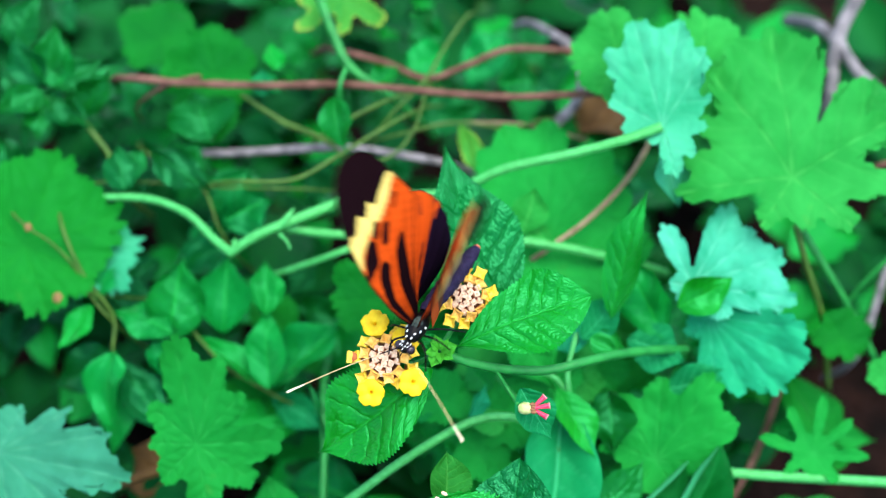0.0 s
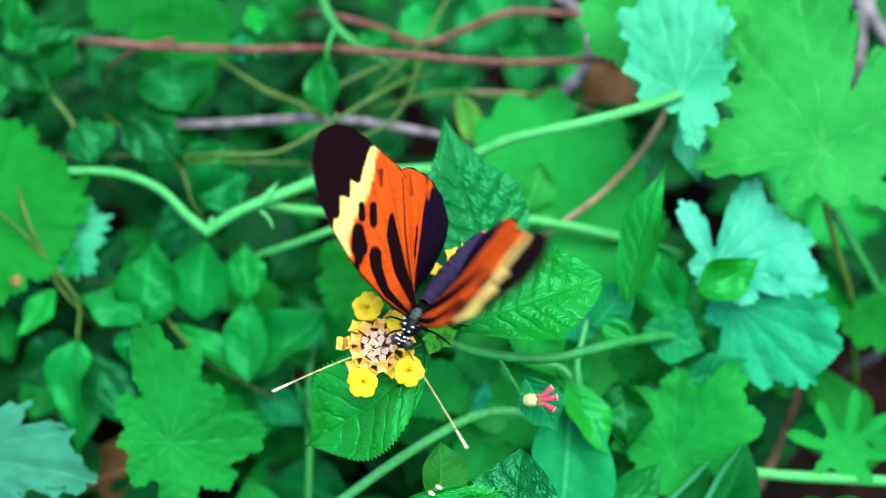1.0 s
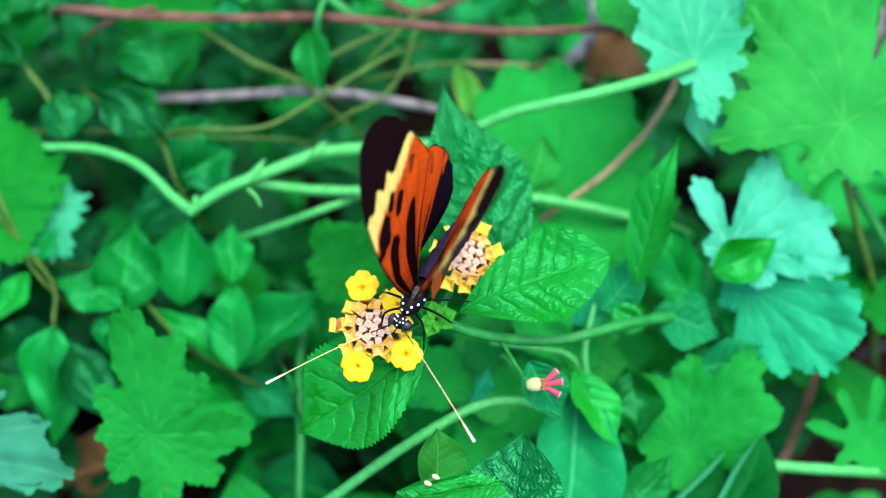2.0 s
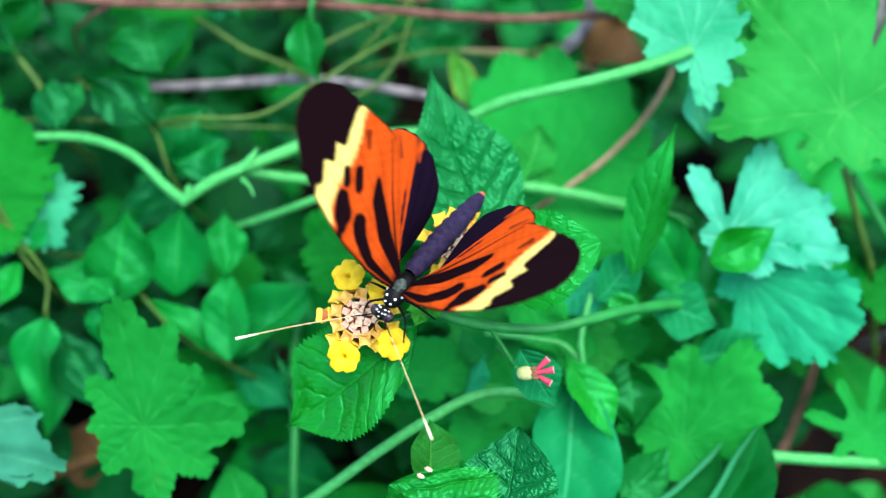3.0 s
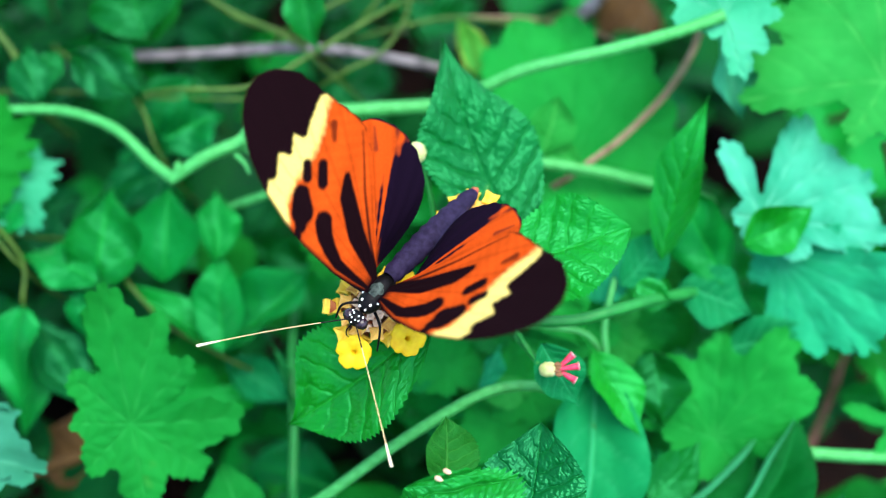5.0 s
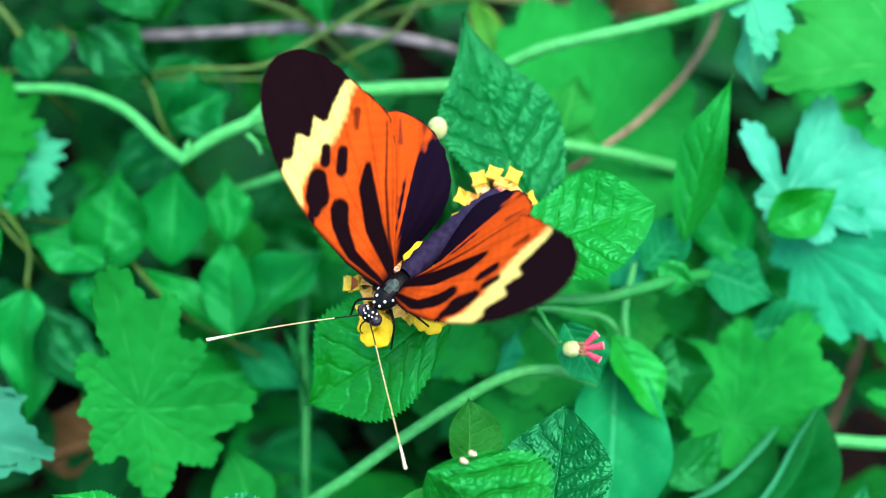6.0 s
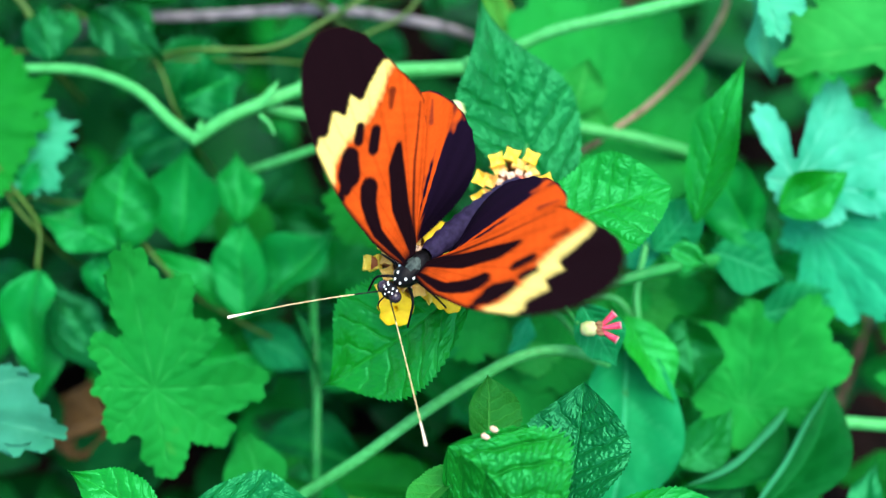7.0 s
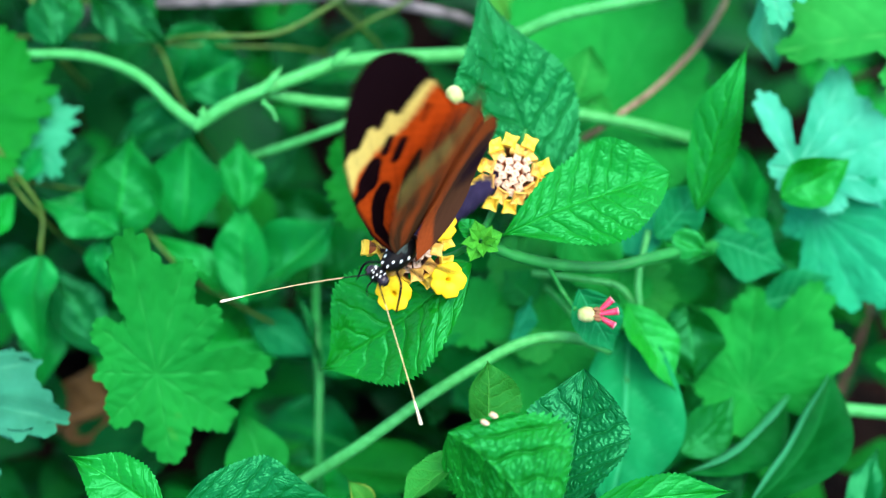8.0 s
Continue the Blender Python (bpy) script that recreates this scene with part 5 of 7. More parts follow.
def leaf_crown(parent, place, normal, size):
    """A tight rosette of very young leaves at a shoot's tip."""
    z = Vector(normal).normalized()
    x = Vector((1, 0, 0))
    x = (x - x.dot(z) * z).normalized()
    y = z.cross(x)
    for k in range(9):
        a = k * 2.4
        out = math.cos(a) * x + math.sin(a) * y
        reach = size * (0.45 + 0.07 * k)
        base = Vector(place) + 0.1 * size * out
        lantana_leaf(parent, base, base + out * reach + z * size * (0.75 - 0.08 * k), z, 0.85 * reach, BRIGHT_SHOOT, fold=0.4, curl=0.25, teeth=10)


def spent_flower(parent, place, ahead, normal):
    """A cream calyx with three pink tubes that have lost their petals."""
    m, _ = frame_of(place, Vector(place) + Vector(ahead), normal)
    cup = attach("spent_flower", lathe("spent_flower", [(-0.0010, 0.0002), (-0.0008, 0.0008), (0.0, 0.00115), (0.0010, 0.0011), (0.0015, 0.0008), (0.0016, 0.0001)]), CREAM, parent, m, "cream spent flower with three pink tubes")
    for turn, lift in ((42, 0.0004), (8, 0.0008), (-32, 0.0002)):
        q = m @ pose(0, 0.0016, lift, 8, 0, turn)
        t = attach("pink_tube", lathe("pink_tube", [(0, 0.00026), (0.0012, 0.00036), (0.0023, 0.00047), (0.0032, 0.00056), (0.0032, 0.00025), (0.0029, 0.0001)], 10), PINK, cup, q, "small pink tube")
        attach("tube_mouth", lathe("tube_mouth", [(0.0030, 0.0004), (0.0033, 0.00068), (0.00340, 0.00050), (0.0031, 0.0002)], 10), PINK_END, cup, q)
    for k in range(4):
        attach("brown_speck", lathe("brown_speck", [(-0.0006, 0.0001), (0, 0.00042), (0.0006, 0.0001)], 6), BROWN, cup, m @ pose(0.0005 * (k - 1.5), 0.0017 + 0.0002 * (k % 2), 0.0009))
    return cup


lantana_sprig = thing("lantana_sprig", SPRIG_BASE, "lantana sprig with yellow flower heads and wrinkled green leaves", "lantana", "lantanas")
lantana_leaf(lantana_sprig, (0.0075, 0.0008, 0.1081), (-0.0148, -0.0071, 0.0923), (-0.0412, -0.3555, 0.9338), 0.0190, LANTANA_SHADE_TONE, curl=0.05, quilt=0.021, teeth=30, depth=0.05, veins=8, peak=0.50, point=1.35, fold=0.26, sweep=-0.16)
lantana_leaf(lantana_sprig, (0.0123, 0.005, 0.109), (0.0377, 0.014, 0.1139), (-0.033, -0.3447, 0.9381), 0.0158, LANTANA, curl=0.05, peak=0.58, point=0.80, quilt=0.021, teeth=34, depth=0.04, veins=9, fold=0.20)
lantana_leaf(lantana_sprig, (0.0212, 0.0186, 0.1034), (0.0104, 0.0441, 0.1235), (0.1592, -0.3607, 0.919), 0.0186, LANTANA_COOL, curl=0.06, peak=0.38, point=1.35, sweep=-0.15, quilt=0.027, teeth=36, veins=8, depth=0.04)
lantana_leaf(lantana_sprig, (0.0243, 0.0015, 0.1009), (0.0305, -0.0049, 0.0929), (0, -0.4195, 0.9078), 0.0077, TEAL)
lantana_leaf(lantana_sprig, (0.0086, 0.004, 0.1095), (0.0057, 0.0066, 0.1116), (0.2428, -0.1851, 0.9522), 0.0033, LANTANA)
stem(lantana_sprig, STEM_GREEN, [(0.0096, 0.0043, 0.1083), (0.0144, 0.0041, 0.1056), (0.0214, 0.0049, 0.1023), (0.0295, 0.0065, 0.0998), (0.0367, 0.0095, 0.0984), (0.0433, 0.0142, 0.0945), (0.0507, 0.0209, 0.0871), (0.06, 0.0291, 0.077)], 0.00087, 0.00097, "stem")
stem(lantana_sprig, STEM_GREEN, [(0.0084, 0.0043, 0.1083), (0.0047, 0.004, 0.1055), (0.0008, 0.0038, 0.1054), (-0.0013, 0.0037, 0.1066)], 0.00048, 0.00048, "peduncle")
stem(lantana_sprig, STEM_GREEN, [(0.0088, 0.005, 0.1077), (0.011, 0.0115, 0.1053), (0.0131, 0.0164, 0.1055), (0.014, 0.0173, 0.1076)], 0.00049, 0.00049, "peduncle")
stem(lantana_sprig, STEM_GREEN, [(0.0194, 0.0044, 0.1033), (0.0219, 0.0026, 0.0991), (0.0238, -0.0009, 0.0988)], 0.00039, 0.00039, "peduncle")
stem(lantana_sprig, STEM_GREEN, [(0.0155, 0.0184, 0.111), (0.016, 0.0206, 0.113), (0.0165, 0.0218, 0.1139)], 0.00040, 0.00030, "peduncle")
CROWN_AT = (0.0091, 0.0035, 0.1097)
HEAD_ONE = (-0.0012, 0.0013, 0.1104)
HEAD_TWO = (0.0141, 0.0143, 0.1122)
SPENT_AT = (0.0247, -0.0032, 0.1008)
stem(lantana_sprig, STEM_GREEN, [(0.0086, 0.0204, 0.1048), (0.008, 0.0232, 0.1085), (0.0071, 0.0256, 0.1118), (0.006, 0.0272, 0.1145)], 0.00045, 0.00045, "peduncle")
WHITE_BUD = (0.0058, 0.027, 0.1156)
flower_head(lantana_sprig, HEAD_ONE, (-0.05, -0.55, 0.83), ((104, 0.0068), (249, 0.0068), (-39, 0.0070), (42, 0.0056)), "lantana flower head, yellow florets round pinkish buds", 9, 1.0, 3, ((176, 0.0066),))
flower_head(lantana_sprig, HEAD_TWO, (0.02, -0.55, 0.83), (), "lantana flower head of half-open yellow florets", 10, 1.0, 8, (), 0.0049, 24)
leaf_crown(lantana_sprig, CROWN_AT, (0, -0.5, 0.85), 0.0032)
spent_flower(lantana_sprig, SPENT_AT, (1, 0.05, -0.05), (0, -0.6, 0.8))
stem(lantana_sprig, BROWN, [(0.0056, 0.0261, 0.1149), (0.0044, 0.0245, 0.1149), (0.0028, 0.0234, 0.1153), (0.0018, 0.0232, 0.1164)], 0.00022, 0.00042, "dried_floret", "curled reddish-brown dried floret", 0.2)
attach("flower_bud", lathe("flower_bud", [(-0.0017, 0.0003), (-0.0012, 0.0011), (-0.0002, 0.0015), (0.0008, 0.0013), (0.0014, 0.0007), (0.0016, 0.0001)], 14), CREAM, lantana_sprig, Matrix.Translation(WHITE_BUD) @ pose(0, 0, 0, 40, 0, 10), "round cream flower bud")


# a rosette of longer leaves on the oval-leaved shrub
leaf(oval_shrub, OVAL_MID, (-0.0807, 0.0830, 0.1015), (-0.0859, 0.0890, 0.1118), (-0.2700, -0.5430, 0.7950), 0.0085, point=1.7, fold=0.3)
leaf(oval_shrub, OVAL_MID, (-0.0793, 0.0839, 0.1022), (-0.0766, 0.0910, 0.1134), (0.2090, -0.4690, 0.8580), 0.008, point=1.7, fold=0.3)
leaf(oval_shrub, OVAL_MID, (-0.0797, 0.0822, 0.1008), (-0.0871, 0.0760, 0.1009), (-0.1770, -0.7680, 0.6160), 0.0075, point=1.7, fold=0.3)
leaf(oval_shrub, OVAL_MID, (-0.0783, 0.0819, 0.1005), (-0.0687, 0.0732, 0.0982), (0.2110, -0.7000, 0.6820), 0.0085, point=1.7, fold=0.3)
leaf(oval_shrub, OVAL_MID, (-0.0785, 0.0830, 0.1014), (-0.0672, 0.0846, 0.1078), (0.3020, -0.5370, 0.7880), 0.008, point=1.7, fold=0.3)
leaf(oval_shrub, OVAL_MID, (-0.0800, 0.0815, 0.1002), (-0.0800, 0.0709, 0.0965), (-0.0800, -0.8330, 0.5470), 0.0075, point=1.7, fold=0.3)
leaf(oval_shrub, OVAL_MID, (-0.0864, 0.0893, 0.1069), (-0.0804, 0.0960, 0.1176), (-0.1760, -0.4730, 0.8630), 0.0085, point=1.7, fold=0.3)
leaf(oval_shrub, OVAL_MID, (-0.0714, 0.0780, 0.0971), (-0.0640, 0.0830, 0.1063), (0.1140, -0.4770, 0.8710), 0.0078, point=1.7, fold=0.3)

# leaves low behind the sprig
leaf(lantana_back, OVAL, (-0.0167, 0.0402, 0.0530), (-0.0036, 0.0465, 0.0614), (0.0470, -0.6190, 0.7840), 0.013)
leaf(lantana_back, OVAL_MID, (-0.0035, 0.0503, 0.0567), (-0.0086, 0.0548, 0.0625), (0.0470, -0.6190, 0.7840), 0.01)
leaf(lantana_back, GERANIUM_MID, (0.0134, 0.0327, 0.0530), (0.0257, 0.0382, 0.0607), (0.0470, -0.6190, 0.7840), 0.0115)
leaf(lantana_back, OVAL, (0.0219, 0.0426, 0.0550), (0.0288, 0.0340, 0.0512), (0.0470, -0.6190, 0.7840), 0.01)

# ---- the butterfly ----
def fw_edges(s):
    """Front and hind edge of a fore wing at the distance s (mm) from the body."""
    lead = np.interp(s, [1.5, 5, 8.6, 15.2, 20.5, 24.7, 28, 31, 33.5, 35.3, 36.6, 37.5, 37.9], [0.9, 2.4, 3.5, 4.5, 4.7, 4.3, 3.6, 2.7, 1.5, 0.2, -1.3, -3.2, -5.0])
    hind = np.interp(s, [1.5, 5, 8, 13, 17, 20.6, 23, 26.5, 29, 31.4, 33.5, 35, 36.3, 37.3, 37.9], [-1.6, -4.2, -6.6, -9.8, -12.2, -13.9, -13.6, -12.6, -11.9, -11.3, -10.6, -9.7, -8.4, -6.8, -5.05])
    return lead, hind


def hw_edges(s):
    lead = np.interp(s, [0.9, 3, 6.6, 10, 13.5, 17, 19.5, 20.8, 21.2], [-0.6, -1.2, -3.2, -5.2, -7.4, -10.0, -12.2, -13.5, -14.2])
    hind = np.interp(s, [0.9, 1.4, 2.4, 4.0, 6, 8.5, 10.5, 12.5, 14.5, 16.4, 18, 19.3, 20.4, 21.2], [-7.5, -11.0, -13.6, -15.6, -17.2, -18.3, -18.8, -18.9, -18.7, -18.1, -17.3, -16.5, -15.6, -14.3])
    return lead, hind


def streak(s, q, pts, radii):
    """1 inside a chain of thick line pieces, falling to 0 across a soft edge."""
    out = np.zeros_like(s)
    for (a, b), (c, d), r0, r1 in zip(pts[:-1], pts[1:], radii[:-1], radii[1:]):
        t = np.clip(((s - a) * (c - a) + (q - b) * (d - b)) / ((c - a) ** 2 + (d - b) ** 2), 0, 1)
        dist = np.hypot(s - a - t * (c - a), q - b - t * (d - b)) - (r0 + t * (r1 - r0))
        out = np.maximum(out, np.clip(0.5 - dist / 0.35, 0, 1))
    return out


ORANGE, DARK, YELLOW = np.array([0.44, 0.054, 0.005]), np.array([0.0055, 0.0016, 0.0026]), np.array([0.64, 0.50, 0.13])


def paint(c, mask, colour):
    return c + (np.asarray(colour) - c) * mask[..., None]


def fw_pattern(s, q):
    wob = 0.25 * np.sin(s * 2.1 + q * 3.3) + 0.18 * np.sin(q * 5.1 - s * 1.7)
    c = np.broadcast_to(ORANGE, s.shape + (3,)).copy()
    c = paint(c, 0.5 * np.clip((np.sin(np.arctan2(q + 1, s) * 42) - 0.7) * 3, 0, 1), ORANGE * 0.5)
    c = c * (1 + 0.10 * np.sin(s * 0.9 + q * 0.6) + 0.06 * np.sin(s * 3.1 - q * 2.3))[..., None]
    # pale band between the orange and the dark tip, with a toothed outer side
    inner = np.interp(q, [-12, -11.3, -8.1, -4.65, -0.4, 2.8, 4.8], [27.7, 27.3, 24.9, 23.3, 23.0, 21.8, 18.8]) + 0.5 * wob
    outer = np.interp(q, [-12, -11.3, -8.5, -5.9, -5.3, -4.6, -2.6, -2.1, -1.0, 1.0, 1.6, 2.6, 3.6, 4.6], [28.6, 29.0, 27.9, 26.3, 26.4, 28.0, 26.2, 26.3, 27.9, 26.1, 25.7, 26.3, 25.6, 25.4])
    c = paint(c, np.clip((s - inner) / 1.3 + 0.5, 0, 1), YELLOW)
    c = paint(c, np.clip((s - outer - 0.3 * wob) / 0.35 + 0.5, 0, 1), DARK)
    marks = streak(s, q, [(20.9, 0.2), (19.1, 1.6), (17.9, 3.1)], [1.6, 2.0, 1.1])
    marks = np.maximum(marks, streak(s, q, [(17.9, 4.0), (17.0, 4.3)], [0.5, 0.5]))
    marks = np.maximum(marks, streak(s, q, [(15.3, -0.1), (13.6, 1.0), (11.8, 1.6), (8.8, 2.0), (5.1, 1.2), (2, 0.4)], [1.6, 1.45, 1.2, 0.9, 0.6, 0.4]))
    marks = np.maximum(marks, streak(s, q, [(23.3, -3.4), (22.0, -2.2)], [0.8, 0.85]))
    marks = np.maximum(marks, streak(s, q, [(21.4, -5.3), (19.4, -3.6)], [0.8, 0.95]))
    marks = np.maximum(marks, streak(s, q, [(17.3, -7.3), (14.8, -5.4), (9.3, -3.1), (2.6, -1.9)], [0.5, 1.4, 1.55, 1.0]))
    marks = np.maximum(marks, 0.75 * streak(s, q, [(24.6, -10.2), (22.6, -8.8)], [0.55, 0.3]))
    ray = abs(((np.arctan2(q - 1.0, s - 4.0) * 7.5) % 1.0) - 0.5)
    c = paint(c, 0.55 * np.clip(1 - ray / 0.05, 0, 1) * np.clip((s - 21) / 4, 0, 1), DARK * 0.6)
    lead, hind = fw_edges(s)
    marks = np.maximum(marks, np.clip(1.2 - (lead - q) / np.interp(s, [0, 8, 16, 24], [0.9, 0.75, 0.5, 0.35]), 0, 1))
    marks = np.maximum(marks, np.clip(1.3 - (q - hind) / 0.28, 0, 1) * (s > 20))
    marks = np.maximum(marks, 0.9 * streak(s, q, [(20.4, -13.0), (13.5, -8.2), (6.6, -4.2), (1.8, -2.0)], [0.12, 0.2, 0.25, 0.4]))
    marks = np.maximum(marks, np.clip(1 - (s - 2.2) / 1.5, 0, 1))
    c = paint(c, np.clip(marks, 0, 1), DARK)
    c = paint(c, 0.45 * np.clip(1 - s / 9, 0, 1), DARK)
    return c


def hw_pattern(s, q):
    wob = 0.3 * np.sin(s * 1.9 - q * 2.3) + 0.2 * np.sin(q * 4.0 + s)
    c = np.broadcast_to(ORANGE, s.shape + (3,)).copy()
    c = paint(c, 0.45 * np.clip((np.sin(np.arctan2(q + 2, s - 0.2) * 30) - 0.6) * 2.5, 0, 1), ORANGE * 0.5)
    # the dark inner patch ends in feathered rays between the veins
    edge = np.interp(s, [0, 2.0, 4.5, 7.5, 9.5, 11.0, 12.2, 13.2, 14.2], [-3.6, -4.3, -5.5, -7.3, -9.0, -10.9, -13.4, -16.4, -19.4])
    ray = np.arctan2(q, s)
    rays = (1.7 * np.sin(ray * 41) + 1.3 * np.sin(ray * 73 + 1.0)) * np.clip((s - 4) / 5, 0, 1)
    dark = np.clip((edge - q + rays + wob * np.clip(s - 5, 0, 1)) / np.interp(s, [0, 8, 12, 15], [0.5, 1.2, 2.4, 3.2]) + 0.4, 0, 1)
    dark = np.maximum(dark, 0.8 * streak(s, q, [(17.8, -12.8), (16.0, -11.5)], [0.25, 0.5]))
    dark = np.maximum(dark, 0.6 * streak(s, q, [(19.0, -15.2), (16.4, -13.4)], [0.15, 0.4]))
    lead, hind = hw_edges(s)
    dark = np.maximum(dark, np.clip(1.3 - (q - hind) / 0.35, 0, 1))
    return paint(c, np.clip(dark, 0, 1), DARK * 0.8 + np.array([0.001, 0.001, 0.006]))


def wing(name, parent, side, edges, pattern, s0, s1, rise, sag=0.0):
    """One wing in the body's space, flat at z = 0: a fine grid between its two edges, slightly vaulted, with raised veins."""
    rows, cols = 150, 80
    k = np.linspace(0, 1, rows)
    s = (s0 + (s1 - s0) * np.sin(k * math.pi / 2) ** 0.9)[:, None]
    lead, hind = edges(s)
    v = np.linspace(0, 1, cols)[None, :]
    q = lead + (hind - lead) * v
    s = np.broadcast_to(s, q.shape)
    q = q + 0.10 * np.sin(s * 2.2) * (v ** 6) * (s > 8)
    ang = np.arctan2(q, s)
    z = rise + 0.055 * np.sin(ang * 40) * np.clip(s / 8, 0, 1) - 0.0022 * (s - 14) ** 2 * np.clip(s / 14, 0, 1) + 0.25 * np.sin(q * 0.35)
    z = z - sag * np.exp(-(s / 3.6) ** 2)
    me = grid_mesh(name, np.stack([side * s, q, z], -1) * 0.001, rows, cols, colours=pattern(s, q))
    ob = attach(name, me, WING, parent)
    # the underside shows the same marks in dull brown
    dull = 0.45 * pattern(s, q) + np.array([0.055, 0.022, 0.008])
    below = grid_mesh("underside", np.stack([side * s, q, z - 0.07], -1) * 0.001, rows, cols, colours=dull)
    attach("underside", below, WING, ob, Matrix(), "dull brown wing underside")
    return ob


def bow(a, b, lift, n=5):
    a, b, lift = Vector(a), Vector(b), Vector(lift)
    return [a.lerp(b, k / (n - 1)) + lift * math.sin(math.pi * k / (n - 1)) for k in range(n)]


def butterfly_body():
    bf = thing("butterfly", (0, 0, 0), "orange, black and yellow longwing butterfly feeding on a lantana flower", "butterfly")
    mm = 0.001
    thorax = attach("thorax", lathe("thorax", [(-3.6 * mm, 0.3 * mm), (-3.2 * mm, 1.2 * mm), (-1.6 * mm, 1.75 * mm), (0.2 * mm, 1.9 * mm), (1.8 * mm, 1.6 * mm), (2.7 * mm, 1.1 * mm), (3.0 * mm, 0.7 * mm), (3.3 * mm, 0.2 * mm)]), CHITIN, bf)
    attach("fur", lathe("fur", [(-1.9 * mm, 0.2 * mm), (-1.5 * mm, 1.0 * mm), (-0.4 * mm, 1.35 * mm), (0.8 * mm, 1.1 * mm), (1.2 * mm, 0.2 * mm)]), GREY_FUR, thorax, pose(0, 0, 0.75 * mm), "grey-green furry back")
    for x, y, z, r in ((0.75, 2.0, 1.25, 0.24), (-0.75, 2.0, 1.25, 0.24), (1.35, 1.0, 1.0, 0.26), (-1.35, 1.0, 1.0, 0.26), (0.5, 2.9, 0.85, 0.2), (-0.5, 2.9, 0.85, 0.2), (1.75, -0.2, 0.9, 0.24), (-1.75, -0.2, 0.9, 0.24)):
        attach("white_spot", lathe("white_spot", [(-r * mm, 0.02 * mm), (-0.5 * r * mm, 0.85 * r * mm), (0.4 * r * mm, 0.9 * r * mm), (r * mm, 0.02 * mm)], 8), WHITE_SCALE, thorax, pose(x * mm, y * mm, z * mm))
    head = attach("head", lathe("head", [(-1.0 * mm, 0.4 * mm), (-0.8 * mm, 1.0 * mm), (0, 1.3 * mm), (0.7 * mm, 1.1 * mm), (1.15 * mm, 0.6 * mm), (1.3 * mm, 0.1 * mm)]), CHITIN, bf, pose(0, 4.3 * mm, -0.3 * mm))
    for side in (1, -1):
        attach("eye", lathe("eye", [(-0.95 * mm, 0.05 * mm), (-0.8 * mm, 0.5 * mm), (-0.3 * mm, 0.9 * mm), (0.3 * mm, 0.9 * mm), (0.8 * mm, 0.5 * mm), (0.95 * mm, 0.05 * mm)]), EYE, head, pose(side * 1.15 * mm, 4.5 * mm, -0.3 * mm, 0, 0, side * 20), "glossy dark eye")
    for x, y, z in ((0.45, 4.2, 0.95), (-0.45, 4.2, 0.95), (0.3, 4.9, 0.75), (-0.3, 4.9, 0.75), (0.75, 4.7, 0.6), (-0.75, 4.7, 0.6), (0, 5.35, 0.3), (0.9, 3.9, 0.5), (-0.9, 3.9, 0.5)):
        attach("white_spot", lathe("white_spot", [(-0.17 * mm, 0.02 * mm), (0, 0.17 * mm), (0.17 * mm, 0.02 * mm)], 8), WHITE_SCALE, head, pose(x * mm, y * mm, z * mm))
    antennae = []
    for name, target in (("antenna", (14.027, 21.9433, -1.1702)), ("antenna", (-19.1625, 17.085, 0.5302))):
        a = Vector((0.35 * mm * (1 if target[0] > 0 else -1), 5.0 * mm, 0.4 * mm))
        line = bow(a, Vector(target) * mm, (0, 0, 0.7 * mm), 6)
        line = [p - a for p in line]
        here = Matrix.Translation(a)
        ant = attach(name, tube(name, line, 0.00007, 0.00008, 8), ANTENNA, bf, here, "straw-coloured thread-like antenna")
        antennae.append(ant)
        attach("antenna_base", tube("antenna_base", [line[0].lerp(line[1], t) for t in (0, 0.5, 1.0)], 0.00011, 0.00010, 8), CHITIN, ant, here)
        tip = [line[-1] + (line[-1] - line[-2]).normalized() * d for d in (-0.0030, -0.0012, 0.0004)]
        attach("antenna_club", tube("antenna_club", tip, 0.00011, 0.00023, 8), ANTENNA_TIP, ant, here, "pale thickened antenna tip")
    attach("proboscis", tube("proboscis", [(0, 5.3 * mm, -0.6 * mm), (0.2 * mm, 6.2 * mm, -1.2 * mm), (0.1 * mm, 6.6 * mm, -2.3 * mm), (-0.2 * mm, 6.5 * mm, -3.2 * mm)], 0.00012, 0.00008, 6), CHITIN, bf)
    ring = [(0.0, 1.0)]
    for k in range(9):
        r = 1.35 * math.sin(math.pi * (0.25 + 0.55 * k / 8)) + 0.55
        y = -0.6 - 2.06 * k
        ring += [(y - 0.15, 0.93 * r), (y - 0.9, 1.04 * r), (y - 1.7, 0.95 * r)]
    ring += [(-19.8, 1.0), (-20.6, 0.7), (-21.1, 0.1)]
    abdomen = attach("abdomen", lathe("abdomen", [(y * mm, r * mm) for y, r in ring][::-1]), VELVET, bf, pose(0, -3.0 * mm, 0.9 * mm, 13), "slender dark violet abdomen")
    attach("abdomen_tip", lathe("abdomen_tip", [(-0.5 * mm, 0.1 * mm), (-0.2 * mm, 0.45 * mm), (0.3 * mm, 0.75 * mm), (0.5 * mm, 0.3 * mm)]), RED_TIP, abdomen, pose(0, -3.0 * mm, 0.9 * mm, 13) @ pose(0, -20.7 * mm, 0.2 * mm))
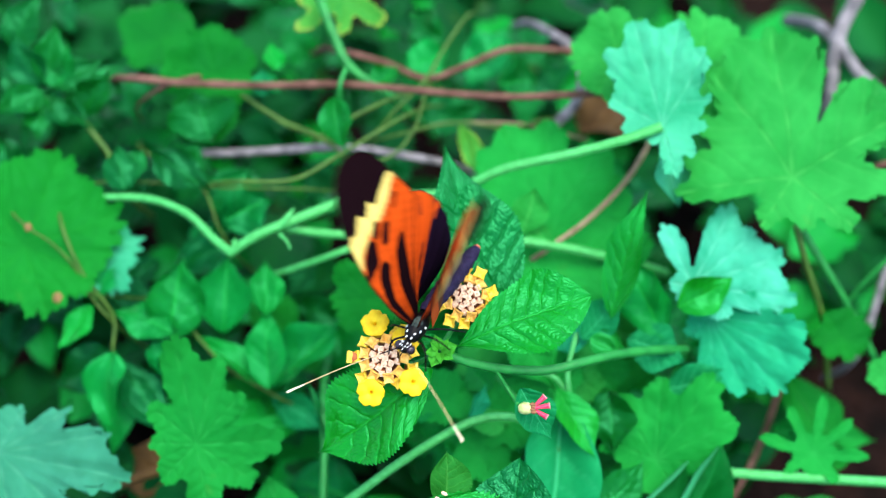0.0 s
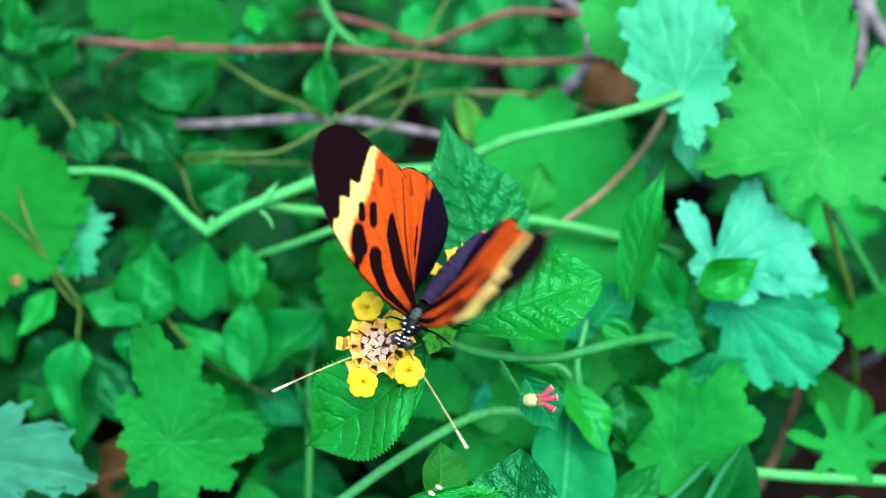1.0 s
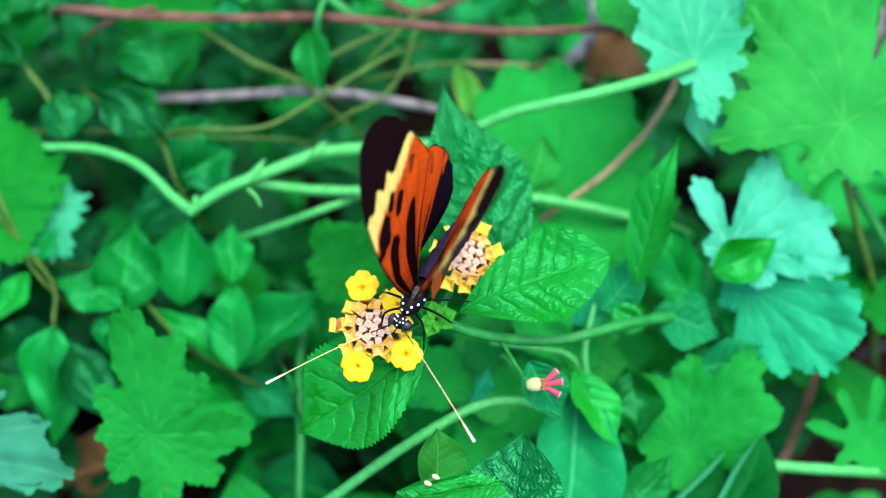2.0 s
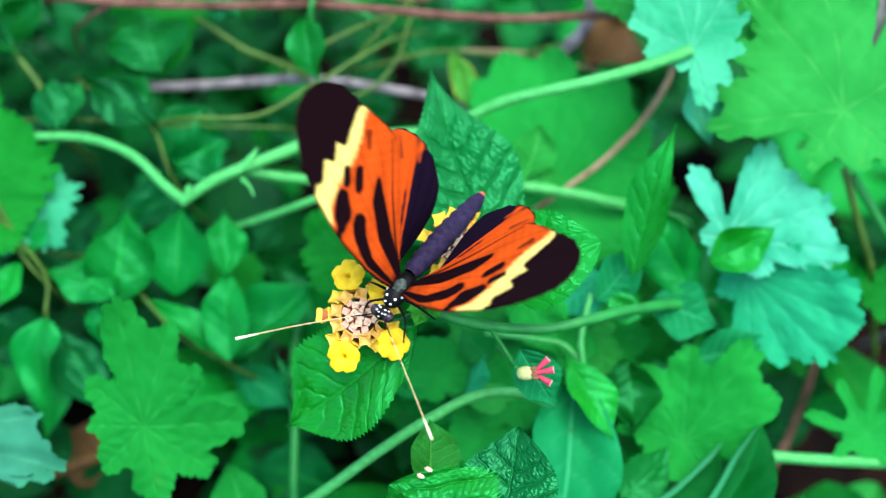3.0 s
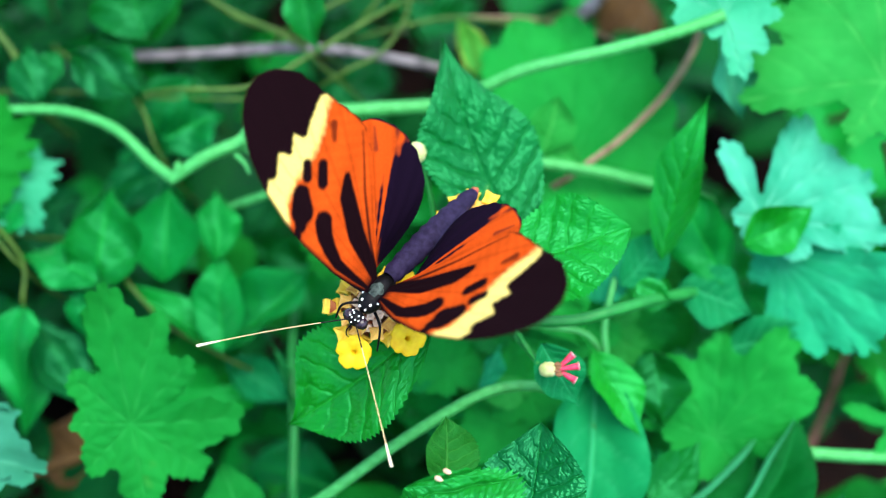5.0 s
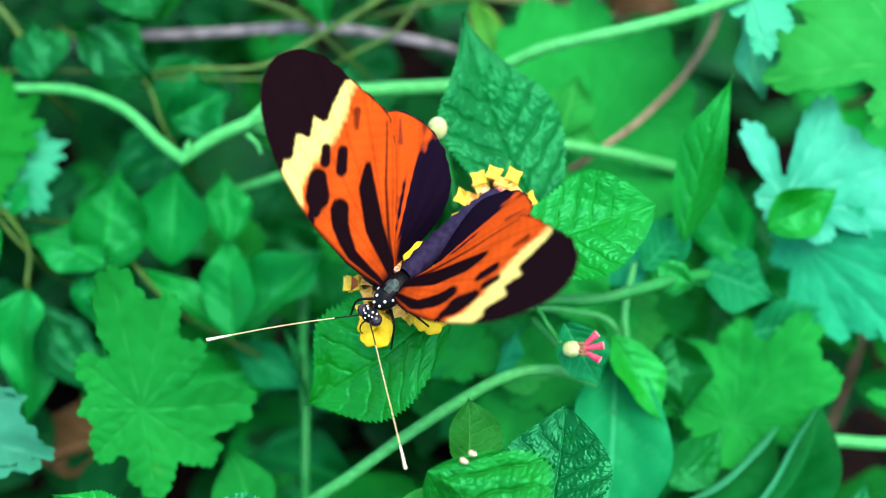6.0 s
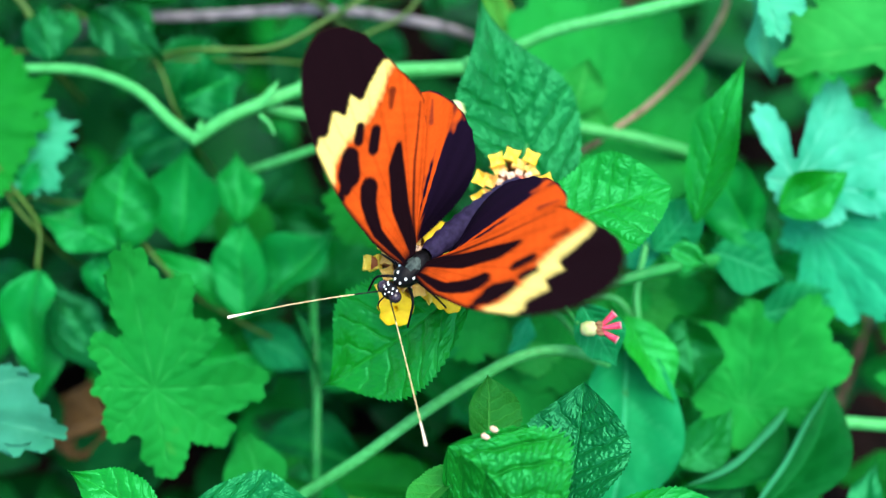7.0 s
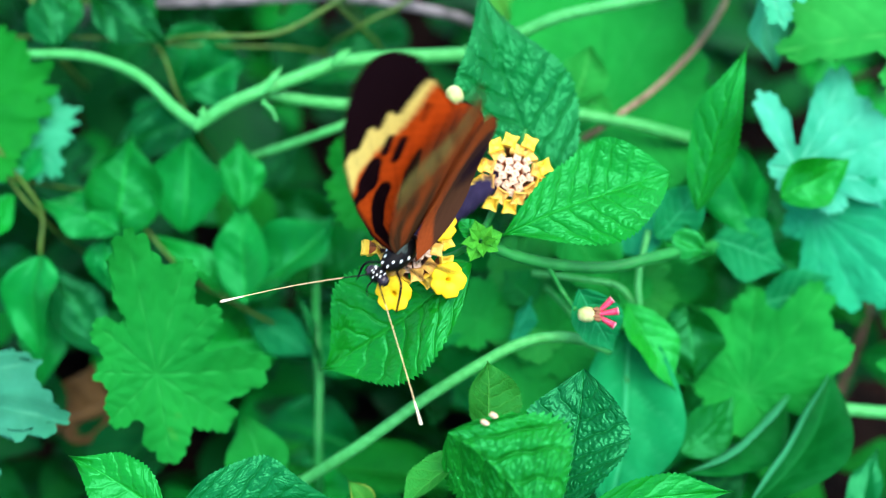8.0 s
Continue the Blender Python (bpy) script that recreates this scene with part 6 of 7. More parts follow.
    legs = (((1.0, 1.6, -1.2), (3.2, 3.6, -1.6), (3.4, 5.2, -4.2)), ((-1.0, 1.6, -1.2), (-3.4, 3.2, -0.8), (-4.6, 5.4, -4.0)), ((1.1, 0.2, -1.3), (4.2, 0.6, -1.2), (6.0, 0.0, -3.6)), ((-1.1, 0.2, -1.3), (-4.2, 0.2, -0.9), (-6.4, -0.6, -3.8)), ((-1.0, -1.0, -1.3), (-4.2, -2.8, -1.4), (-7.2, -5.2, -3.6)), ((1.0, -1.0, -1.3), (3.6, -3.0, -1.4), (5.6, -5.2, -3.8)))
    for pts in legs:
        attach("leg", tube("leg", [Vector(p) * mm for p in pts], 0.00025, 0.00014, 6), CHITIN, bf)
    wings = []
    for name, side in (("right", 1), ("left", -1)):
        wings.append((wing(name + "_forewing", bf, side, fw_edges, fw_pattern, 1.5, 37.9, 0.16), wing(name + "_hindwing", bf, side, hw_edges, hw_pattern, 0.9, 21.2, -0.35, 2.3)))
    tagged(wings[0][0], "orange forewing with yellow band and dark tip"), tagged(wings[1][0], "orange forewing with yellow band and dark tip")
    tagged(wings[0][1], "orange hindwing with large dark inner patch"), tagged(wings[1][1], "orange hindwing with large dark inner patch")
    return bf, wings, antennae


butterfly, wing_pairs, feelers = butterfly_body()
cam.data.dof.focus_object = butterfly  # the lens stays focused on the butterfly


# ---- what moves ----
def motions():
    walk(lantana_sprig, [
        (0, pose(0.04051, 0.02566, 0.03329, -1.05, -0.15, 0.20)),
        (0.5, pose(0.03982, 0.02918, 0.02992, -1.00, 0.12, -0.01)),
        (1, pose(0.04000, 0.03000, 0.03000, -0.00, 0.00, -0.00)),
        (1.5, pose(0.03980, 0.03112, 0.02849, -1.08, -0.58, -0.45)),
        (2, pose(0.03986, 0.03295, 0.02780, 0.30, -0.00, -0.15)),
        (3.5, pose(0.04234, 0.03036, 0.03013, -0.75, -2.51, -0.93)),
        (4, pose(0.03979, 0.03203, 0.02833, -0.52, -0.80, -0.43)),
        (4.5, pose(0.03975, 0.03281, 0.02758, 0.06, -0.53, -0.24)),
        (6, pose(0.03926, 0.03502, 0.02650, 0.76, -0.01, -0.02)),
        (6.5, pose(0.03884, 0.03585, 0.02470, -0.30, 0.31, 0.22)),
        (7, pose(0.04031, 0.03443, 0.02468, -0.37, -0.34, -0.16)),
        (7.5, pose(0.04000, 0.03647, 0.02473, 0.20, -0.17, -0.31)),
        (8, pose(0.03929, 0.03453, 0.02485, -0.33, -0.03, -0.07))])
    walk(lantana_shrub, [
        (0, pose(0.03189, -0.04222, 0.01810, 0.00, -0.00, 0.00)),
        (0.5, pose(0.03127, -0.04171, 0.01855, 0.00, -0.00, 0.00)),
        (1, pose(0.03070, -0.04111, 0.01907, 0.00, -0.00, 0.00)),
        (1.5, pose(0.03029, -0.04065, 0.01946, 0.00, -0.00, 0.00)),
        (2, pose(0.03001, -0.04034, 0.01972, 0.00, -0.00, 0.00)),
        (3.5, pose(0.02994, -0.04048, 0.01962, 0.00, -0.00, 0.00)),
        (4, pose(0.02987, -0.04049, 0.01961, 0.00, -0.00, 0.00)),
        (4.5, pose(0.02980, -0.04041, 0.01967, 0.00, -0.00, 0.00)),
        (6, pose(0.02981, -0.04015, 0.01987, 0.00, -0.00, 0.00)),
        (6.5, pose(0.02995, -0.04007, 0.01994, 0.00, -0.00, 0.00)),
        (7, pose(0.03018, -0.04002, 0.02000, 0.00, -0.00, 0.00)),
        (7.5, pose(0.03025, -0.04003, 0.02000, 0.00, -0.00, 0.00)),
        (8, pose(0.03000, -0.04000, 0.02000, 0.00, -0.00, 0.00))])
    walk(butterfly, [
        (0, pose(0.00545, 0.00003, 0.12122, -5.09, -0.37, 151.59)),
        (0.1, pose(0.00498, -0.00044, 0.12042, -6.73, 0.40, 149.59)),
        (0.2, pose(0.00495, -0.00034, 0.11998, -6.05, 0.44, 149.74)),
        (0.3, pose(0.00501, 0.00017, 0.11999, -4.55, 1.03, 149.53)),
        (0.4, pose(0.00571, 0.00061, 0.11964, -4.03, 0.21, 148.96)),
        (0.5, pose(0.00573, 0.00133, 0.11999, -2.39, 0.45, 148.69)),
        (0.6, pose(0.00583, 0.00148, 0.11990, -3.79, 0.84, 148.70)),
        (0.7, pose(0.00611, 0.00125, 0.11903, -3.89, 0.48, 148.90)),
        (0.8, pose(0.00650, 0.00109, 0.11824, -3.82, -0.17, 147.83)),
        (0.9, pose(0.00634, 0.00088, 0.11779, -5.33, -0.32, 148.23)),
        (1, pose(0.00535, 0.00119, 0.11749, -5.05, -0.19, 150.18)),
        (1.1, pose(0.00455, 0.00141, 0.11703, -6.95, -0.08, 148.94)),
        (1.2, pose(0.00488, 0.00195, 0.11684, -6.56, -1.09, 149.25)),
        (1.3, pose(0.00460, 0.00256, 0.11744, -9.82, -2.21, 150.22)),
        (1.4, pose(0.00436, 0.00333, 0.11714, -10.97, -2.83, 150.71)),
        (1.5, pose(0.00401, 0.00351, 0.11629, -10.65, -3.00, 148.26)),
        (1.6, pose(0.00444, 0.00342, 0.11683, -12.54, -3.41, 151.30)),
        (1.8, pose(0.00471, 0.00322, 0.11620, -11.82, -4.06, 150.69)),
        (2, pose(0.00533, 0.00334, 0.11628, -12.25, -3.73, 150.04)),
        (2.1, pose(0.00575, 0.00325, 0.11645, -13.44, -4.97, 149.96)),
        (2.2, pose(0.00583, 0.00329, 0.11661, -13.23, -5.15, 148.51)),
        (3.3, pose(0.00105, 0.00391, 0.11516, -6.71, -5.91, 145.24)),
        (3.4, pose(0.00010, 0.00422, 0.11545, -6.45, -2.80, 145.45)),
        (3.5, pose(0.00027, 0.00425, 0.11383, -7.77, -3.70, 147.50)),
        (3.6, pose(0.00030, 0.00341, 0.11457, -12.20, -6.50, 145.94)),
        (3.7, pose(0.00007, 0.00356, 0.11417, -6.31, -6.29, 144.83)),
        (3.8, pose(-0.00074, 0.00385, 0.11473, -12.57, -6.99, 146.72)),
        (3.9, pose(-0.00111, 0.00375, 0.11460, -12.33, -7.27, 143.13)),
        (4, pose(-0.00109, 0.00291, 0.11390, -12.29, -7.27, 146.73)),
        (4.1, pose(-0.00061, 0.00314, 0.11347, -10.02, -8.12, 146.57)),
        (4.2, pose(-0.00089, 0.00299, 0.11282, -8.93, -8.68, 144.77)),
        (4.3, pose(-0.00119, 0.00302, 0.11348, -13.31, -9.89, 146.60)),
        (4.4, pose(-0.00030, 0.00309, 0.11326, -14.54, -10.05, 146.87)),
        (4.5, pose(-0.00094, 0.00153, 0.11247, -14.68, -9.94, 145.70)),
        (4.6, pose(-0.00131, 0.00183, 0.11191, -11.62, -10.75, 146.69)),
        (4.7, pose(-0.00138, 0.00251, 0.11239, -12.29, -9.93, 145.35)),
        (5.8, pose(-0.00170, 0.00279, 0.11025, -14.22, -8.99, 138.03)),
        (5.9, pose(-0.00200, 0.00241, 0.10953, -14.03, -8.29, 137.66)),
        (6, pose(-0.00224, 0.00219, 0.10910, -13.65, -7.19, 137.42)),
        (6.1, pose(-0.00282, 0.00198, 0.10871, -13.95, -7.63, 136.68)),
        (6.2, pose(-0.00329, 0.00175, 0.10818, -14.34, -8.42, 134.45)),
        (6.3, pose(-0.00351, 0.00241, 0.10842, -15.08, -7.43, 133.95)),
        (6.4, pose(-0.00326, 0.00282, 0.10829, -15.69, -6.84, 135.79)),
        (6.5, pose(-0.00339, 0.00259, 0.10797, -16.76, -7.59, 133.77)),
        (6.6, pose(-0.00242, 0.00223, 0.10797, -13.44, -9.06, 133.66)),
        (6.7, pose(-0.00214, 0.00318, 0.10935, -13.11, -8.57, 136.46)),
        (6.8, pose(-0.00252, 0.00266, 0.10892, -12.56, -7.88, 137.55)),
        (6.9, pose(-0.00258, 0.00211, 0.10907, -11.52, -7.84, 135.11)),
        (7, pose(-0.00175, 0.00222, 0.10904, -9.72, -9.29, 135.49)),
        (7.1, pose(-0.00232, 0.00291, 0.10953, -10.35, -9.70, 136.93)),
        (7.2, pose(-0.00179, 0.00295, 0.10892, -10.21, -8.22, 136.21)),
        (7.3, pose(-0.00194, 0.00320, 0.10919, -9.51, -7.53, 138.09)),
        (7.4, pose(-0.00241, 0.00449, 0.10969, -9.55, -7.82, 136.79)),
        (7.5, pose(-0.00246, 0.00464, 0.10949, -8.93, -7.30, 137.29)),
        (7.6, pose(-0.00286, 0.00467, 0.10928, -8.61, -5.99, 137.13)),
        (7.7, pose(-0.00308, 0.00441, 0.10866, -8.89, -5.05, 137.90)),
        (7.8, pose(-0.00350, 0.00431, 0.10814, -9.50, -3.20, 137.32)),
        (7.9, pose(-0.00322, 0.00456, 0.10812, -13.19, -4.19, 135.45)),
        (8, pose(-0.00372, 0.00398, 0.10718, -5.21, -3.34, 135.95))])
    right = [
        (0, pose(0.00000, 0.00000, 0.00000, 2.06, -67.53, -3.90)),
        (0.1, pose(0.00000, 0.00000, 0.00000, 8.29, -57.49, -7.21)),
        (0.2, pose(0.00000, 0.00000, 0.00000, 6.14, -53.26, -5.03)),
        (0.3, pose(0.00000, 0.00000, 0.00000, 7.38, -42.95, -5.50)),
        (0.4, pose(0.00000, 0.00000, 0.00000, 6.94, -44.40, -3.38)),
        (0.5, pose(0.00000, 0.00000, 0.00000, 8.30, -35.36, -6.40)),
        (0.6, pose(0.00000, 0.00000, 0.00000, 7.21, -33.56, -6.12)),
        (0.7, pose(0.00000, 0.00000, 0.00000, 6.51, -36.99, -4.98)),
        (0.8, pose(0.00000, 0.00000, 0.00000, 7.33, -45.55, -4.82)),
        (0.9, pose(0.00000, 0.00000, 0.00000, 8.15, -53.48, -5.22)),
        (1, pose(0.00000, 0.00000, 0.00000, 2.34, -62.90, -1.70)),
        (1.1, pose(0.00000, 0.00000, 0.00000, 12.66, -64.67, -9.39)),
        (1.2, pose(0.00000, 0.00000, 0.00000, 11.72, -69.61, -9.72)),
        (1.3, pose(0.00000, 0.00000, 0.00000, 14.81, -79.29, -11.75)),
        (1.4, pose(0.00000, 0.00000, 0.00000, 16.16, -82.03, -11.95)),
        (1.5, pose(0.00000, 0.00000, 0.00000, 13.04, -86.95, -7.11)),
        (1.6, pose(0.00000, 0.00000, 0.00000, 24.49, -86.82, -19.48)),
        (1.8, pose(0.00000, 0.00000, 0.00000, 46.04, -87.06, -41.31)),
        (2, pose(0.00000, 0.00000, 0.00000, 13.48, -79.48, -9.62)),
        (2.1, pose(0.00000, 0.00000, 0.00000, 20.88, -79.69, -16.91)),
        (2.2, pose(0.00000, 0.00000, 0.00000, 18.42, -77.60, -14.36)),
        (3.3, pose(0.00000, 0.00000, 0.00000, 7.49, -37.33, -1.99)),
        (3.4, pose(0.00000, 0.00000, 0.00000, 12.33, -17.74, -6.11)),
        (3.467, pose(0.00000, 0.00000, 0.00000, 11.00, -36.00, -5.00)),
        (3.5, pose(0.00000, 0.00000, 0.00000, 10.00, -57.00, -4.00)),
        (3.533, pose(0.00000, 0.00000, 0.00000, 9.50, -76.00, -6.00)),
        (3.6, pose(0.00000, 0.00000, 0.00000, 8.84, -64.78, -7.61)),
        (3.7, pose(0.00000, 0.00000, 0.00000, 13.34, -42.93, -4.69)),
        (3.8, pose(0.00000, 0.00000, 0.00000, 13.94, -68.80, -11.02)),
        (3.9, pose(0.00000, 0.00000, 0.00000, 6.94, -65.81, -8.64)),
        (4, pose(0.00000, 0.00000, 0.00000, 10.42, -53.32, -9.85)),
        (4.1, pose(0.00000, 0.00000, 0.00000, 9.57, -45.73, -3.56)),
        (4.2, pose(0.00000, 0.00000, 0.00000, 7.93, -36.92, -1.10)),
        (4.3, pose(0.00000, 0.00000, 0.00000, 3.26, -44.49, 0.52)),
        (4.4, pose(0.00000, 0.00000, 0.00000, 2.08, -41.59, 0.86)),
        (4.5, pose(0.00000, 0.00000, 0.00000, 11.33, -33.68, -3.39)),
        (4.6, pose(0.00000, 0.00000, 0.00000, 6.86, -43.37, -1.86)),
        (4.7, pose(0.00000, 0.00000, 0.00000, 6.49, -47.22, -1.74)),
        (5.8, pose(0.00000, 0.00000, 0.00000, 8.39, -65.40, -7.01)),
        (5.9, pose(0.00000, 0.00000, 0.00000, 7.71, -58.59, -6.31)),
        (6, pose(0.00000, 0.00000, 0.00000, 8.21, -49.37, -6.64)),
        (6.1, pose(0.00000, 0.00000, 0.00000, 8.02, -53.09, -5.19)),
        (6.2, pose(0.00000, 0.00000, 0.00000, 6.37, -59.31, -5.55)),
        (6.3, pose(0.00000, 0.00000, 0.00000, 6.02, -60.99, -3.21)),
        (6.4, pose(0.00000, 0.00000, 0.00000, 7.31, -63.32, -4.41)),
        (6.5, pose(0.00000, 0.00000, 0.00000, 15.81, -73.48, -11.78)),
        (6.6, pose(0.00000, 0.00000, 0.00000, 11.84, -74.81, -11.44)),
        (6.7, pose(0.00000, 0.00000, 0.00000, 8.09, -69.58, -5.95)),
        (6.8, pose(0.00000, 0.00000, 0.00000, 5.47, -58.95, -3.86)),
        (6.9, pose(0.00000, 0.00000, 0.00000, 5.26, -51.41, -4.10)),
        (7, pose(0.00000, 0.00000, 0.00000, 2.89, -53.44, -1.67)),
        (7.1, pose(0.00000, 0.00000, 0.00000, 3.43, -57.50, -1.27)),
        (7.2, pose(0.00000, 0.00000, 0.00000, -1.51, -44.46, 1.27)),
        (7.3, pose(0.00000, 0.00000, 0.00000, -0.68, -45.59, 2.33)),
        (7.4, pose(0.00000, 0.00000, 0.00000, -0.55, -45.14, 0.96)),
        (7.5, pose(0.00000, 0.00000, 0.00000, -0.03, -45.54, 0.55)),
        (7.6, pose(0.00000, 0.00000, 0.00000, -0.12, -45.59, 0.99)),
        (7.7, pose(0.00000, 0.00000, 0.00000, -0.95, -47.79, 2.34)),
        (7.8, pose(0.00000, 0.00000, 0.00000, -1.06, -44.42, 4.02)),
        (7.9, pose(0.00000, 0.00000, 0.00000, -7.79, -71.96, 9.46)),
        (8, pose(0.00000, 0.00000, 0.00000, -32.80, -80.29, 25.28))]
    left = [
        (0, pose(0.00000, 0.00000, 0.00000, -6.24, 71.10, 5.89)),
        (0.1, pose(0.00000, 0.00000, 0.00000, -12.25, 58.82, -4.66)),
        (0.2, pose(0.00000, 0.00000, 0.00000, -7.36, 54.89, -0.01)),
        (0.3, pose(0.00000, 0.00000, 0.00000, -6.80, 48.82, -0.67)),
        (0.4, pose(0.00000, 0.00000, 0.00000, -6.72, 44.31, -2.57)),
        (0.5, pose(0.00000, 0.00000, 0.00000, -4.78, 35.21, -0.02)),
        (0.6, pose(0.00000, 0.00000, 0.00000, -4.84, 34.89, -1.38)),
        (0.7, pose(0.00000, 0.00000, 0.00000, -4.70, 36.56, 0.33)),
        (0.8, pose(0.00000, 0.00000, 0.00000, -5.63, 41.14, -2.07)),
        (0.9, pose(0.00000, 0.00000, 0.00000, -7.73, 46.63, -4.76)),
        (1, pose(0.00000, 0.00000, 0.00000, -10.48, 53.88, -7.99)),
        (1.1, pose(0.00000, 0.00000, 0.00000, -12.89, 64.18, -7.99)),
        (1.2, pose(0.00000, 0.00000, 0.00000, -0.33, 65.08, 6.35)),
        (1.3, pose(0.00000, 0.00000, 0.00000, -1.40, 67.62, 4.88)),
        (1.4, pose(0.00000, 0.00000, 0.00000, -0.94, 68.72, 5.29)),
        (1.5, pose(0.00000, 0.00000, 0.00000, 18.82, 71.28, 21.92)),
        (1.6, pose(0.00000, 0.00000, 0.00000, 4.50, 73.02, 10.77)),
        (1.8, pose(0.00000, 0.00000, 0.00000, 4.45, 73.22, 10.69)),
        (2, pose(0.00000, 0.00000, 0.00000, 3.51, 72.02, 9.99)),
        (2.1, pose(0.00000, 0.00000, 0.00000, -10.25, 63.89, -2.30)),
        (2.2, pose(0.00000, 0.00000, 0.00000, -9.59, 64.02, -4.93)),
        (3.3, pose(0.00000, 0.00000, 0.00000, 4.94, 43.69, 3.93)),
        (3.4, pose(0.00000, 0.00000, 0.00000, -6.67, 51.16, 0.44)),
        (3.467, pose(0.00000, 0.00000, 0.00000, -8.00, 58.00, -2.00)),
        (3.5, pose(0.00000, 0.00000, 0.00000, -8.00, 74.00, -2.00)),
        (3.533, pose(0.00000, 0.00000, 0.00000, -8.00, 84.00, 2.00)),
        (3.567, pose(0.00000, 0.00000, 0.00000, -6.00, 73.00, 6.00)),
        (3.6, pose(0.00000, 0.00000, 0.00000, -4.80, 58.00, 8.89)),
        (3.633, pose(0.00000, 0.00000, 0.00000, -3.00, 49.00, 4.00)),
        (3.7, pose(0.00000, 0.00000, 0.00000, -1.06, 54.99, -2.76)),
        (3.8, pose(0.00000, 0.00000, 0.00000, 0.46, 72.76, 7.13)),
        (3.9, pose(0.00000, 0.00000, 0.00000, 16.41, 75.06, 23.68)),
        (4, pose(0.00000, 0.00000, 0.00000, -4.80, 59.66, 8.89)),
        (4.1, pose(0.00000, 0.00000, 0.00000, -2.37, 47.59, 3.46)),
        (4.2, pose(0.00000, 0.00000, 0.00000, -2.10, 41.68, 3.44)),
        (4.3, pose(0.00000, 0.00000, 0.00000, -0.26, 33.61, 4.01)),
        (4.4, pose(0.00000, 0.00000, 0.00000, -1.41, 31.07, 5.31)),
        (4.5, pose(0.00000, 0.00000, 0.00000, 2.58, 30.49, 6.00)),
        (4.6, pose(0.00000, 0.00000, 0.00000, -2.08, 27.10, 4.46)),
        (4.7, pose(0.00000, 0.00000, 0.00000, -0.78, 37.35, 3.40)),
        (5.8, pose(0.00000, 0.00000, 0.00000, 2.07, 53.40, 9.39)),
        (5.9, pose(0.00000, 0.00000, 0.00000, 1.14, 51.37, 9.54)),
        (6, pose(0.00000, 0.00000, 0.00000, -0.35, 49.11, 8.74)),
        (6.1, pose(0.00000, 0.00000, 0.00000, 0.04, 48.31, 6.15)),
        (6.2, pose(0.00000, 0.00000, 0.00000, 2.95, 50.75, 8.51)),
        (6.3, pose(0.00000, 0.00000, 0.00000, 5.04, 59.16, 7.06)),
        (6.4, pose(0.00000, 0.00000, 0.00000, 2.91, 60.63, 10.63)),
        (6.5, pose(0.00000, 0.00000, 0.00000, 2.32, 57.93, 11.56)),
        (6.6, pose(0.00000, 0.00000, 0.00000, 5.08, 59.71, 12.84)),
        (6.7, pose(0.00000, 0.00000, 0.00000, 2.93, 56.40, 12.07)),
        (6.8, pose(0.00000, 0.00000, 0.00000, 0.24, 53.90, 12.42)),
        (6.9, pose(0.00000, 0.00000, 0.00000, -2.33, 53.62, 5.08)),
        (7, pose(0.00000, 0.00000, 0.00000, -3.77, 43.40, 8.54)),
        (7.1, pose(0.00000, 0.00000, 0.00000, -2.41, 40.25, 5.63)),
        (7.2, pose(0.00000, 0.00000, 0.00000, 2.38, 35.83, 9.13)),
        (7.3, pose(0.00000, 0.00000, 0.00000, 3.07, 34.16, 8.23)),
        (7.4, pose(0.00000, 0.00000, 0.00000, -0.31, 29.35, 7.34)),
        (7.5, pose(0.00000, 0.00000, 0.00000, -0.52, 28.44, 7.79)),
        (7.6, pose(0.00000, 0.00000, 0.00000, 0.28, 34.58, 7.23)),
        (7.7, pose(0.00000, 0.00000, 0.00000, 0.47, 39.11, 7.98)),
        (7.8, pose(0.00000, 0.00000, 0.00000, -0.62, 46.61, 2.82)),
        (7.9, pose(0.00000, 0.00000, 0.00000, -8.94, 63.45, -3.18)),
        (8, pose(0.00000, 0.00000, 0.00000, 0.00, 81.00, 5.00))]
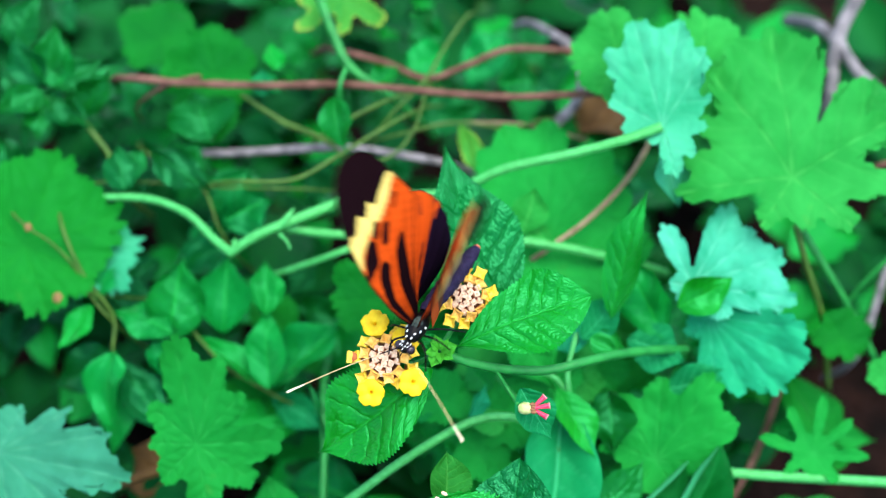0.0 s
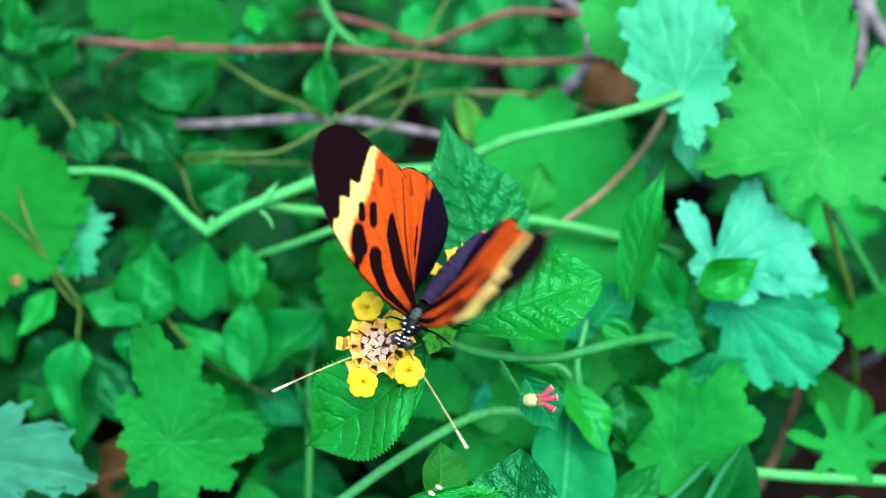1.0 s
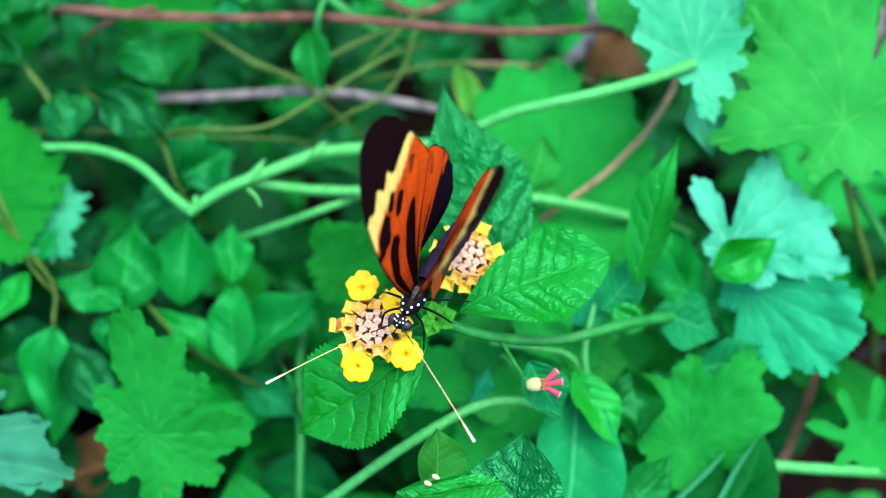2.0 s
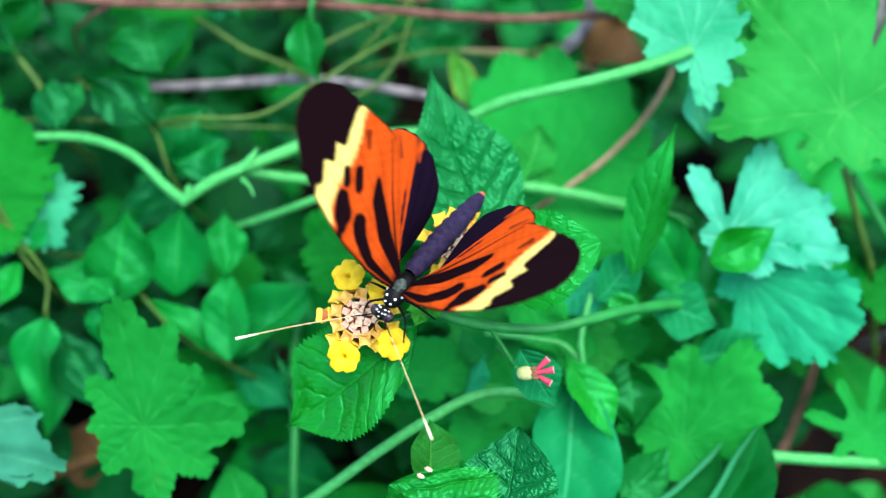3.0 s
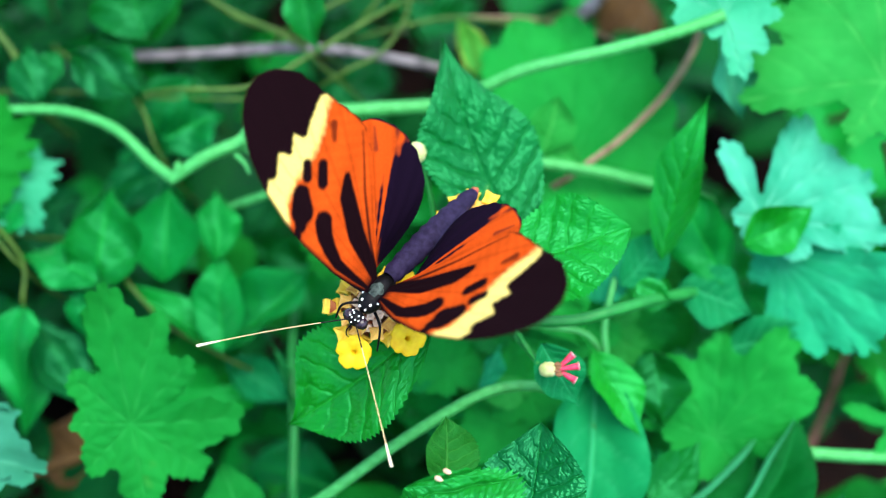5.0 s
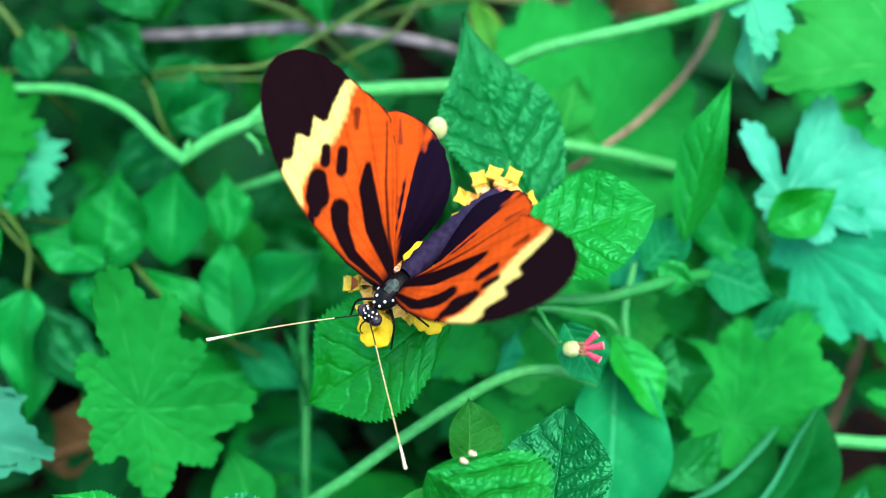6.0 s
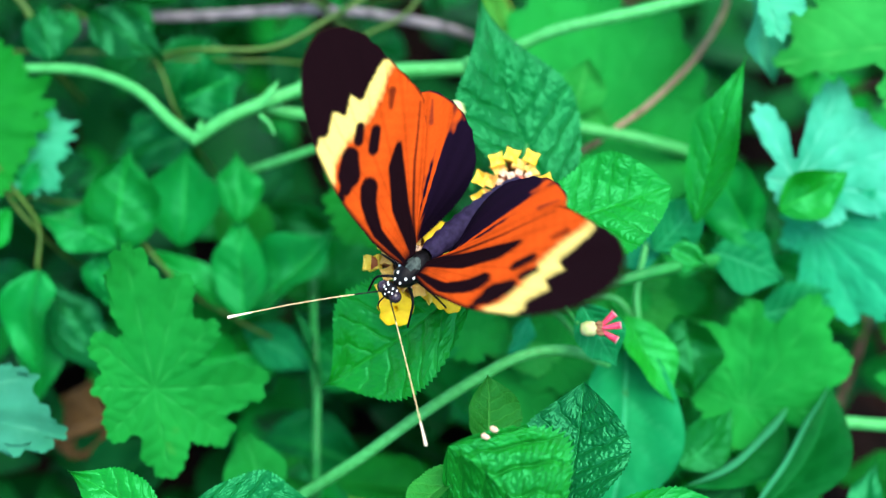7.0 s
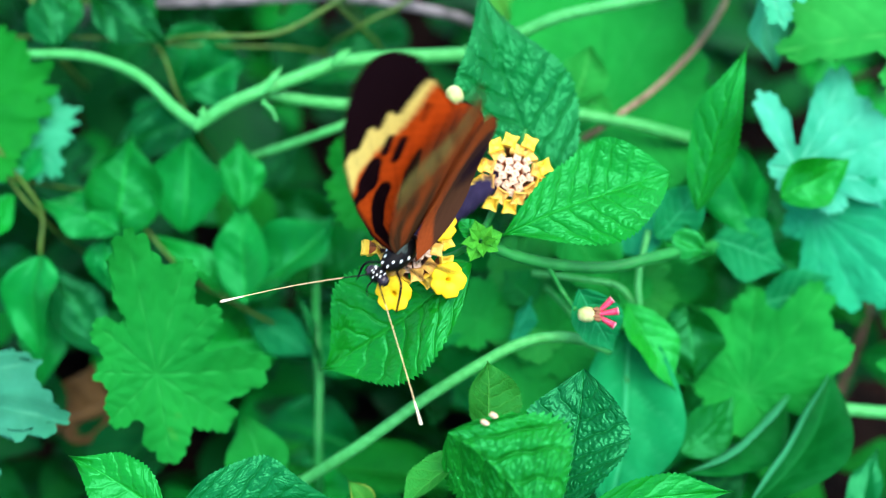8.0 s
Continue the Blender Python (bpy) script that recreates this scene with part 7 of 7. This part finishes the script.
    walk(feelers[0], [
        (0, pose(0.00035, 0.00500, 0.00040, -0.11, -0.02, -1.13)),
        (0.5, pose(0.00035, 0.00500, 0.00040, -2.06, 2.01, 2.71)),
        (1, pose(0.00035, 0.00500, 0.00040, 3.01, -2.28, 2.83)),
        (1.5, pose(0.00035, 0.00500, 0.00040, -6.26, 4.62, -2.56)),
        (2, pose(0.00035, 0.00500, 0.00040, 0.32, 0.06, 3.49)),
        (3.5, pose(0.00035, 0.00500, 0.00040, 3.51, -3.15, -8.07)),
        (4, pose(0.00035, 0.00500, 0.00040, -0.08, -0.12, -1.97)),
        (4.5, pose(0.00035, 0.00500, 0.00040, -0.58, 0.10, -3.80)),
        (6, pose(0.00035, 0.00500, 0.00040, 7.49, -6.03, 1.58)),
        (6.5, pose(0.00035, 0.00500, 0.00040, 4.94, -3.95, 1.00)),
        (7, pose(0.00035, 0.00500, 0.00040, 1.64, -1.07, 3.50)),
        (7.5, pose(0.00035, 0.00500, 0.00040, 2.89, -2.15, 3.34)),
        (8, pose(0.00035, 0.00500, 0.00040, -5.92, 4.31, -2.80))])
    walk(feelers[1], [
        (0, pose(-0.00035, 0.00500, 0.00040, 1.48, 2.37, -1.19)),
        (0.5, pose(-0.00035, 0.00500, 0.00040, -3.31, -5.04, 1.14)),
        (1, pose(-0.00035, 0.00500, 0.00040, 0.17, 0.26, 0.16)),
        (1.5, pose(-0.00035, 0.00500, 0.00040, 1.87, 2.67, 3.67)),
        (2, pose(-0.00035, 0.00500, 0.00040, -0.03, -0.07, 2.51)),
        (3.5, pose(-0.00035, 0.00500, 0.00040, 3.72, 6.24, -3.45)),
        (4, pose(-0.00035, 0.00500, 0.00040, -0.02, -0.02, -1.37)),
        (4.5, pose(-0.00035, 0.00500, 0.00040, 3.93, 6.69, -4.21)),
        (6, pose(-0.00035, 0.00500, 0.00040, 0.26, 0.43, -1.85)),
        (6.5, pose(-0.00035, 0.00500, 0.00040, 0.37, 0.57, 0.58)),
        (7, pose(-0.00035, 0.00500, 0.00040, -0.83, -1.29, 0.20)),
        (7.5, pose(-0.00035, 0.00500, 0.00040, -3.15, -5.00, -1.23)),
        (8, pose(-0.00035, 0.00500, 0.00040, -4.70, -7.01, 2.34))])
    for pair, rows in zip(wing_pairs, (right, left)):
        for one in pair:
            walk(one, rows)


motions()
